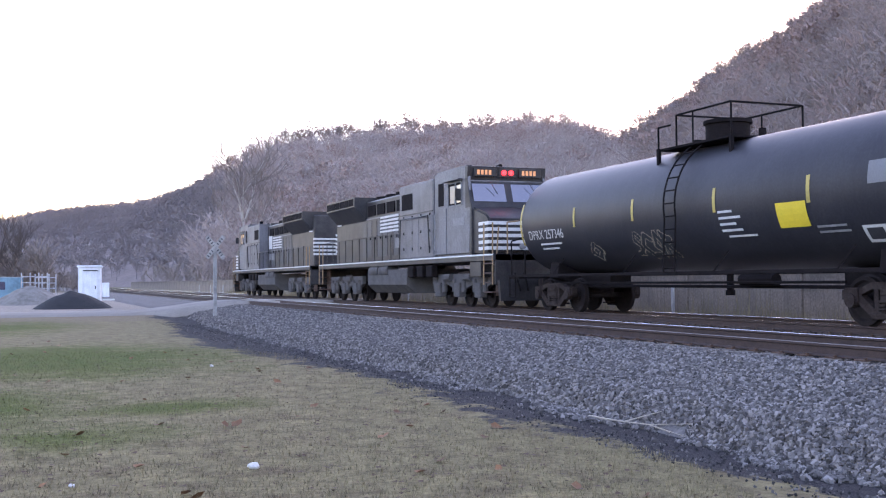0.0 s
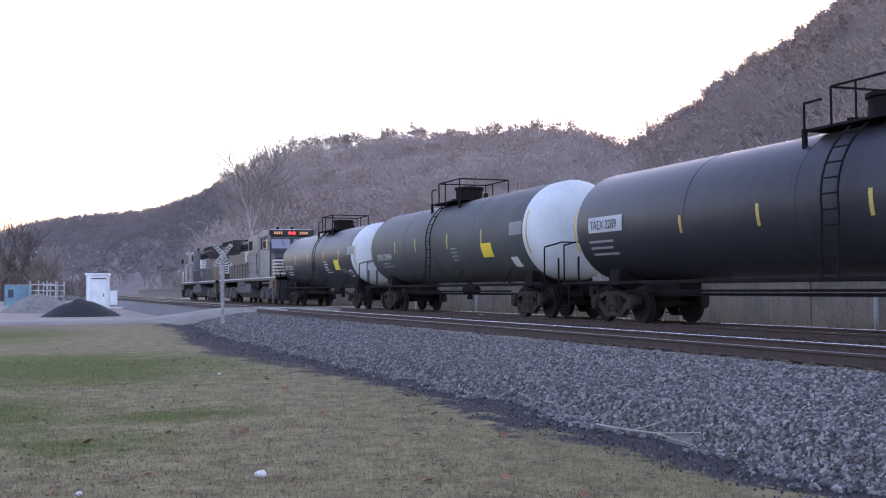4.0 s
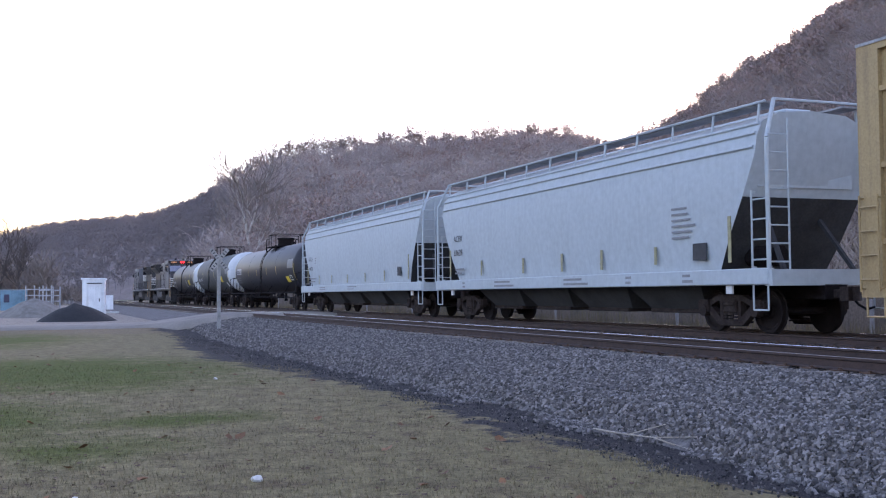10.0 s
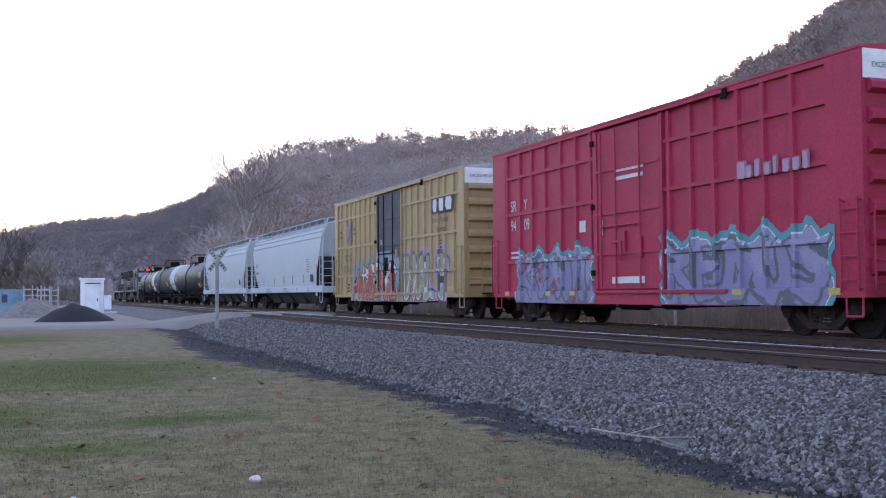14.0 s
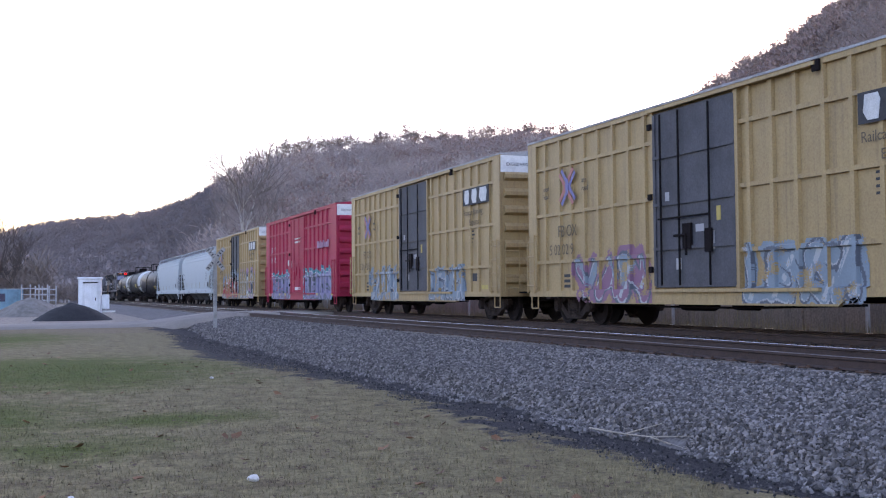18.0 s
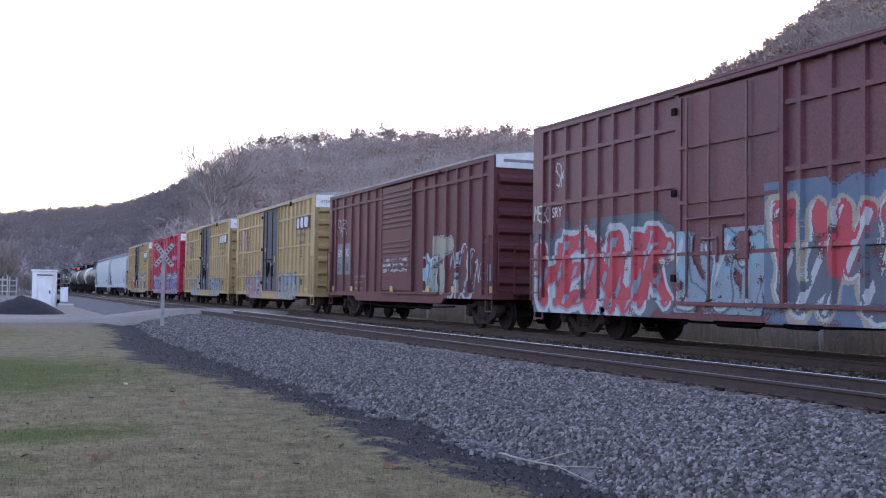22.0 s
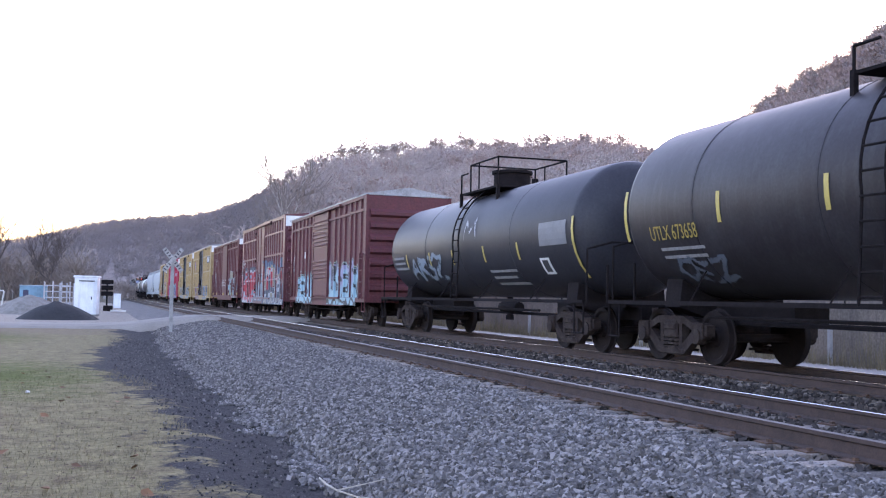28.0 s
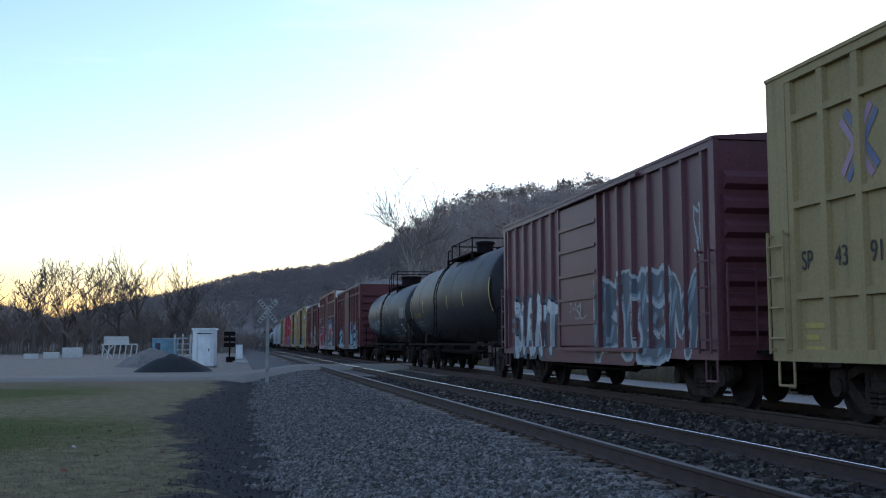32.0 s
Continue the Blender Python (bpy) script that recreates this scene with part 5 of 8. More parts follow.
def hopper_car(front, rear, paint, label, marks, dark_paint):
    L = front - rear
    h = L / 2
    car = tagged(new("covered_hopper"), label, "hopper car", "covered hoppers of the train")
    # curved body: outline across the car
    prof = [(-1.38, 1.3), (-1.47, 2.0), (-1.5, 2.8), (-1.49, 3.6), (-1.42, 4.0), (-1.28, 4.3), (-0.85, 4.5), (0, 4.56)]
    prof = prof + [(-x, z) for x, z in prof[-2::-1]]
    bm = bmesh.new()
    rings = []
    for s in (-1, 1):
        rows = []
        for x, z in prof:
            inset = 0.85 + (max(0.0, 2.95 - z) ** 1.0) * 0.62 if z < 2.95 else 0.85
            inset = inset if z < 3.3 else 0.55
            rows.append(bm.verts.new((x, s * (h - inset), z)))
        rings.append(rows)
    n = len(prof)
    for k in range(n - 1):
        bm.faces.new((rings[0][k], rings[0][k + 1], rings[1][k + 1], rings[1][k]))
    hop_ends = []
    for r in rings:      # the lower end sheets slope inwards under the body
        up = [v for v in r if v.co.z > 2.7]
        down = [v.co.copy() for v in r if v.co.z < 2.9]
        bm.faces.new(up)
        hop_ends.append(down)
    part("body", bm, paint, car, "", True)
    for s in (-1, 1):
        for k, (x, z) in enumerate(((1.46, 3.78), (1.4, 4.06), (1.3, 4.26))):
            part("roof_rib", rod(bmesh.new(), (s * (x + 0.015), -h + 0.6, z), (s * (x + 0.015), h - 0.6, z), 0.035, 6), paint, car)
        part("side_sill", new_box(*sorted((s * 1.4, s * 1.58)), -h + 0.1, h - 0.1, 1.0, 1.33, 0.02), paint, car, "long white side sill")
        # running boards at the roof's edge
        w = part("running_board", new_box(*sorted((s * 0.72, s * 1.2)), -h + 0.5, h - 0.5, 4.66, 4.7), ROOF, car, "grated steel running board")
        for k in range(12):
            yy = -h + 0.7 + (2 * h - 1.4) * k / 11
            part("board_bracket", rod(bmesh.new(), (s * 1.27, yy, 4.3), (s * 1.22, yy, 4.68), 0.03, 5), paint, w)
        part("toe_rail", rod(bmesh.new(), (s * 1.24, -h + 0.5, 4.7), (s * 1.24, h - 0.5, 4.7), 0.03, 5), paint, w)
    hb = bmesh.new()
    box(hb, -0.35, 0.35, -h + 1.0, h - 1.0, 4.5, 4.68, 0.03)
    part("hatch_cover", hb, paint, car, "long trough hatch cover")
    for sy in (-1, 1):
        part("end_panel", new_box(-1.2, 1.2, *sorted((sy * (h - 0.95), sy * (h - 0.82))), 3.0, 4.2), paint, car)
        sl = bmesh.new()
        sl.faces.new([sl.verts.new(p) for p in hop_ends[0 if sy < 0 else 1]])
        part("slope_sheet", sl, dark_paint, car, "dark grey end slope sheet")
        part("end_sill", new_box(-1.55, 1.55, *sorted((sy * (h - 0.22), sy * h)), 0.98, 1.3), paint, car)
        part("end_deck", new_box(-1.5, 1.5, *sorted((sy * (h - 2.2), sy * (h - 0.2))), 1.1, 1.18), UNDER, car)
        for sx in (-1, 1):
            c = bmesh.new()
            pipe(c, [(sx * 1.5, sy * (h - 0.15), 1.3), (sx * 1.5, sy * (h - 0.15), 3.9), (sx * 1.15, sy * (h - 0.35), 4.72)], 0.045, 6)
            part("corner_post", c, paint, car)
            ladder(car, sx * 1.53, sy * (h - 0.15), sy * (h - 0.62), 1.3, 2.9, paint, 4, sx)
            el = bmesh.new()
            for k in range(8):
                rod(el, (sx * 1.5, sy * (h - 0.12), 1.45 + 0.36 * k), (sx * 1.02, sy * (h - 0.12), 1.45 + 0.36 * k), 0.018, 5)
            rod(el, (sx * 1.02, sy * (h - 0.12), 1.3), (sx * 1.02, sy * (h - 0.12), 4.3), 0.022, 5)
            part("end_ladder", el, paint, car)
            st = bmesh.new()
            pipe(st, [(sx * 1.53, sy * (h - 0.15), 1.0), (sx * 1.53, sy * (h - 0.15), 0.5), (sx * 1.53, sy * (h - 0.6), 0.5), (sx * 1.53, sy * (h - 0.6), 1.0)], 0.02, 5)
            part("sill_step", st, paint, car)
            q = bmesh.new()
            box(q, *sorted((sx * 1.45, sx * 1.5)), *sorted((sy * (h - 1.55), sy * (h - 1.35))), 0.82, 1.0)
            part("jacking_pad", q, WHITE, car)
        rr = bmesh.new()
        pipe(rr, [(-1.15, sy * (h - 0.35), 4.72), (1.15, sy * (h - 0.35), 4.72)], 0.03, 5)
        part("end_grab", rr, paint, car)
        for x in (-0.9, 0.9):
            part("end_brace", rod(bmesh.new(), (x, sy * (h - 0.4), 1.2), (x * 0.7, sy * (h - 1.4), 2.6), 0.06, 5), dark_paint, car)
    part("air_reservoir", rod(bmesh.new(), (-0.7, -h + 0.8, 1.6), (-0.7, -h + 1.7, 1.6), 0.22, 10), UNDER, car)
    # outlets below
    for k in (-1.5, -0.5, 0.5, 1.5):
        yy = k * (h - 2.6) / 2.1
        q = bmesh.new()
        A = [q.verts.new((sx * 1.3, yy + sy * 1.7, 1.2)) for sx, sy in ((-1, -1), (1, -1), (1, 1), (-1, 1))]
        B = [q.verts.new((sx * 0.7, yy + sy * 1.1, 0.46)) for sx, sy in ((-1, -1), (1, -1), (1, 1), (-1, 1))]
        for i in range(4):
            q.faces.new((A[i], A[(i + 1) % 4], B[(i + 1) % 4], B[i]))
        q.faces.new(B)
        part("hopper_bay", q, dark_paint, car, "dark grey discharge hopper")
        part("outlet_gate", new_box(-0.8, 0.8, yy - 1.05, yy + 1.05, 0.38, 0.48, 0.02), STEEL, car)
    bm = new_box(-0.28, 0.28, -h, h, 0.7, 1.0)
    part("centre_sill", bm, UNDER, car)
    truck(car, h - 2.0)
    truck(car, -h + 2.0)
    coupler(car, h, 1)
    coupler(car, -h, -1)
    for d, z0, z1 in marks:
        part("reflector", new_box(-1.505, -1.49, h - d - 0.05, h - d + 0.05, z0, z1), FADEDSTRIP, car, "faded yellow reflective strip")
    return car


BRIGHT = mat("white_locomotive_stripe", (0.62, 0.62, 0.61), 0.55, var=0.2, scale=3, fine=40)
HOODGREY = mat("sooty_grey_hood_paint", (0.068, 0.067, 0.074), 0.5, spec=0.3, var=0.5, scale=1.0, fine=20, tint=(0.032, 0.031, 0.034), streak=0.6)
LOCOGREY = mat("dusty_grey_running_gear", (0.1, 0.093, 0.092), 0.85, spec=0.15, var=0.5, scale=2.0, fine=30, tint=(0.07, 0.062, 0.06))
AMBER = glow("amber_number_board", (1.0, 0.45, 0.18), 0.045)
SCREEN = mat("sky_blue_reflecting_glass", (0.2, 0.215, 0.25), 0.15, 0.85, var=0.05)
BLACKP = mat("sooty_black_locomotive_paint", (0.022, 0.0195, 0.022), 0.45, spec=0.28, var=0.45, scale=1.2, fine=20, tint=(0.06, 0.056, 0.055), streak=0.4)
TANGRAB = mat("brass_coloured_grab", (0.3, 0.19, 0.1), 0.6, var=0.3)
STEPRUST = mat("rusty_step", (0.08, 0.045, 0.036), 0.85, var=0.4)
DUSTY = mat("dusty_grey_black_paint", (0.155, 0.152, 0.164), 0.5, spec=0.35, var=0.5, scale=0.9, fine=20, tint=(0.075, 0.07, 0.072), streak=0.6)


def locomotive(front, rear, cab_end, label, lamps):
    """cab_end -1: the nose looks back along the train."""
    L = front - rear
    h = L / 2
    lo = tagged(new("diesel_locomotive"), label, "locomotive", "locomotives of the train")
    c = cab_end

    def B(name, x0, x1, d0, d1, z0, z1, material=BLACKP, parent=lo, lab="", bevel=0.02):
        """d: metres from the nose end."""
        return part(name, new_box(x0, x1, *sorted((c * (h - d0), c * (h - d1))), z0, z1, bevel), material, parent, lab)
    B("frame", -1.5, 1.5, 0.35, L - 0.35, 1.5, 1.72, BLACKP)
    B("frame_stripe", -1.515, 1.515, 0.4, L - 0.4, 1.66, 1.72, BRIGHT, lo, "worn white sill stripe")
    # nose
    n = bmesh.new()
    y = lambda d: c * (h - d)
    prism(n, [(y(1.0), 1.72), (y(0.95), 2.82), (y(1.2), 3.02), (y(2.45), 3.36), (y(2.45), 1.72)], 0, -1.38, 1.38)
    bmesh.ops.bevel(n, geom=n.edges[:], offset=0.06, segments=2, affect="EDGES")
    ns = part("nose", n, BLACKP, lo, "", True)
    for k in range(5):
        part("stripe", new_box(-1.4, 1.4, *sorted((y(0.93), y(1.75))), 1.86 + 0.2 * k, 1.965 + 0.2 * k), BRIGHT, ns, "white stripe")
    # cab
    cab = bmesh.new()
    prism(cab, [(y(2.4), 1.72), (y(2.3), 3.4), (y(2.62), 4.2), (y(2.55), 4.66), (y(3.1), 4.76), (y(5.7), 4.74), (y(5.7), 1.72)], 0, -1.42, 1.42)
    bmesh.ops.bevel(cab, geom=cab.edges[:], offset=0.09, segments=2, affect="EDGES")
    cb = part("cab", cab, DUSTY, lo, "dusty dark cab")
    B("cab_front", -1.45, 1.45, 2.22, 2.34, 1.75, 3.3, BLACKP, cb)
    wf = bmesh.new()
    prism(wf, [(y(2.26), 3.3), (y(2.585), 4.2), (y(2.52), 4.68), (y(2.75), 4.68), (y(2.75), 3.3)], 0, -1.435, 1.435)
    part("windscreen_frame", wf, BLACKP, cb, "black painted cab front")
    for x0, x1 in ((-1.3, -0.12), (0.12, 1.3)):
        w = bmesh.new()
        v = [w.verts.new((x, y(2.296 + 0.361 * (z - 3.4)) + c * 0.012, z)) for x, z in ((x0, 3.5), (x1, 3.5), (x1, 4.1), (x0, 4.1))]
        w.faces.new(v)
        part("windscreen", w, SCREEN, cb, "pale reflecting windscreen")
        part("wiper", rod(bmesh.new(), ((x0 + x1) / 2, y(2.33), 4.15), ((x0 + x1) / 2 + 0.25, y(2.30), 3.75), 0.015, 4), BLACKP, cb)
    B("number_board", -1.22, -0.42, 2.46, 2.8, 4.34, 4.62, BLACKP, cb, "amber number board", 0.01)
    B("number_board", 0.42, 1.22, 2.46, 2.8, 4.34, 4.62, BLACKP, cb, "amber number board", 0.01)
    for x in (-1.08, -0.94, -0.8, -0.66, 0.56, 0.7, 0.84, 0.98):
        part("amber_bar", new_box(x - 0.045, x + 0.045, *sorted((y(2.452), y(2.5))), 4.4, 4.56), AMBER, cb, "amber bar of the number board")
    B("lamp_housing", -0.3, 0.3, 2.5, 2.8, 4.32, 4.62, BLACKP, cb)
    for x in (-0.13, 0.13):
        part("headlight", lathe(bmesh.new(), [(y(2.47), 0.0), (y(2.475), 0.08), (y(2.52), 0.095), (y(2.8), 0.095)], 14, 1, (x, 0, 4.48)), lamps, cb, "lit red marker light" if c < 0 else "headlight", True)
    for sx in (-1, 1):
        B("side_window", *sorted((sx * 1.41, sx * 1.425)), 3.1, 4.3, 3.45, 4.2, UNDER, cb, "dark cab side window", 0.0)
        for a, b2 in ((3.12, 3.52), (3.7, 4.12)):
            B("window_pane", *sorted((sx * 1.42, sx * 1.432)), a, b2, 3.52, 4.12, SCREEN if a < 3.5 else GLASS, cb, "sliding cab window pane", 0.0)
        B("side_window", *sorted((sx * 1.41, sx * 1.43)), 4.75, 5.25, 3.5, 4.3, UNDER, cb, "dark cab side window", 0.0)
        for a in (3.06, 3.58, 4.26):
            B("window_frame", *sorted((sx * 1.42, sx * 1.445)), a, a + 0.06, 3.42, 4.24, GREYLET, cb, "worn pale window frame", 0.0)
        for zz in (3.42, 4.2):
            B("window_frame", *sorted((sx * 1.42, sx * 1.44)), 3.06, 4.32, zz, zz + 0.04, GREYLET, cb, "worn pale window frame", 0.0)
        B("cab_door", *sorted((sx * 1.42, sx * 1.44)), 4.5, 5.3, 1.8, 3.4, DUSTY, cb, "", 0.01)
        part("grab_iron", pipe(bmesh.new(), [(sx * 1.44, y(5.45), 1.9), (sx * 1.5, y(5.45), 2.0), (sx * 1.5, y(5.45), 3.2), (sx * 1.44, y(5.45), 3.3)], 0.02, 5), GREYLET, cb)
        B("sun_visor", *sorted((sx * 1.42, sx * 1.6)), 3.0, 4.45, 4.28, 4.32, DUSTY, cb, "", 0.0)
        m = bmesh.new()
        box(m, *sorted((sx * 1.55, sx * 1.75)), *sorted((y(2.85), y(2.9))), 3.55, 3.95)
        part("mirror", m, BLACKP, cb)
        B("number_stencil", *sorted((sx * 1.42, sx * 1.427)), 2.9, 3.9, 2.75, 3.0, GREYLET, cb, "faint stencilled bar", 0.0)
        # auxiliary cabinet behind the cab
        B("side_panel", *sorted((sx * 1.42, sx * 1.45)), 5.75, 9.4, 1.75, 4.5, DUSTY, lo, "dusty panelled cabinet")
        B("vent", *sorted((sx * 1.445, sx * 1.47)), 7.9, 9.1, 3.6, 4.2, UNDER, lo, "dark louvred vent", 0.0)
        for k in range(5):
            B("access_door", *sorted((sx * 1.445, sx * 1.458)), 5.85 + 0.7 * k, 6.5 + 0.7 * k, 1.95, 3.3, DUSTY, lo, "", 0.0)
    B("equipment_cabinet", -1.43, 1.43, 5.7, 9.4, 1.72, 4.55, DUSTY)
    # long hood
    hood = B("long_hood", -0.92, 0.92, 9.4, L - 1.6, 1.72, 4.42, BLACKP, lo, "", 0.06)
    for k in range(9):
        for sx in (-1, 1):
            B("hood_door", *sorted((sx * 0.92, sx * 0.94)), 9.6 + 0.72 * k, 10.24 + 0.72 * k, 1.95, 3.55, HOODGREY if k % 3 else BLACKP, hood, "", 0.0)
    for sx in (-1, 1):
        B("emblem_panel", *sorted((sx * 0.94, sx * 0.955)), 9.9, 10.8, 2.95, 3.75, WHITE, hood, "white letter emblem shape", 0.0)
        for k in range(5):
            B("emblem_bar", *sorted((sx * 0.94, sx * 0.952)), 11.0, 13.4, 2.95 + 0.15 * k, 3.03 + 0.15 * k, WHITE, hood, "white emblem bar", 0.0)
        B("stencil_block", *sorted((sx * 0.94, sx * 0.955)), 9.9, 11.4, 2.25, 2.65, GREYLET, hood, "", 0.0)
    for sx in (-1, 1):
        for k in range(8):
            B("hood_latch", *sorted((sx * 0.94, sx * 0.965)), 9.72 + 0.72 * k, 9.8 + 0.72 * k, 2.7, 2.85, UNDER, hood, "", 0.0)
        for k in range(4):
            B("intake_screen", *sorted((sx * 0.92, sx * 0.96)), 10.2 + 1.3 * k, 11.2 + 1.3 * k, 3.75, 4.2, UNDER, hood, "dark intake screen", 0.0)
        B("hood_seam", *sorted((sx * 0.92, sx * 0.95)), 9.5, L - 1.7, 3.6, 3.66, DUSTY, hood, "", 0.0)
        for k in range(3):
            for q in range(4):
                B("latch", *sorted((sx * 1.45, sx * 1.475)), 6.0 + 0.95 * q, 6.06 + 0.95 * q, 2.05 + 0.6 * k, 2.15 + 0.6 * k, UNDER, lo, "", 0.0)
        B("panel_rail", *sorted((sx * 1.45, sx * 1.465)), 5.75, 9.4, 3.38, 3.43, BLACKP, lo, "", 0.0)
        B("battery_box", *sorted((sx * 1.05, sx * 1.48)), 1.4, 2.3, 1.0, 1.5, BLACKP, lo, "", 0.02)
        for k in range(3):
            B("sand_pipe_box", *sorted((sx * 1.2, sx * 1.46)), 5.9 + 1.0 * k, 6.5 + 1.0 * k, 1.02, 1.45, UNDER, lo, "", 0.03)
    part("horn", rod(bmesh.new(), (0.3, y(4.4), 4.8), (0.3, y(3.7), 4.86), 0.07, 8), UNDER, cb)
    part("antenna", rod(bmesh.new(), (-0.4, y(4.9), 4.72), (-0.4, y(4.9), 4.98), 0.12, 8), UNDER, cb)
    for x in (-1.0, 1.0):
        part("nose_grab", pipe(bmesh.new(), [(x, y(0.4), 1.72), (x, y(0.4), 2.7), (x * 0.6, y(0.42), 2.75)], 0.025, 5), TANGRAB, lo, "worn tan grab iron")
        part("nose_grab", pipe(bmesh.new(), [(x * 1.4, y(0.45), 1.0), (x * 1.05, y(0.95), 2.6)], 0.025, 5), TANGRAB, lo, "worn tan grab iron")
    for x in (-0.45, 0.45):
        part("ditch_light", lathe(bmesh.new(), [(y(0.36), 0.0), (y(0.37), 0.09), (y(0.5), 0.1)], 12, 1, (x, 0, 1.95)), GREYLET, lo, "unlit ditch light", True)
    # exhaust, dynamic brake and radiator wings
    B("exhaust_stack", -0.4, 0.4, 10.2, 11.2, 4.4, 4.72, UNDER)
    B("roof_hatch", -0.85, 0.85, 9.5, 10.1, 4.4, 4.58, BLACKP)
    for k in range(3):
        part("roof_fan", lathe(bmesh.new(), [(4.42, 0.62), (4.62, 0.62), (4.64, 0.5), (4.64, 0.0)], 20, 2, (0, y(12.2 + 1.35 * k), 0)), UNDER, lo, "", True)
    wing = bmesh.new()
    prism(wing, [(-0.9, 3.55), (-1.5, 4.2), (-1.5, 4.62), (1.5, 4.62), (1.5, 4.2), (0.9, 3.55)], 1, *sorted((y(L - 6.6), y(L - 1.9))))
    part("radiator_wing", wing, BLACKP, lo, "black overhanging radiator housing")
    for sx in (-1, 1):
        for k in range(6):
            B("radiator_louvre", *sorted((sx * 1.5, sx * 1.52)), L - 6.4 + 0.74 * k, L - 5.76 + 0.74 * k, 4.26, 4.56, UNDER, lo, "", 0.0)
    for k in range(5):
        part("stripe", new_box(-0.95, 0.95, *sorted((y(L - 1.75), y(L - 1.55))), 2.3 + 0.2 * k, 2.4 + 0.2 * k), WHITE, lo, "white stripe")
    B("number_patch", -0.96, -0.935, L - 2.6, L - 1.9, 3.55, 3.75, WHITE, lo, "white stencilled bar", 0.0)
    # platforms, steps and handrails
    for d in (0.35, L - 0.35):
        s = 1 if d < 2 else -1
        B("end_plate", -1.45, 1.45, d, d + s * 0.08, 0.75, 1.72, BLACKP)
        for sx in (-1, 1):
            st = bmesh.new()
            for k in range(4):
                box(st, *sorted((sx * 1.1, sx * 1.52)), *sorted((y(d + s * 0.1), y(d + s * 0.75))), 0.5 + 0.3 * k, 0.54 + 0.3 * k)
            box(st, *sorted((sx * 1.05, sx * 1.1)), *sorted((y(d + s * 0.1), y(d + s * 0.75))), 0.4, 1.6)
            part("steps", st, STEPRUST, lo, "rusty boarding steps")
            hr = bmesh.new()
            for q in (0.1, 0.78):
                pipe(hr, [(sx * 1.5, y(d + s * q), 0.75), (sx * 1.48, y(d + s * q), 2.7)], 0.025, 5)
            part("grab_iron", hr, TANGRAB, lo, "worn tan grab iron")
    for sx in (-1, 1):
        r = bmesh.new()
        for k in range(11):
            d = 9.4 + (L - 11.2) * k / 10
            rod(r, (sx * 1.46, y(d), 1.72), (sx * 1.46, y(d), 2.75), 0.022, 5)
        rod(r, (sx * 1.46, y(9.4), 2.75), (sx * 1.46, y(L - 1.8), 2.75), 0.025, 5)
        part("handrail", r, BLACKP, lo, "black pipe handrail")
        pl = bmesh.new()
        pipe(pl, [(sx * 1.5, y(9.3), 1.9), (sx * 1.56, y(9.0), 3.25), (sx * 1.56, y(6.0), 3.25), (sx * 1.5, y(6.0), 1.9)], 0.025, 5)
        part("handrail", pl, BLACKP, lo, "black handrail")
    # fuel tank and air tanks
    f = bmesh.new()
    prism(f, [(-1.45, 1.35), (-1.45, 0.75), (-1.1, 0.42), (1.1, 0.42), (1.45, 0.75), (1.45, 1.35)], 1, *sorted((y(L / 2 - 2.4), y(L / 2 + 2.6))))
    part("fuel_tank", f, LOCOGREY, lo, "dusty black fuel tank")
    for k in range(2):
        for sx in (-1, 1):
            part("air_tank", rod(bmesh.new(), (sx * 1.25, y(L / 2 - 0.1 + 1.3 * k), 1.32), (sx * 1.25, y(L / 2 + 1.0 + 1.3 * k), 1.32), 0.27, 16), LOCOGREY, lo, "grey air reservoir", True)
    # six-wheel trucks
    for d in (4.0, L - 4.0):
        t = B("truck", -1.0, 1.0, d - 0.5, d + 0.5, 0.6, 1.2, STEEL, lo, "grimy six-wheel locomotive truck")
        for sx in (-1, 1):
            s = bmesh.new()
            prism(s, [(y(d) + p, q) for p, q in ((-2.6, 0.78), (-2.6, 1.12), (2.6, 1.12), (2.6, 0.78), (2.2, 0.62), (1.3, 0.78), (0.5, 0.62), (-0.5, 0.62), (-1.3, 0.78), (-2.2, 0.62))], 0, *sorted((sx * 0.98, sx * 1.14)))
            for k in (-1.8, 0.0, 1.8):
                box(s, *sorted((sx * 1.0, sx * 1.28)), y(d) + k - 0.24, y(d) + k + 0.24, 0.32, 0.82, 0.03)
                for q in (-0.42, 0.42):
                    rod(s, (sx * 1.15, y(d) + k + q, 0.5), (sx * 1.15, y(d) + k + q, 0.95), 0.1, 8)
            for k in (-0.9, 0.9):
                rod(s, (sx * 1.2, y(d) + k - 0.3, 1.0), (sx * 1.2, y(d) + k + 0.3, 1.0), 0.13, 8)
            part("side_frame", s, LOCOGREY, t, "dusty cast side frame")
        for k in (-1.8, 0.0, 1.8):
            w = wheelset(t, y(d) + k)
            w.location = (0, y(d) + k, 0.455)
            WHEELS.append(w)
    pil = bmesh.new()
    prism(pil, [(-1.35, 0.25), (-1.4, 0.9), (1.4, 0.9), (1.35, 0.25)], 1, *sorted((y(0.15), y(0.3))))
    part("pilot", pil, BLACKP, lo, "black snow plough pilot")
    hoses = bmesh.new()
    for x in (-0.8, -0.5, 0.5, 0.8):
        pipe(hoses, [(x, y(0.3), 1.1), (x, y(0.12), 0.9), (x * 0.9, y(0.1), 0.55)], 0.025, 5)
    part("air_hoses", hoses, UNDER, lo)
    coupler(lo, h - 0.2, 1)
    coupler(lo, -h + 0.2, -1)
    return lo


# ---- surroundings ----


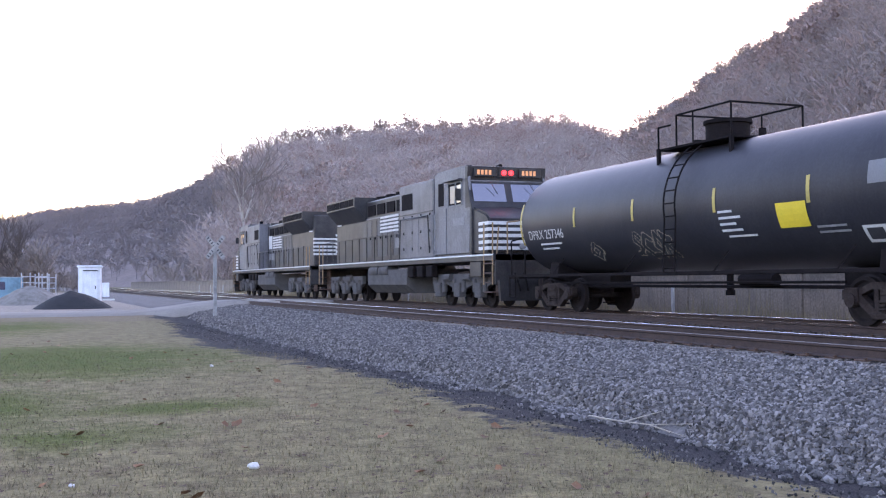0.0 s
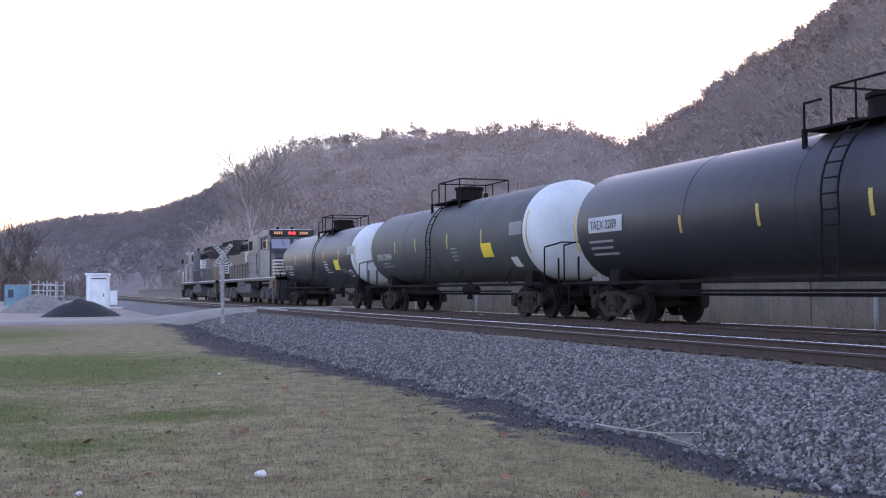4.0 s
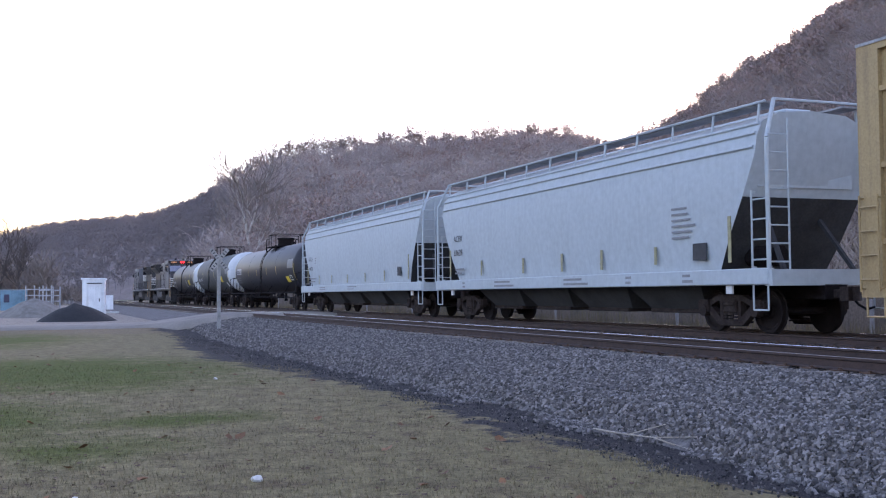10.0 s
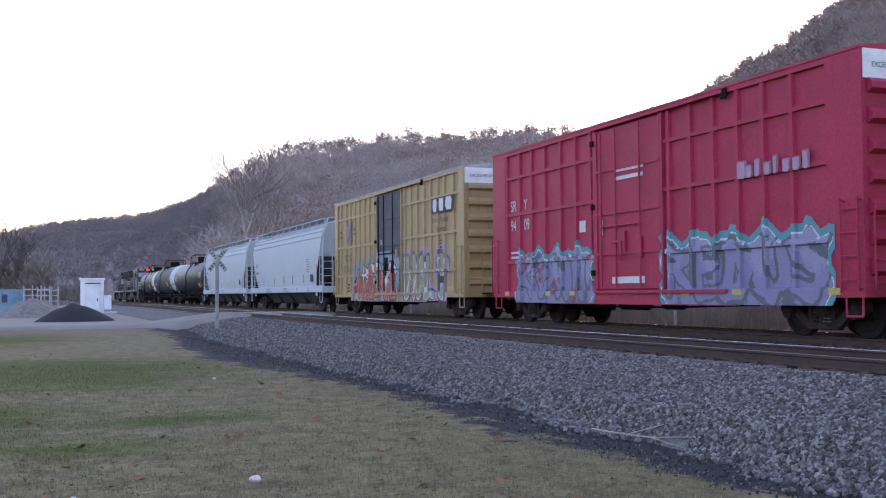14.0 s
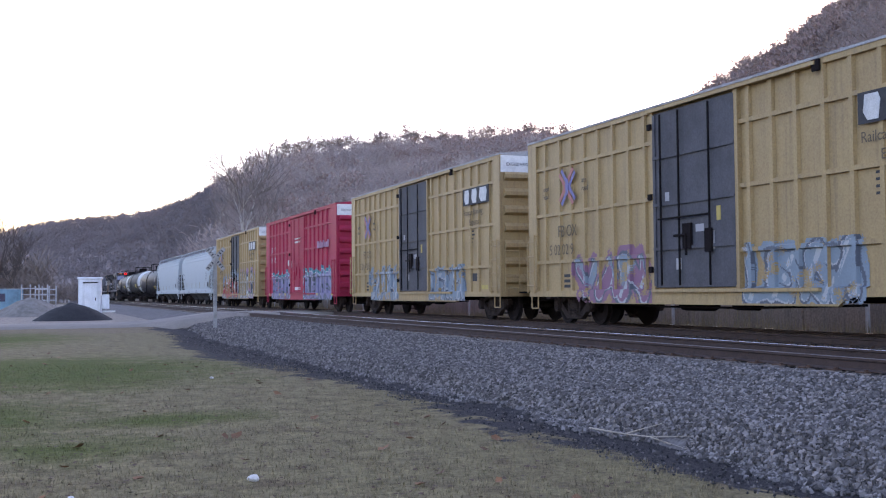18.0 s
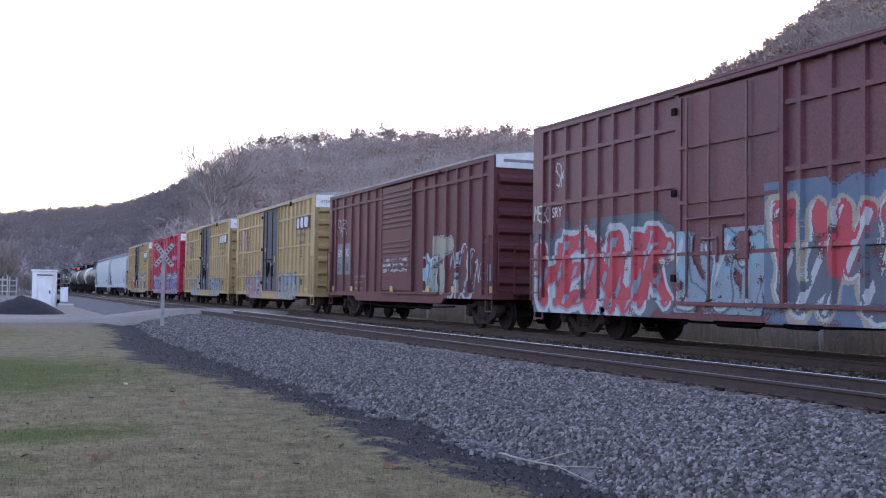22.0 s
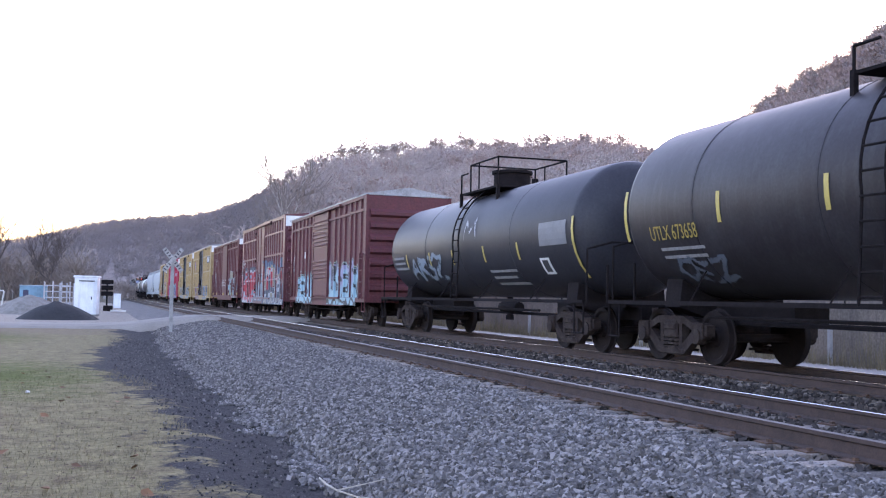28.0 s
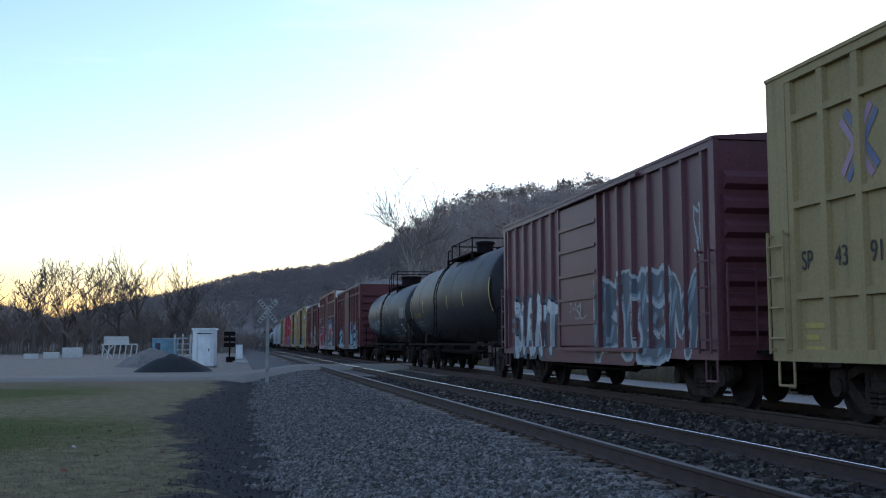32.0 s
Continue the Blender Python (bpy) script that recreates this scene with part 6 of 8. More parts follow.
def build_road():
    grey = mat("worn_grey_asphalt", (0.27, 0.238, 0.205), 0.95, spec=0.08, var=0.35, scale=0.6, fine=30, bump=0.3, tint=(0.18, 0.156, 0.133))
    pts = ((-90, -0.5), (-6.5, -0.52), (-4.8, -0.44), (-1.5, -0.03), (5.7, -0.03), (7.2, -0.2), (9, -0.36), (12, -0.4))
    verts, faces = [], []
    for x, z in pts:
        w = noise.noise((x, 1, 1)) * 0.3
        for y, dz in ((51.0 + w, -0.35), (51.3 + w, 0), (54.5, 0.02), (57.6 - w, 0), (58.0 - w, -0.35)):
            verts.append((x, y, z + dz))
    for i in range(len(pts) - 1):
        for j in range(4):
            a = i * 5 + j
            faces.append((a, a + 1, a + 6, a + 5))
    raw("road", verts, faces, grey, "structure", "worn grey road over the level crossing", "road", True)
    pale = mat("pale_concrete_strip", (0.4, 0.35, 0.31), 0.9, spec=0.1, var=0.3, scale=0.5, fine=20, tint=(0.27, 0.235, 0.205))
    raw("pavement", [(7.3, -60, -0.42), (11.2, -60, -0.42), (11.2, 420, -0.42), (7.3, 420, -0.42)], [(0, 1, 2, 3)], pale, "structure", "pale concrete access strip behind the far track", "pavement")


def build_wall():
    concrete = mat("stained_concrete", (0.235, 0.183, 0.14), 0.9, var=0.5, scale=0.7, fine=15, bump=0.3, tint=(0.11, 0.09, 0.07), streak=0.6)
    white = mat("white_marker_paint", (0.36, 0.35, 0.33), 0.7, var=0.2)
    wall = tagged(new("wall_behind"), "low stained concrete retaining wall beside the tracks", "wall", "", "structure")
    panel = None
    for k in range(44):
        if panel is None:
            panel = part("panel", new_box(11.2, 11.55, 0.03, 5.97, -0.6, 1.1, 0.03), concrete, wall)
            panel.matrix_basis = pose(0, -10, 0)
        else:
            twin(panel, pose(0, -10 + 6 * k, 0))
    part("coping", new_box(11.12, 11.63, -10, 254, 1.1, 1.22), concrete, wall)
    post = None
    for k in range(16):
        m = pose(10.9, 4 + 9.5 * k, 0)
        if post is None:
            bm = new_box(-0.05, 0.05, -0.05, 0.05, -0.42, 0.62, 0.01)
            post = tagged(obj("marker_post", bm, white), "white painted marker post before the concrete wall", "post", "marker posts along the wall")
            post.matrix_basis = m
        else:
            copy_thing(post, m)
    # dead weeds at the wall's foot
    rng = np.random.default_rng(3)
    n = 9000
    y = -5 + 130 * rng.random(n)
    x = 10.6 + 0.55 * rng.random(n)
    hgt = 0.2 + 0.95 * rng.random(n) ** 2 * (0.4 + 0.6 * (np.sin(y * 0.7) > 0))
    a = rng.random(n) * 6.28
    p = np.empty((n, 3, 3))
    p[:, 0] = np.stack([x - 0.012 * np.cos(a), y - 0.012 * np.sin(a), np.full(n, -0.43)], 1)
    p[:, 1] = np.stack([x + 0.012 * np.cos(a), y + 0.012 * np.sin(a), np.full(n, -0.43)], 1)
    p[:, 2] = np.stack([x + 0.25 * (rng.random(n) - 0.5), y + 0.25 * (rng.random(n) - 0.5), -0.43 + hgt], 1)
    raw("weeds", p.reshape(-1, 3).tolist(), np.arange(n * 3).reshape(-1, 3).tolist(), mat("dead_weeds", (0.24, 0.19, 0.11), 0.9, var=0.4, scale=1, fine=9), "stuff", "dead brown weeds along the wall's foot", "weeds")


def build_crossbuck():
    sign = tagged(new("crossbuck_sign"), "white crossed boards on a grey post by the crossing", "road sign")
    sign.location = (-3.43, 45, 0)
    grey = mat("weathered_post", (0.3, 0.29, 0.28), 0.85, var=0.4, scale=4, fine=30)
    white = mat("weathered_white_board", (0.36, 0.34, 0.32), 0.7, var=0.45, scale=5, fine=40)
    part("post", new_box(-0.07, 0.07, -0.07, 0.07, -0.9, 2.6, 0.01), grey, sign)
    for k, a in enumerate((52, -52)):
        b = part("board", new_box(-0.58, 0.58, -0.012, 0.012, -0.09, 0.09, 0.006), white, sign, "weathered white crossing board")
        b.matrix_basis = pose(0, -0.09 - 0.028 * k, 2.38, 0, a, 0)
        q = bmesh.new()
        for j in range(8):
            if k == 0 or abs(j - 3.5) > 1:
                box(q, -0.5 + 0.13 * j, -0.455 + 0.13 * j, -0.016, -0.0135, -0.05, 0.05)
        part("letters", q, BLACKLET, b, "unreadable black letters")["kind"] = "stuff"


def build_yard():
    white = mat("white_bungalow_paint", (0.68, 0.7, 0.72), 0.6, var=0.2, scale=1.5, fine=20, streak=0.3)
    b = tagged(new("signal_bungalow"), "white steel railway equipment hut with a narrow door", "equipment hut")
    b.location = (-6.85, 76, -0.56)
    b.rotation_euler = (0, 0, radians(-6))
    part("body", new_box(-0.72, 0.72, -0.9, 0.9, 0.12, 2.55, 0.02), white, b)
    part("roof", new_box(-0.8, 0.8, -0.98, 0.98, 2.55, 2.68, 0.03), white, b)
    part("base", new_box(-0.7, 0.7, -0.88, 0.88, 0.0, 0.12), mat("hut_base", (0.2, 0.2, 0.2), 0.9), b)
    d = part("door", new_box(-0.36, 0.5, -0.945, -0.9, 0.2, 2.3, 0.01), white, b, "white steel door")
    part("handle", new_box(0.36, 0.42, -0.98, -0.945, 1.1, 1.3), UNDER, d)
    part("hood", new_box(-0.42, 0.56, -1.0, -0.9, 2.3, 2.36), UNDER, b, "dark drip hood")
    part("frame_bar", new_box(-0.44, -0.38, -0.95, -0.9, 0.15, 2.4), white, b)
    part("frame_bar", new_box(0.52, 0.58, -0.95, -0.9, 0.15, 2.4), white, b)

    def mound(name, x, y, rx, ry, hgt, material, label):
        verts, faces = [], []
        n, m = 40, 12
        for j in range(m + 1):
            r = j / m
            for i in range(n):
                a = 2 * math.pi * i / n
                w = 1 + 0.12 * noise.noise((math.cos(a) * 2, math.sin(a) * 2, x))
                z = hgt * (1 - r ** 1.5) * (1 + 0.0 * r) + 0.1 * hgt * noise.noise((r * 5 * math.cos(a), r * 5 * math.sin(a), y)) * (1 - r)
                verts.append((x + rx * r * w * math.cos(a), y + ry * r * w * math.sin(a), -0.6 + z))
        for j in range(m):
            for i in range(n):
                faces.append((j * n + i, j * n + (i + 1) % n, (j + 1) * n + (i + 1) % n, (j + 1) * n + i))
        raw(name, verts, faces, material, "", label, "mound", True)
    mound("cinder_mound", -8.35, 65.5, 2.35, 2.0, 1.05, mat("black_cinder_pile", (0.02, 0.02, 0.022), 0.95, var=0.5, scale=4, fine=40, bump=1.0), "low black heap of cinders on the gravel lot")
    mound("gravel_mound", -10.6, 80, 2.6, 2.6, 1.35, mat("grey_gravel_pile", (0.2, 0.182, 0.16), 0.95, var=0.4, scale=3, fine=30, bump=1.0), "grey heap of gravel behind the cinders")
    blue = mat("faded_blue_shed_paint", (0.14, 0.28, 0.36), 0.7, var=0.35, scale=1.5, fine=20, streak=0.4)
    c = tagged(new("blue_shed"), "faded blue steel storage shed with a dark window", "shed")
    c.location = (-12.7, 125, -0.58)
    part("body", new_box(-1.35, 1.35, -1.5, 1.5, 0, 2.2, 0.04), blue, c)
    part("roof", new_box(-1.4, 1.4, -1.55, 1.55, 2.2, 2.28, 0.02), mat("pale_shed_roof", (0.35, 0.42, 0.46), 0.6), c)
    part("window", new_box(-1.0, -0.45, -1.53, -1.5, 0.9, 1.75), mat("shed_window", (0.02, 0.03, 0.08), 0.2), c, "dark blue window")
    for k in range(5):
        part("rib", new_box(-0.2 + 0.3 * k, -0.14 + 0.3 * k, -1.52, -1.5, 0.05, 2.15), blue, c)
    grey = mat("galvanised_rack", (0.42, 0.42, 0.43), 0.6, 0.3, var=0.3)
    for x, y, w, hh, name in ((-10.2, 122, 2.6, 2.7, "storage_rack"), (-9.0, 128, 2.2, 2.6, "storage_rack")):
        r = tagged(new(name), "tall grey steel rack of stacked frames", "rack", "racks in the yard")
        r.location = (x, y, -0.58)
        for k in range(4):
            part("upright", new_box(-w / 2 + w * k / 3 - 0.06, -w / 2 + w * k / 3 + 0.06, -0.5, 0.5, 0, hh), grey, r)
        for k in range(4):
            part("shelf", new_box(-w / 2, w / 2, -0.55, 0.55, 0.3 + k * hh / 4.2, 0.4 + k * hh / 4.2), grey, r)
    wht = mat("white_steel_frame", (0.5, 0.49, 0.47), 0.6, var=0.2)
    t = tagged(new("steel_trestle"), "white lattice steel trestle loaded with pale frames", "trestle")
    t.location = (-17.6, 124, -0.58)
    part("top_beam", new_box(-1.9, 1.9, -0.6, 0.6, 1.55, 1.7), wht, t)
    for k in range(7):
        part("strut", rod(bmesh.new(), (-1.8 + 0.6 * k, -0.6, 0), (-1.6 + 0.6 * k, -0.6, 1.55), 0.08, 5), wht, t)
    part("brace", rod(bmesh.new(), (-1.8, -0.62, 0.05), (-0.6, -0.62, 1.5), 0.07, 5), wht, t)
    part("brace", rod(bmesh.new(), (-0.6, -0.62, 0.05), (-1.8, -0.62, 1.5), 0.07, 5), wht, t)
    for k in range(4):
        part("stacked_frame", new_box(-1.6, 1.0, -0.5 + 0.28 * k, -0.36 + 0.28 * k, 1.7, 2.5 - 0.12 * k), wht, t)
    blocks = None
    for x, y, s in ((-27.6, 128, 0.9), (-25.6, 129, 1.0), (-23.6, 131, 1.3)):
        m = pose(x, y, -0.58, 0, 0, 4)
        o = tagged(obj("concrete_block", new_box(-0.85 * s, 0.85 * s, -0.4, 0.4, 0, 0.75 * s * s, 0.04), wht), "pale concrete barrier block on the gravel", "block", "blocks at the yard's edge")
        o.matrix_basis = m
    sig = tagged(new("signal_stand"), "black signal heads and white case beside the track", "signal")
    sig.location = (-5.35, 97, -0.58)
    part("mast", rod(bmesh.new(), (0, 0, 0), (0, 0, 2.7), 0.08, 8), UNDER, sig)
    for k in range(3):
        part("head", new_box(-0.5, 0.5, -0.15, 0.15, 1.35 + 0.5 * k, 1.72 + 0.5 * k, 0.04), UNDER, sig, "black signal head")
    part("case", new_box(0.55, 1.15, -0.3, 0.3, 0.3, 1.55, 0.03), white, sig, "white equipment case")
    part("jumble", new_box(-0.3, 0.5, -0.4, 0.2, 0.0, 0.5, 0.06), UNDER, sig)
    part("pallet", new_box(0.3, 1.6, -0.9, -0.4, 0.0, 0.14), wht, sig)


def bare_tree(name, x, y, h, spread, levels, material, label, seed, lean=0.0, trunk=0.016, thin=0.012, z=-0.6, split=3, twig_paint=None):
    rng = random.Random(seed)
    bars_ = tree_bars(rng, h, spread, levels, split, trunk)
    top = max(b[1].z for b in bars_)
    k = h / top
    t = tagged(new(name), label, "tree", "bare trees beyond the yard")
    t.location = (x, y, z)
    cut = h * trunk * (0.14 if twig_paint else 0.3)
    limb = [b for b in bars_ if b[2] > cut]
    twig = [b for b in bars_ if b[2] <= cut]
    for nm, bb, sides in (("trunk", limb, 6), ("crown", twig, 3)):
        v, f = bars_mesh([(a * k, b * k, ra, rb) for a, b, ra, rb in bb], sides, thin)
        me = bpy.data.meshes.new(nm)
        me.from_pydata(v.tolist(), [], [tuple(q) for q in f])
        me.materials.append(twig_paint if twig_paint and nm == "crown" else material)
        o = new(nm, me)
        o.parent = t
    return t


def build_trees():
    pale = mat("pale_sycamore_bark", (0.46, 0.41, 0.37), 0.9, var=0.45, scale=0.6, fine=6, tint=(0.24, 0.2, 0.175))
    greyed = bark("grey_twig_bark", (0.23, 0.19, 0.17), (0.15, 0.125, 0.115))
    dark = bark("dark_bare_bark", (0.12, 0.098, 0.088), (0.08, 0.068, 0.062))
    bare_tree("sycamore_tree", 35.5, 234, 39, 0.8, 3, pale, "tall leafless sycamore with pale spreading limbs", 21, trunk=0.012, thin=0.06, split=3, twig_paint=greyed)
    bare_tree("sycamore_tree", 47, 215, 22, 0.9, 4, pale, "leafless sycamore with pale limbs on the slope", 22, trunk=0.011, thin=0.03, split=2, twig_paint=greyed)
    for k, (az, d, el) in enumerate(((12.3, 190, 4.2), (10.1, 175, 4.5), (8.7, 190, 4.4), (7.2, 170, 4.7), (6.0, 185, 4.3), (4.9, 180, 5.2), (3.6, 185, 4.7), (2.6, 178, 3.4), (14.5, 180, 4.4), (17, 190, 4.6))):
        a = radians(az)
        bare_tree("bare_tree", -4.6 - d * math.sin(a), 1 + d * math.cos(a), d * math.tan(radians(el)) + 1.6, 0.85 if k not in (5, 6) else 0.45, 4 if k not in (5, 6) else 3, dark, "dark leafless tree against the evening sky", 40 + k, thin=0.035, split=2, trunk=0.019)
    rng = random.Random(5)
    temps = []
    for k in range(6):
        v, f = bars_mesh(tree_bars(rng, 1.0, 0.9, 2, 2, 0.014), 2, 0.008)
        temps.append((v, np.array(f)))
    places = []
    for k in range(1500):
        az = rng.uniform(-1.5, 26)
        d = rng.uniform(185, 260)
        a = radians(az)
        places.append((-4.6 - d * math.sin(a), d * math.cos(a), -0.7, rng.uniform(3.0, 8.5) * (1.0 if az > 1 else 0.5)))
    for k in range(260):
        az = rng.uniform(-30, -4)
        a = radians(az)
        x = rng.uniform(13, 45)
        places.append((x, 40 + rng.random() * 230, -0.6, rng.uniform(2, 6)))
    scatter_wood("brush", places, temps, bark("brown_brush", (0.26, 0.21, 0.18), (0.17, 0.14, 0.122)), "brown leafless brush and saplings along the yard and slope", 9)


def build_litter():
    brown = mat("fallen_leaf", (0.2, 0.09, 0.04), 0.8, var=0.3, random_tint=0.4)
    rng = random.Random(14)
    bm0 = bmesh.new()
    pts = [(-0.05, 0, 0.012), (-0.02, 0.035, 0.02), (0.02, 0.03, 0.01), (0.055, 0, 0.025), (0.02, -0.035, 0.02), (-0.025, -0.03, 0.008)]
    vs = [bm0.verts.new(p) for p in pts]
    c = bm0.verts.new((0, 0, 0.004))
    for k in range(6):
        bm0.faces.new((vs[k], vs[(k + 1) % 6], c))
    leaf = tagged(obj("fallen_leaf", bm0, brown), "curled brown leaf lying on the lawn", "leaf", "fallen leaves on the lawn")
    first = True
    spots = [(-5.94, 12.21), (-5.98, 18.87), (-8.2, 7.3), (-9.6, 8.2), (-10.6, 9.0), (-5.89, 10.76), (-5.81, 19.44)]
    while len(spots) < 90:
        y = 5 + 28 * rng.random()
        x = -5.7 - rng.random() * (1.5 + 0.5 * y)
        spots.append((x, y))
    for x, y in spots:
        m = pose(x, y, ground_z(x, y) + 0.012, rng.uniform(-25, 25), rng.uniform(-25, 25), rng.uniform(0, 360)) @ Matrix.Scale(rng.uniform(0.8, 1.5), 4)
        if first:
            leaf.matrix_basis = m
            first = False
        else:
            o = copy_thing(leaf, m)
            o.scale = m.to_scale()
    crumbs = np.random.default_rng(6)
    n = 2600
    y = 5 + 30 * crumbs.random(n) ** 1.3
    x = -5.5 - crumbs.random(n) * (1.5 + 0.55 * y)
    z = np.array([ground_z(a, c) for a, c in zip(x, y)]) + 0.01
    a = crumbs.random(n) * 6.283
    w = 0.012 + 0.022 * crumbs.random(n)
    q = np.stack([np.stack([x + w * np.cos(a + t), y + w * np.sin(a + t) * 0.7, z + 0.018 * crumbs.random(n)], 1) for t in (0, 1.7, 3.1, 4.6)], 1)
    raw("leaf_litter", q.reshape(-1, 3).tolist(), np.arange(n * 4).reshape(-1, 4).tolist(), mat("dead_leaf_scrap", (0.1, 0.055, 0.035), 0.9, var=0.4, scale=4, fine=20), "stuff", "scraps of dead brown leaves in the lawn", "leaf litter")
    stone = mat("pale_stone", (0.6, 0.58, 0.55), 0.9, var=0.2)
    for x, y, s in ((-8.89, 9.22, 0.055), (-10.4, 8.9, 0.03), (-7.42, 20.76, 0.04), (-12.4, 24, 0.07)):
        bm = bmesh.new()
        bmesh.ops.create_icosphere(bm, subdivisions=2, radius=s)
        for v in bm.verts:
            v.co *= 1 + 0.3 * noise.noise(v.co * 25)
            v.co.z *= 0.6
        o = tagged(obj("stone", bm, stone), "small pale stone lying on the lawn", "stone", "stones on the lawn")
        o.location = (x, y, ground_z(x, y) + s * 0.4)
    br = bmesh.new()
    pts = [(-4.16, 11.75, -0.83), (-4.19, 11.3, -0.81), (-4.17, 10.9, -0.8), (-4.08, 10.5, -0.79), (-4.13, 10.0, -0.81)]
    for a, b, r in zip(pts[:-1], pts[1:], (0.013, 0.011, 0.009, 0.007)):
        rod(br, a, b, r, 6, r * 0.85)
    rod(br, pts[2], (-3.72, 10.75, -0.68), 0.008, 5, 0.004)
    rod(br, pts[3], (-3.9, 9.9, -0.72), 0.007, 5, 0.003)
    rod(br, pts[3], (-4.2, 9.6, -0.8), 0.006, 5, 0.003)
    tagged(obj("fallen_branch", br, mat("pale_dry_wood", (0.36, 0.31, 0.25), 0.85, var=0.3)), "pale dry branch lying on the ballast's edge", "branch")


# ---- the train, from its head to its tail ----
YEL = mat("weathered_yellow_boxcar_paint", (0.36, 0.245, 0.115), 0.5, var=0.25, scale=0.8, fine=25, tint=(0.26, 0.168, 0.085), spec=0.3, streak=0.5)
TANP = mat("faded_tan_boxcar_paint", (0.34, 0.25, 0.125), 0.65, var=0.2, scale=0.8, fine=25, tint=(0.25, 0.19, 0.1), spec=0.15, streak=0.4)
RED = mat("bright_red_boxcar_paint", (0.4, 0.034, 0.07), 0.5, var=0.3, scale=0.8, fine=25, tint=(0.27, 0.024, 0.048), spec=0.12, streak=0.3)
OXIDE = mat("oxide_brown_boxcar_paint", (0.125, 0.038, 0.043), 0.5, var=0.4, scale=0.9, fine=25, tint=(0.08, 0.032, 0.036), spec=0.14, streak=0.4)
MAROON = mat("maroon_boxcar_paint", (0.14, 0.045, 0.053), 0.42, var=0.4, scale=0.9, fine=25, tint=(0.095, 0.038, 0.044), spec=0.24, streak=0.3)
PLUM = mat("faded_maroon_boxcar_paint", (0.13, 0.046, 0.06), 0.45, var=0.3, scale=0.9, fine=25, tint=(0.095, 0.04, 0.044), spec=0.3, streak=0.35)
GREYDOOR = mat("slate_grey_door_paint", (0.066, 0.066, 0.078), 0.7, var=0.4, scale=1.5, fine=25, streak=0.3)
BLK = mat("black_tank_paint", (0.021, 0.0205, 0.026), 0.48, var=0.3, scale=0.9, fine=20, tint=(0.036, 0.035, 0.04), spec=0.24, streak=0.4)
BLK2 = mat("sooty_black_tank_paint", (0.02, 0.016, 0.019), 0.5, var=0.35, scale=0.8, fine=20, tint=(0.04, 0.038, 0.042), spec=0.2, streak=0.6)
GRN = mat("grey_green_tank_paint", (0.058, 0.06, 0.061), 0.6, var=0.35, scale=0.8, fine=20, tint=(0.085, 0.087, 0.085), spec=0.14, streak=0.6)
TWHITE = mat("white_tank_end", (0.5, 0.52, 0.53), 0.6, spec=0.15, var=0.12, scale=1.2, fine=20, streak=0.1)
HOP = mat("pale_blue_grey_hopper_paint", (0.37, 0.412, 0.428), 0.65, var=0.14, scale=0.6, fine=6, tint=(0.3, 0.33, 0.342), spec=0.3, streak=0.14)
# one dark grey for the hoppers' slope sheets, end braces and discharge bays
HOPDARK = mat("grimy_underside", (0.035, 0.034, 0.036), 0.85, var=0.4, scale=2, fine=20)
PLAC = mat("yellow_placard", (0.7, 0.5, 0.03), 0.55, var=0.15)
PANEL = mat("grey_data_panel", (0.15, 0.152, 0.16), 0.6, var=0.2)
LAMP = glow("red_marker_lamp", (1.0, 0.014, 0.01), 2.0)
DULL = mat("unlit_lamp", (0.4, 0.4, 0.4), 0.3)


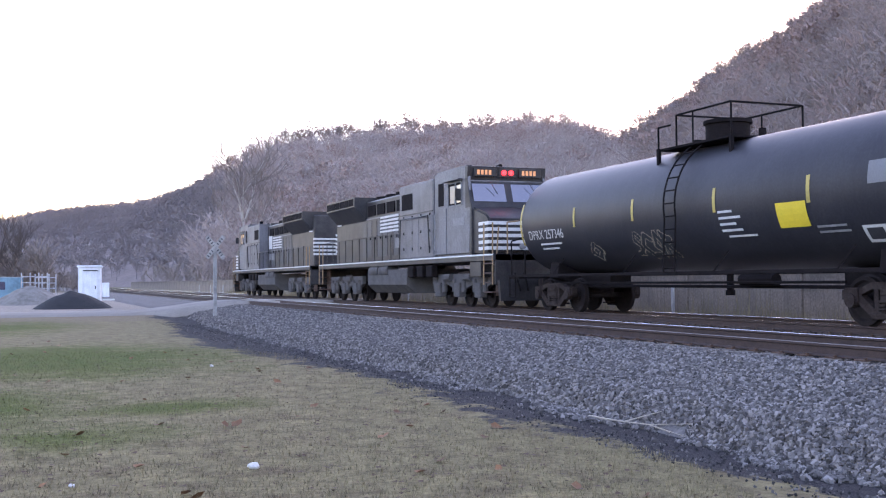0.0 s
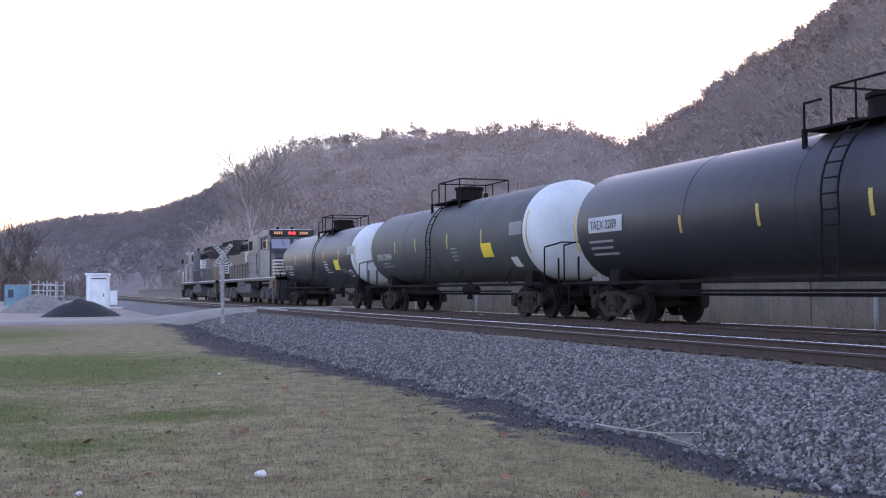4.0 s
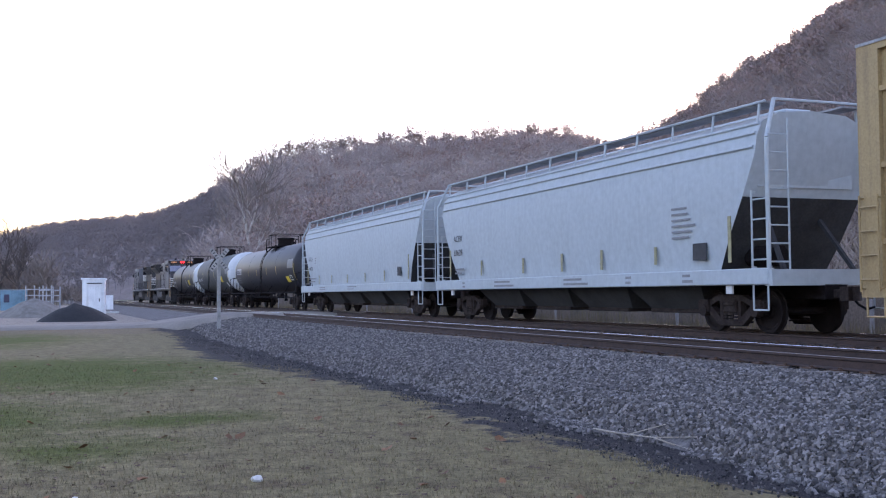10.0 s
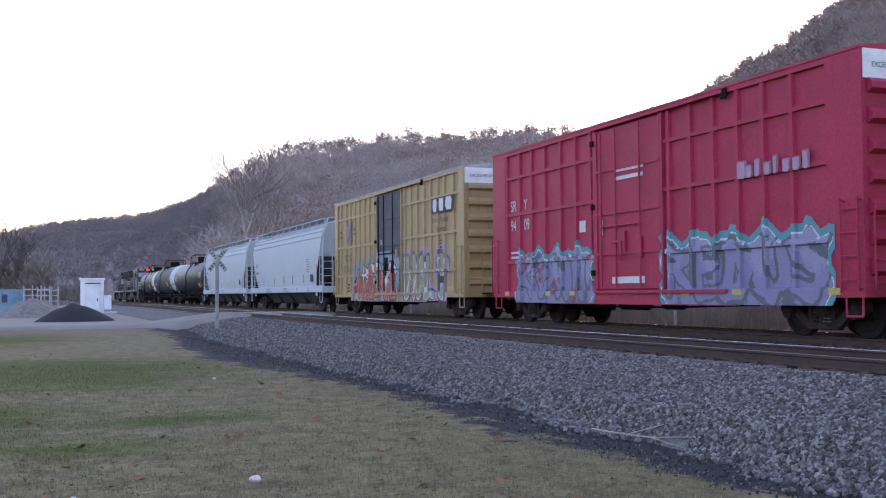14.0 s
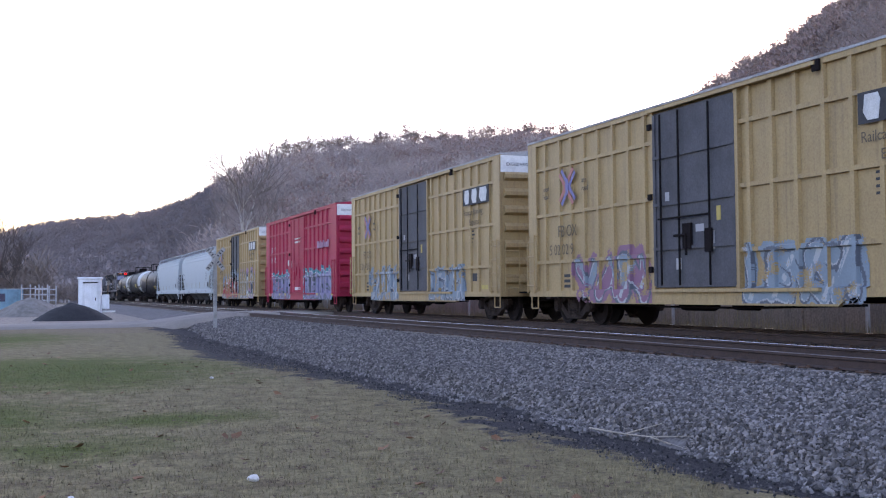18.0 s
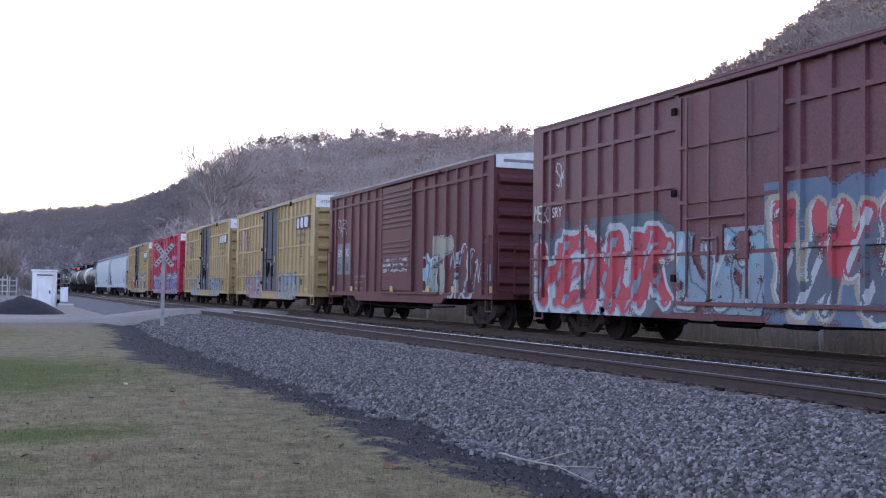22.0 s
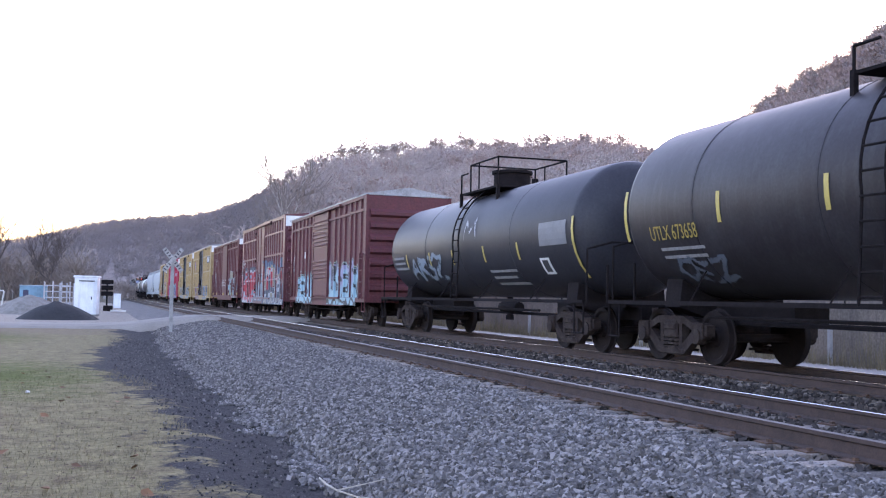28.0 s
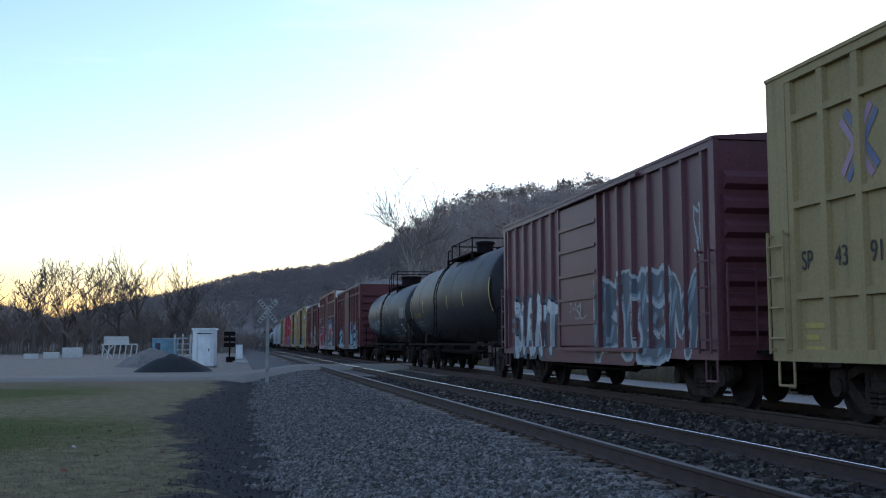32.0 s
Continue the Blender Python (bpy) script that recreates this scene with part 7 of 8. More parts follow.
def build_train():
    out = []

    def add(car, front, rear):
        out.append((car, (front + rear) / 2))
        return car
    add(locomotive(75.4, 52.7, 1, "black diesel locomotive with white stripes, hood end trailing", DULL), 75.4, 52.7)
    add(locomotive(51.6, 29.6, -1, "dusty black diesel locomotive with white striped nose and red lights", LAMP), 51.6, 29.6)

    def strips(ds, z0, z1, off):
        return [(d + off, z0, z1) for d in ds]
    # three tank cars
    f, r, R, zc = 28.9, 12.1, 1.46, 2.52
    c = add(tank_car(f, r, R, zc, BLK, "glossy black tank car with a white end and yellow strips", TWHITE, -0.4, strips((3.58, 6.49, 9.74, 12.64), 2.28, 2.8, 0.5) + [(0.85, 1.9, 3.1), (15.85, 1.9, 3.1)]), f, r)
    h = (f - r) / 2
    tank_text(c, R, zc, "DPRX 257346", 0.36, WHITE, h - 1.3, 2.04, 1.0)
    tank_bars(c, R, zc, h - 1.9, 1.92, 1.6, 2, 0.13, 0.05, WHITE)
    decal(c, R, zc, h - 12.2, h - 13.05, 1.85, 2.33, PLAC, "placard", "yellow placard")
    tank_bars(c, R, zc, h - 10.35, 2.3, 0.75, 4, 0.13, 0.05, WHITE)
    tank_bars(c, R, zc, h - 10.5, 1.78, 1.6, 1, 0.1, 0.04, WHITE)
    tank_bars(c, R, zc, h - 13.2, 1.85, 1.1, 2, 0.1, 0.04, GREYLET)
    decal(c, R, zc, h - 14.65, h - 15.75, 2.5, 2.9, PANEL, "data_panel", "grey data panel")
    decal(c, R, zc, h - 14.3, h - 14.85, 1.5, 1.8, WHITE, "data_frame", "white framed square")
    decal(c, R + 0.004, zc, h - 14.38, h - 14.77, 1.55, 1.75, BLACKLET, "data_fill")
    tankrel = lambda rad, z0: (lambda yy, zz: on_tank(rad, z0, zz))
    graffiti(c, h - 6.7, h - 8.4, 1.35, 2.05, "SCOR", (BLK, BLK, SP["cream"], BLK, BLK), 4, tankrel(R, zc), 0.025, 0.06, 0.0, worn=0.1, cell=0.02, label="pale outlined spray tag")
    graffiti(c, h - 4.5, h - 5.2, 1.35, 1.85, "O", (BLK, BLK, SP["cream"], BLK, BLK), 6, tankrel(R, zc), 0.025, 0.05, 0.0, worn=0.2, cell=0.02, label="pale looped spray tag")
    f, r, R, zc = 11.2, -6.45, 1.5, 2.6
    c = add(tank_car(f, r, R, zc, GRN, "grey-green tank car with white ends and yellow placard", TWHITE, 0.4, strips((2.84, 5.29, 8.64, 11.71), 2.3, 2.8, 1.3) + [(0.85, 1.9, 3.2), (16.4, 1.9, 3.2)], seams=(0.4, 3.6, -3.4)), f, r)
    h = (f - r) / 2
    tank_text(c, R, zc, "DPRX 257891", 0.34, WHITE, h - 1.7, 2.1, 1.0)
    tank_bars(c, R, zc, h - 2.2, 1.98, 1.7, 2, 0.13, 0.05, GREYLET)
    decal(c, R, zc, h - 12.9, h - 13.75, 1.9, 2.35, PLAC, "placard", "yellow placard")
    tank_bars(c, R, zc, h - 10.2, 2.3, 0.75, 4, 0.13, 0.05, GREYLET)
    decal(c, R, zc, h - 15.2, h - 16.1, 2.5, 2.9, PANEL, "data_panel", "grey data panel")
    decal(c, R, zc, h - 14.9, h - 15.4, 1.55, 1.85, WHITE, "data_frame", "white framed square")
    f, r, R, zc = -7.35, -27.15, 1.45, 2.5
    c = add(tank_car(f, r, R, zc, BLK, "black tank car with grey data panel and yellow strips", None, -0.85, [(d - 1.45, a, b) for d, a, b in ((7.2, 2.1, 2.5), (9.95, 2.1, 2.55), (13.05, 2.1, 2.58), (15.8, 2.1, 2.57))] + [(0.8, 1.8, 3.0), (18.9, 1.7, 2.65)], seams=(0.3, 4.0, -4.2)), f, r)
    h = (f - r) / 2
    decal(c, R, zc, h - 1.55, h - 3.25, 2.3, 2.7, SP["ghost"], "data_panel", "pale mark panel")
    tank_text(c, R + 0.006, zc, "TAEX 2289", 0.33, BLACKLET, h - 1.65, 2.38)
    tank_bars(c, R, zc, h - 1.5, 2.1, 1.7, 3, 0.16, 0.06, GREYLET)
    decal(c, R, zc, h - 16.6, h - 17.4, 1.62, 1.95, PLAC, "placard", "yellow placard")
    decal(c, R, zc, h - 17.65, h - 18.2, 1.7, 2.0, WHITE, "data_frame", "white framed square")
    decal(c, R + 0.004, zc, h - 17.75, h - 18.1, 1.75, 1.95, BLACKLET, "data_fill")
    decal(c, R, zc, h - 17.4, h - 18.75, 2.4, 2.9, PANEL, "data_panel", "grey data panel")
    # two covered hoppers
    f, r = -28.6, -47.6
    c = add(hopper_car(f, r, HOP, "pale blue-grey covered hopper car with yellow strips", [(1.3, 1.42, 2.3), (3.6, 1.4, 1.85), (6.0, 1.42, 1.8), (8.7, 1.42, 1.8), (11.5, 1.42, 1.8), (14.2, 1.42, 1.85), (17.2, 1.45, 2.4)], HOPDARK), f, r)
    h = (f - r) / 2
    writing("UTCX", 0.3, BLACKLET, c, -1.515, h - 1.5, 2.6)
    writing("49031", 0.3, BLACKLET, c, -1.508, h - 1.6, 2.1)
    bars(c, -1.5, h - 1.6, 1.72, 1.9, 2, 0.15, 0.06, GREYLET)
    bars(c, -1.508, h - 2.75, 2.75, 0.28, 3, 0.12, 0.05, GREYLET)
    bars(c, -1.585, h - 4.0, 1.24, 1.2, 2, 0.1, 0.04, GREYLET)
    bars(c, -1.585, h - 9.0, 1.24, 1.5, 2, 0.1, 0.04, GREYLET)
    part("data_square", new_box(-1.508, -1.495, h - 16.3, h - 15.9, 1.6, 1.95), BLACKLET, c, "black stencil square")
    f, r = -48.9, -67.3
    c = add(hopper_car(f, r, HOP, "light grey covered hopper car with yellow strips and stencils", [(1.3, 1.45, 2.35), (4.0, 1.45, 1.93), (7.1, 1.45, 1.9), (9.54, 1.45, 1.94), (11.7, 1.45, 1.95), (14.2, 1.5, 1.91), (17.0, 1.47, 2.43)], HOPDARK), f, r)
    h = (f - r) / 2
    writing("ACFX", 0.3, BLACKLET, c, -1.513, h - 1.65, 2.62)
    writing("69639", 0.3, BLACKLET, c, -1.505, h - 1.65, 2.15)
    bars(c, -1.5, h - 1.75, 1.72, 0.8, 2, 0.13, 0.06, GREYLET)
    bars(c, -1.51, h - 14.9, 2.75, 0.95, 6, 0.13, 0.05, GREYLET)
    part("data_square", new_box(-1.508, -1.495, h - 16.2, h - 15.7, 1.55, 1.92), BLACKLET, c, "black stencil square")
    for d, w in ((2.6, 0.3), (5.2, 1.6), (9.8, 1.6), (13.0, 0.3), (15.4, 0.4)):
        bars(c, -1.585, h - d, 1.25, w, 2, 0.12, 0.06, GREYLET)

    yposts = ((1.0, 1.85, 2.5, 3.2, 3.92, 4.66, 5.38, 6.1), (6.5, 9.6), (9.95, 10.65, 11.35, 12.1, 12.8, 13.5, 14.15, 15.0))

    def yellow_marks(c, h, number, faded=False):
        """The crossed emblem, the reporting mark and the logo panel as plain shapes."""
        blue, redp = SP["blue"] if faded else spray("emblem_blue", (0.15, 0.14, 0.3)), spray("emblem_red", (0.4, 0.14, 0.13))
        for s, a in ((1, 40), (-1, -40)):
            for k, m in ((-1, redp), (1, blue)):
                b = new_box(-0.004, 0.0, -0.56, 0.56, -0.055, 0.055)
                o = part("emblem_arm", b, m, c, "crossed arrow emblem arm")
                o.matrix_basis = pose(-1.585 - 0.002 * (s > 0), h - 2.36, 3.68) @ pose(0, 0, 0, a + 8 * s, 0, 0) @ pose(0, 0, 0.075 * k * s)
        part("emblem_oval", lathe(bmesh.new(), [(-0.006, 0.0), (-0.006, 0.1), (0.0, 0.1)], 16, 0), blue, c, "dark blue emblem centre").matrix_basis = pose(-1.59, h - 2.36, 3.68) @ Matrix.Diagonal((1, 0.9, 2.3, 1))
        writing("next", 0.2, BLACKLET, c, -1.59, h - 0.98, 3.66, squeeze=0.9)
        writing("load", 0.2, BLACKLET, c, -1.59, h - 0.98, 3.44, squeeze=0.9)
        writing("any", 0.2, BLACKLET, c, -1.59, h - 3.15, 3.72, squeeze=0.9)
        writing("road", 0.2, BLACKLET, c, -1.59, h - 3.15, 3.5, squeeze=0.9)
        writing("FB OX", 0.44, FADEDLET, c, -1.59, h - 1.8, 2.36, squeeze=0.85)
        writing(number, 0.4, FADEDLET, c, -1.59, h - 1.3, 1.88, squeeze=0.9)
        panel = part("logo_panel", new_box(-1.592, -1.582, h - 15.1, h - 13.0, 3.72, 4.27), BLACKLET, c, "black logo panel")
        for m, w in ((13.33, 0.2), (13.95, 0.22), (14.66, 0.3)):
            q = bmesh.new()
            prism(q, [(h - m + w, 3.92), (h - m + w * 0.5, 3.77), (h - m - w * 0.75, 3.77), (h - m - w, 4.1), (h - m - w * 0.7, 4.22), (h - m + w * 0.8, 4.22)], 0, -1.6, -1.592)
            part("logo_shape", q, WHITE, panel, "white logo shape")
        writing("Railcar Pooling", 0.27, FADEDLET, c, -1.588, h - 13.05, 3.4, squeeze=0.95)
        writing("Experts", 0.27, FADEDLET, c, -1.588, h - 13.5, 3.07, squeeze=0.95)
        part("sticker", new_box(-1.51, -1.498, h - 13.95, h - 13.55, 1.25, 1.5), BLACKLET, c, "dark data sticker")
        part("sticker", new_box(-1.51, -1.498, h - 14.9, h - 14.3, 0.98, 1.12), REFLECT, c, "yellow reflective patch")
        for yd, zd, a, b in ((7.0, 2.9, 0.16, 0.2), (8.15, 2.15, 0.3, 0.16), (8.6, 1.75, 0.22, 0.4), (7.4, 1.35, 0.2, 0.25), (8.9, 2.35, 0.14, 0.3)):
            part("sticker", new_box(-1.582, -1.572, h - yd - a, h - yd, zd, zd + b), SP["silver"] if a > 0.15 else REFLECT, c, "pale paper notice on the door")
        bars(c, -1.51, h - 13.3, 2.9, 0.5, 4, 0.12, 0.05, BLACKLET)
        bars(c, -1.51, h - 2.0, 1.35, 0.5, 3, 0.14, 0.08, BLACKLET)
    f, r = -69.7, -85.7
    c, rel = boxcar(f, r, 5.18, YEL, *yposts, (4.3, 3.0, 1.7), "yellow excess-height boxcar with grey door and red-blue graffiti", GREYDOOR, "plug", white_end=True)
    add(c, f, r)
    h = (f - r) / 2
    yellow_marks(c, h, "5 02 75 5")
    graffiti(c, h - 2.7, h - 9.6, 0.6, 2.6, "AGENI", (SP["red"], SP["white"], SP["black"], SP["mist"], SP["orange"]), 7, rel, 0.06, 0.19, 0.32, worn=0.1, label="red and white block letter graffiti on a pale blue cloud")
    graffiti(c, h - 9.75, h - 14.6, 0.62, 2.65, "HOLT", (SP["cream"], SP["cream"], SP["slate"], SP["pink"], SP["white"]), 9, rel, 0.11, 0.2, 0.16, worn=0.06, label="tan letters edged in white on dark and pink spray")
    f, r = -88.1, -103.75
    c, rel = boxcar(f, r, 5.18, RED, (0.96, 1.84, 2.64, 3.47, 4.41, 5.27, 6.08), (6.35, 9.4), (9.65, 10.48, 11.32, 12.14, 12.95, 13.8), (4.3, 3.2, 1.79), "bright red boxcar with lilac and teal graffiti", None, "plug", 0.9, white_end=True, roof=RED)
    add(c, f, r)
    h = (f - r) / 2 + 0.8      # the marks are laid out from 0.8 m ahead of the car's end
    writing("SR", 0.46, WHITE, c, -1.515, h - 1.95, 3.3, squeeze=0.8)
    writing("Y", 0.46, WHITE, c, -1.515, h - 2.85, 3.3, squeeze=0.8)
    writing("94", 0.46, WHITE, c, -1.515, h - 1.95, 2.72, squeeze=0.8)
    writing("09", 0.46, WHITE, c, -1.515, h - 2.85, 2.72, squeeze=0.8)
    bars(c, -1.6, h - 8.2, 3.9, 1.6, 2, 0.2, 0.09, WHITE)
    bars(c, -1.6, h - 8.0, 1.25, 1.9, 1, 0.2, 0.16, WHITE)
    bars(c, -1.6, h - 7.5, 2.7, 0.12, 1, 0.2, 0.4, WHITE)
    bars(c, -1.512, h - 6.2, 2.75, 0.35, 1, 0.2, 0.3, WHITE)
    for k, w in enumerate((0.26, 0.18, 0.14, 0.18, 0.1, 0.18, 0.18, 0.14)):
        d = 13.0 + 0.28 * k
        part("brand_bar", new_box(-1.592, -1.582, h - d - w, h - d, 3.14, 3.5 if k in (0, 2, 4, 7) else 3.4, 0.03), SP["pink"], c, "pale brand shape")
    bars(c, -1.512, h - 1.95, 2.1, 0.6, 2, 0.14, 0.06, WHITE)
    graffiti(c, h - 2.3, h - 7.1, 0.6, 2.3, "KOWI", (SP["violet"], SP["lilac"], SP["slate"], SP["teal"], SP["white"]), 12, rel, 0.035, 0.16, 0.14, worn=0.05, solid=True, label="lilac graffiti block edged in teal")
    graffiti(c, h - 10.1, h - 15.75, 0.6, 2.35, "REDUS", (SP["violet"], SP["lilac"], SP["slate"], SP["teal"], SP["white"]), 15, rel, 0.04, 0.18, 0.16, worn=0.0, solid=True, label="lilac graffiti block edged in teal")
    for d in (1.7, 4.4, 5.8, 11.0, 12.8, 15.6):
        part("reflector", new_box(-1.6, -1.59, h - d - 0.25, h - d + 0.05, 0.8, 0.92), REFLECT, c, "yellow reflective patch")
    for k, (f, r, num, seed) in enumerate(((-106.3, -122.2, "5 01 42 8", 18), (-124.2, -140.2, "5 02 02 9", 21))):
        c, rel = boxcar(f, r, 5.18, YEL, *yposts, (4.3, 3.0, 1.7), "yellow excess-height boxcar with grey door and pale blue graffiti" if not k else "yellow excess-height boxcar with grey door and plum graffiti", GREYDOOR, "plug", white_end=True)
        add(c, f, r)
        h = (f - r) / 2
        yellow_marks(c, h, num)
        graffiti(c, h - 2.5, h - 6.4, 0.6, 2.0, "VAN", (SP["plum"] if k else SP["mist"], SP["mist"], SP["slate"], SP["plum"] if k else SP["mist"], SP["ghost"]), seed, rel, 0.06, 0.2, 0.14, worn=0.25, label="plum and pale grey graffiti" if k else "pale blue graffiti")
        graffiti(c, h - 9.7, h - 13.1, 0.62, 1.85, "LENSA", (SP["mist"], SP["mist"], SP["slate"], SP["mist"], SP["ghost"]), seed + 1, rel, 0.05, 0.13, 0.08, worn=0.15, label="pale blue graffiti letters")
    # three brown boxcars
    f, r = -142.4, -157.8
    c, rel = boxcar(f, r, 4.85, OXIDE, (0.8, 1.82, 2.8, 3.74, 4.65, 5.56), (6.33, 9.26), (10.27, 11.13, 12.03, 12.85, 13.7, 14.6), (4.28,), "oxide brown boxcar with a ribbed door and chalk tags", None, "ribbed", 0.35, low=0.85, mid=0.68, white_end="plain")
    add(c, f, r)
    h = (f - r) / 2
    graffiti(c, h - 13.9, h - 14.7, 1.25, 2.0, "SNK", (SP["ghost"],) * 5, 38, rel, 0.0, 0.02, 0.0, worn=0.2, label="thin white tag near the end")
    part("sticker", new_box(-1.592, -1.582, h - 15.3, h - 15.1, 1.35, 1.8), SP["mist"], c, "pale blue notice")
    for d in (0.55, 2.9, 7.4, 10.6, 12.6, 15.15):
        part("reflector", new_box(-1.63 if 6.4 < d < 9.2 else -1.592, -1.582, h - d - 0.25, h - d, 1.02, 1.2), REFLECT, c, "dirty yellow reflective patch")
    part("patch", new_box(-1.506, -1.49, h - 1.74, h - 0.92, 1.65, 2.85), spray("blue_grey_patch", (0.13, 0.145, 0.165)), c, "blue-grey repainted patch")
    part("patch", new_box(-1.506, -1.49, h - 2.7, h - 1.92, 1.65, 2.85), spray("blue_grey_patch", (0.13, 0.145, 0.165)), c, "blue-grey repainted patch")
    writing("GM", 0.42, WHITE, c, -1.512, h - 1.0, 2.35, squeeze=0.8)
    writing("RC", 0.42, WHITE, c, -1.512, h - 2.0, 2.35, squeeze=0.8)
    writing("73", 0.42, BLACKLET, c, -1.512, h - 1.05, 1.8, squeeze=0.8)
    writing("08", 0.42, BLACKLET, c, -1.512, h - 2.05, 1.8, squeeze=0.8)
    graffiti(c, h - 0.85, h - 2.1, 3.1, 3.85, "FWR", (SP["ghost"],) * 5, 36, rel, 0.0, 0.018, 0.0, worn=0.2, cell=0.02, label="thin white chalk tag")
    graffiti(c, h - 0.5, h - 0.9, 3.0, 3.9, "T", (SP["ghost"],) * 5, 37, rel, 0.0, 0.018, 0.0, worn=0.2, cell=0.02, label="thin white chalk tag")
    graffiti(c, h - 10.3, h - 11.4, 0.95, 2.3, "I", (SP["sage"], SP["aqua"], SP["slate"], SP["ghost"], SP["ghost"]), 31, rel, 0.03, 0.2, 0.05, worn=0.08, solid=True, label="grey-green painted block")
    graffiti(c, h - 10.9, h - 12.7, 0.95, 2.75, "T", (SP["cream"], SP["cream"], SP["slate"], SP["ghost"], SP["sage"]), 32, rel, 0.04, 0.27, 0.03, worn=0.08, label="large cream letter")
    graffiti(c, h - 12.3, h - 14.1, 0.85, 2.45, "HU", (OXIDE, OXIDE, SP["ghost"], OXIDE, SP["mist"]), 34, rel, 0.04, 0.16, 0.0, worn=0.15, label="pale outlined letters")
    for kk, zz in enumerate((2.02, 1.84, 1.66)):
        graffiti(c, h - 6.6, h - 9.0, zz, zz + 0.17, "NESTARUO"[kk:kk + 6], (SP["ghost"],) * 5, 33 + kk, rel, 0.0, 0.02, 0.0, worn=0.15, cell=0.02, label="white writing scrawled on the door")
    bars(c, -1.508, h - 3.2, 1.6, 1.4, 3, 0.22, 0.07, spray("dim_stencil", (0.17, 0.11, 0.11)))
    f, r = -160.1, -175.9
    c, rel = boxcar(f, r, 5.18, MAROON, (0.85, 1.57, 2.32, 3.02, 3.67, 4.5, 5.22), (6.1, 9.1), (9.5, 10.22, 10.93, 11.66, 12.33, 13.1, 13.9, 14.8), (4.35, 3.2, 1.9), "maroon excess-height boxcar with large red and white graffiti", None, "plug", white_end=True, roof=MAROON)
    add(c, f, r)
    h = (f - r) / 2
    writing("SRY", 0.34, WHITE, c, -1.585, h - 1.0, 2.86, squeeze=0.85)
    graffiti(c, h - 1.0, h - 1.55, 3.5, 4.25, "SK", (SP["ghost"],) * 5, 48, rel, 0.0, 0.02, 0.0, worn=0.15, label="thin white tag")
    graffiti(c, h - 0.05, h - 0.8, 2.75, 3.2, "MEC", (SP["ghost"],) * 5, 49, rel, 0.0, 0.02, 0.0, worn=0.15, label="thin white tag on the corner post")
    graffiti(c, h - 0.1, h - 6.2, 0.58, 2.75, "HENUR", (SP["red"], SP["red"], SP["ghost"], SP["slate"], SP["mist"]), 41, rel, 0.1, 0.2, 0.22, worn=0.1, label="red letters outlined in white")
    graffiti(c, h - 8.7, h - 15.7, 0.58, 3.0, "UMMANA", (SP["slate"], SP["red"], SP["cream"], SP["blue"], SP["ghost"]), 43, rel, 0.075, 0.2, 0.34, worn=0.02, label="letters red above and slate below, edged in cream on a blue cloud")
    graffiti(c, h - 6.0, h - 9.1, 0.7, 2.3, "LIT", (SP["mist"], SP["sky"], SP["slate"], SP["mist"], SP["ghost"]), 46, rel, 0.04, 0.22, 0.14, worn=0.25, label="pale blue paint on the door")
    f, r = -177.8, -192.7
    c, rel = boxcar(f, r, 4.75, OXIDE, (1.06, 2.04, 2.95, 3.8, 4.6), (5.5, 8.5), (9.73, 10.6, 11.48, 12.44, 13.17, 14.03), (4.15,), "brown boxcar with a ribbed door and sky-blue graffiti", None, "ribbed", 0.35, low=0.85, mid=0.68, gable=0.22)
    add(c, f, r)
    h = (f - r) / 2
    graffiti(c, h - 1.6, h - 5.6, 0.72, 2.2, "JESU", (SP["aqua"], SP["aqua"], SP["black"], SP["sage"], SP["black"]), 50, rel, 0.045, 0.19, 0.05, worn=0.0, solid=True, label="sky-blue block letters outlined in black")
    graffiti(c, h - 8.5, h - 13.6, 0.72, 2.55, "USEK", (SP["aqua"], SP["lilac"], SP["black"], SP["sage"], SP["black"]), 53, rel, 0.05, 0.23, 0.06, worn=0.0, solid=True, label="blue and lilac block letters edged in pale green")
    part("chalk_tag", pipe(bmesh.new(), [(-1.503, h - 0.5 - 0.16 * (1 - math.cos(k * 0.5)), 2.62 + 0.42 * math.sin(k * 0.5 - 0.6)) for k in range(13)] + [(-1.503, h - 0.95, 2.3)], 0.012, 4), SP["white"], c, "white looped chalk tag")
    writing("MS", 0.3, GREYLET, c, -1.51, h - 0.6, 1.95, squeeze=0.8)
    writing("162", 0.3, GREYLET, c, -1.51, h - 0.6, 1.55, squeeze=0.8)
    for k, z in enumerate((2.0, 1.6, 1.2)):
        bars(c, -1.508, h - 2.15, z + 0.2, 0.5, 2, 0.14, 0.07, GREYLET)
    part("notice", new_box(-1.51, -1.5, h - 3.45, h - 3.15, 2.75, 3.05), WHITE, c, "white paper notice")
    # two tank cars
    f, r, R, zc = -194.75, -210.25, 1.43, 2.53
    c = add(tank_car(f, r, R, zc, BLK, "worn black tank car with pale tags and yellow strips", None, 0.0, [(d + 0.45, 1.95, 2.35) for d in (2.13, 4.46, 6.5, 8.92, 11.15)] + [(14.6, 1.5, 2.75)], seams=(0.2, 3.2, -3.4), truck_in=1.7), f, r)
    h = (f - r) / 2
    decal(c, R, zc, h - 12.9, h - 14.3, 2.2, 2.7, PANEL, "data_panel", "grey data panel")
    decal(c, R, zc, h - 12.7, h - 13.2, 1.6, 1.95, WHITE, "data_frame", "white framed square")
    decal(c, R + 0.004, zc, h - 12.8, h - 13.1, 1.65, 1.9, BLACKLET, "data_fill")
    tank_bars(c, R, zc, h - 1.2, 2.3, 1.4, 3, 0.16, 0.07, GREYLET)
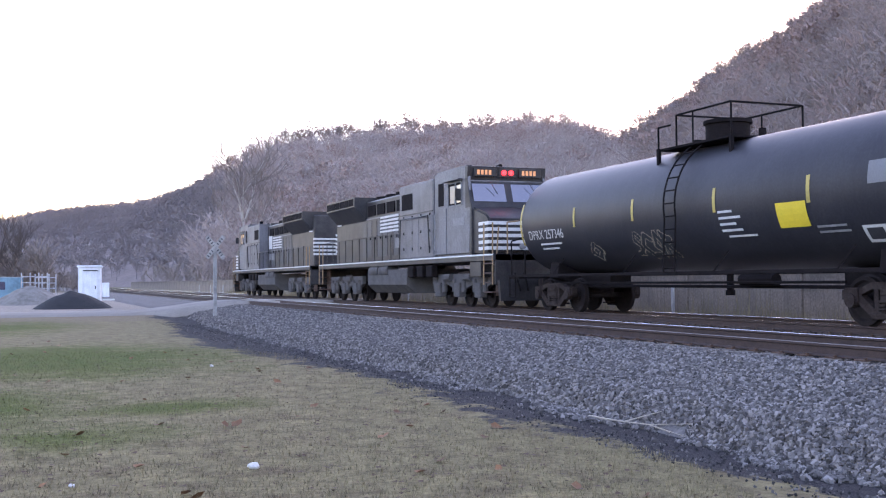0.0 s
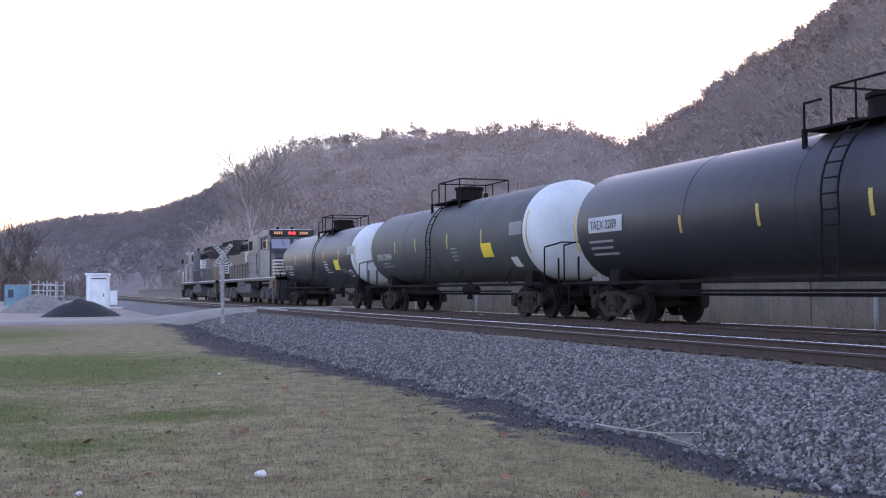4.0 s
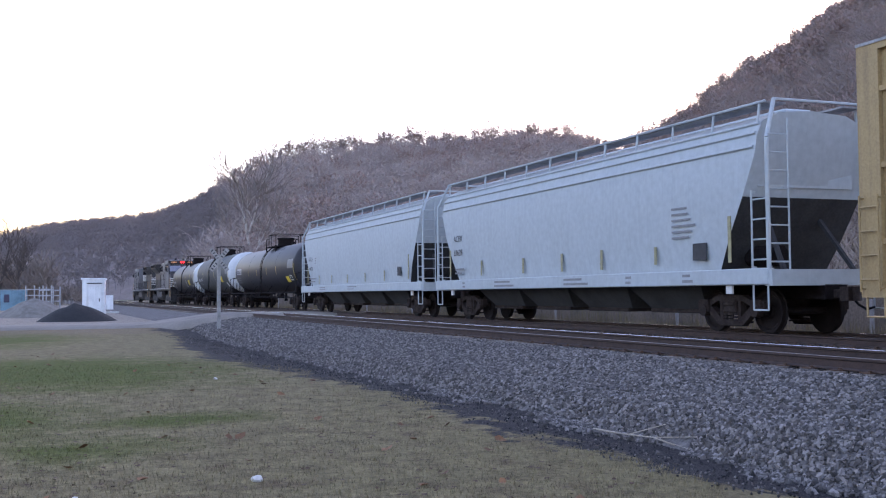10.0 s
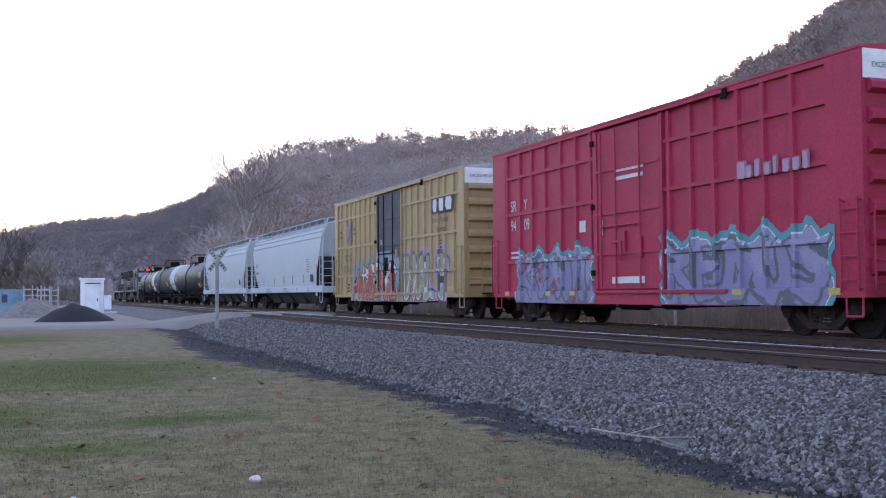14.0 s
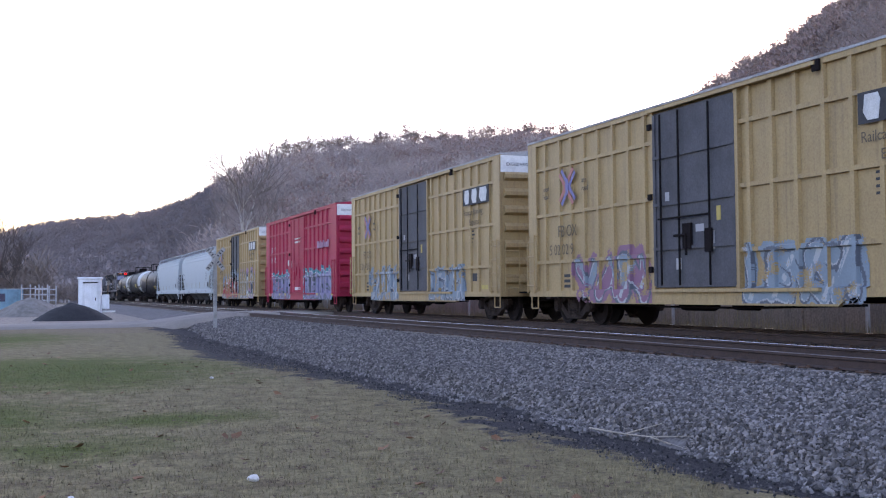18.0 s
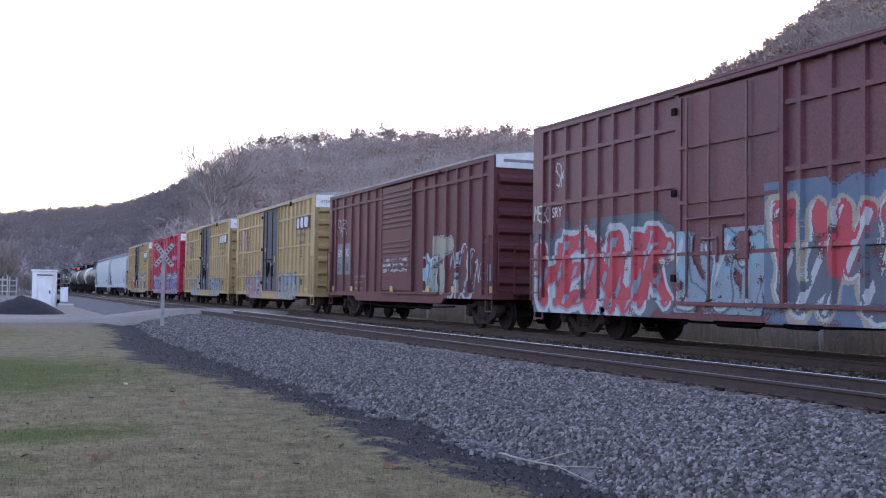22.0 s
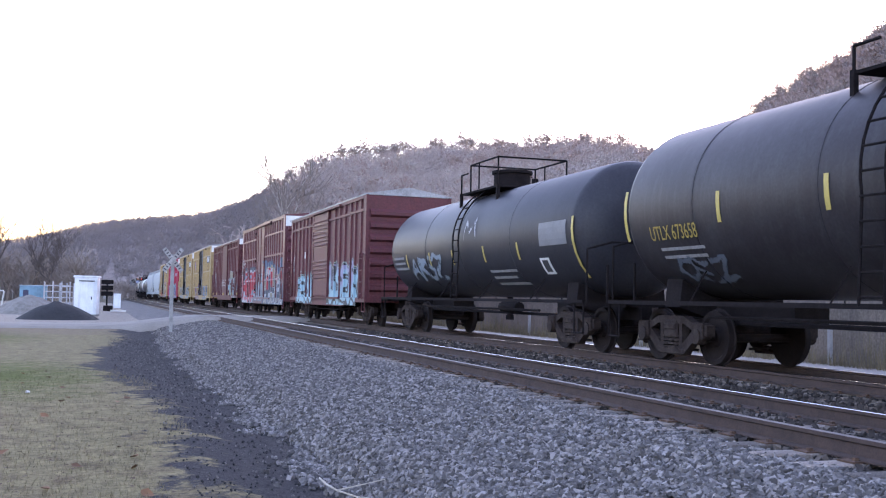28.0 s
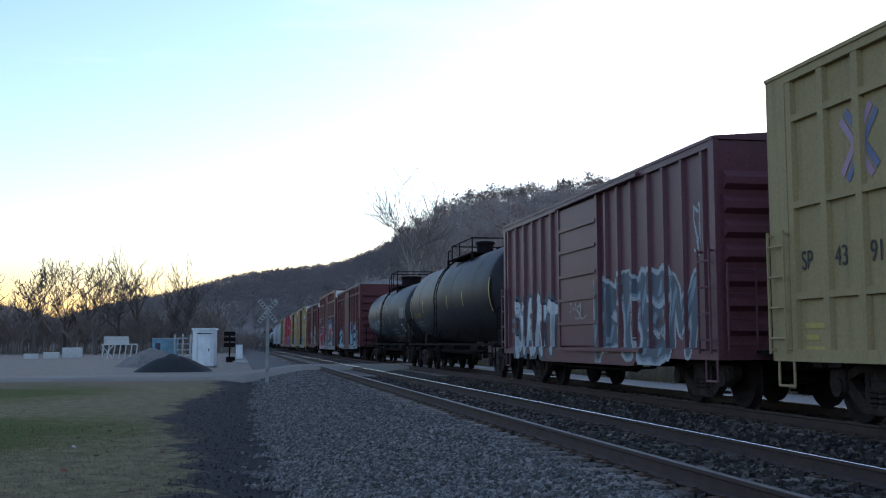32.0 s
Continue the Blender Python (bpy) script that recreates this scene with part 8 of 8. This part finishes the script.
    graffiti(c, h - 2.9, h - 6.0, 1.55, 2.35, "ARSZ", (SP["mist"],) * 5, 61, tankrel(R, zc), 0.0, 0.06, 0.0, worn=0.2, label="pale blue scrawled tag")
    graffiti(c, h - 8.0, h - 8.9, 2.35, 3.3, "M", (SP["silver"],) * 5, 63, tankrel(R, zc), 0.0, 0.03, 0.0, worn=0.15, cell=0.02, label="thin white tag beside the ladder")
    tank_bars(c, R, zc, h - 9.4, 1.75, 2.2, 3, 0.15, 0.06, GREYLET)
    f, r, R, zc = -211.05, -227.05, 1.55, 2.65
    c = add(tank_car(f, r, R, zc, BLK2, "large sooty black tank car with yellow lettering", None, -0.2, [(d + 0.55, 2.27, 2.75) for d in (3.21, 5.75, 8.15, 10.83)] + [(0.8, 2.1, 3.0), (15.2, 2.0, 3.0)], seams=(1.9, 5.0, -1.5, -5), rail_h=0.46, dome_r=0.3, rail_w=4.2, ladder_at=0.65, truck_in=1.6), f, r)
    h = (f - r) / 2
    tank_text(c, R, zc, "UTLX 673658", 0.34, YELLOWLET, h - 1.6, 2.08, 0.75)
    tank_bars(c, R, zc, h - 1.8, 1.95, 1.4, 2, 0.13, 0.05, GREYLET)
    graffiti(c, h - 2.0, h - 3.6, 1.35, 1.8, "CEZ", (SP["slate"],) * 5, 66, tankrel(R, zc), 0.0, 0.035, 0.0, worn=0.2, label="small pale tag")
    # two boxcars at the tail
    f, r = -228.2, -241.5
    c, rel = boxcar(f, r, 4.31, PLUM, (0.4, 1.21, 2.02, 2.84, 3.62, 4.45), (5.15, 7.8), (8.23, 8.92, 9.65, 10.46, 11.2, 12.0, 12.8), (), "faded maroon boxcar with silver outlined graffiti", None, "plain", 0.2, low=0.78, mid=0.62, gable=0.1, roof=PLUM, post_w=0.09)
    add(c, f, r)
    h = (f - r) / 2
    graffiti(c, h - 0.9, h - 5.0, 0.65, 2.3, "JART", (SP["ghost"], SP["white"], SP["black"], SP["slate"], SP["silver"]), 71, rel, 0.05, 0.17, 0.1, worn=0.06, label="white letters with black outlines")
    graffiti(c, h - 7.6, h - 12.5, 0.65, 2.45, "BTEM", (SP["slate"], SP["slate"], SP["ghost"], PLUM, SP["mist"]), 74, rel, 0.07, 0.18, 0.0, worn=0.06, label="slate letters outlined in white")
    graffiti(c, h - 6.0, h - 7.2, 1.55, 1.95, "MSL", (SP["silver"],) * 5, 75, rel, 0.0, 0.013, 0.0, worn=0.3, cell=0.02, label="thin white tag on the door")
    graffiti(c, h - 12.35, h - 12.75, 2.35, 3.4, "SW", (SP["ghost"],) * 5, 77, rel, 0.0, 0.03, 0.0, label="thin white tag")
    bars(c, -1.508, h - 0.6, 1.7, 1.2, 2, 0.25, 0.12, GREYLET)
    f, r = -243.2, -259.2
    c, rel = boxcar(f, r, 4.75, TANP, (0.56, 1.36, 2.14, 2.9, 3.7, 4.5, 5.3), (6.2, 9.3), (9.8, 10.6, 11.4, 12.2, 13.0, 13.8, 14.6), (4.04, 2.87, 1.66), "faded tan boxcar with a worn crossed emblem", GREYDOOR, "plug", 0.5, low=0.8, mid=0.62, roof=TANP, post_w=0.14)
    add(c, f, r)
    h = (f - r) / 2
    for s, a in ((1, 42), (-1, -42)):
        for k, m in ((-1, SP["pink"]), (1, spray("faded_emblem_blue", (0.13, 0.14, 0.24)))):
            o = part("emblem_arm", new_box(-0.004, 0.0, -0.5, 0.5, -0.05, 0.05), m, c, "faded crossed emblem arm")
            o.matrix_basis = pose(-1.505 - 0.002 * (s > 0), h - 2.1, 3.45) @ pose(0, 0, 0, a + 8 * s, 0, 0) @ pose(0, 0, 0.07 * k * s)
    writing("SP", 0.36, BLACKLET, c, -1.515, h - 0.7, 2.0, squeeze=0.8)
    writing("43", 0.36, BLACKLET, c, -1.515, h - 1.5, 2.0, squeeze=0.8)
    writing("91", 0.36, BLACKLET, c, -1.515, h - 2.25, 2.0, squeeze=0.8)
    bars(c, -1.51, h - 0.75, 1.3, 0.5, 3, 0.15, 0.07, REFLECT)
    return out


build_road()
build_wall()
build_crossbuck()
build_yard()
build_trees()
build_litter()
TRAIN = build_train()
build_ground()
build_hills()
build_woods()
build_lawn()
build_ballast()
build_tracks()


def motions():
    for car, y0 in TRAIN:
        walk(car, [(t, pose(TRACK_X, y0 + train_at(t), 0)) for t in range(0, 33)])
    turns = [(k * 0.08, -math.degrees((train_at(min(32.0, k * 0.08))) / 0.455)) for k in range(401)]
    for w in WHEELS:
        x, y, z = w.location
        walk(w, [(min(32.0, t), pose(x, y, z, a)) for t, a in turns])


motions()
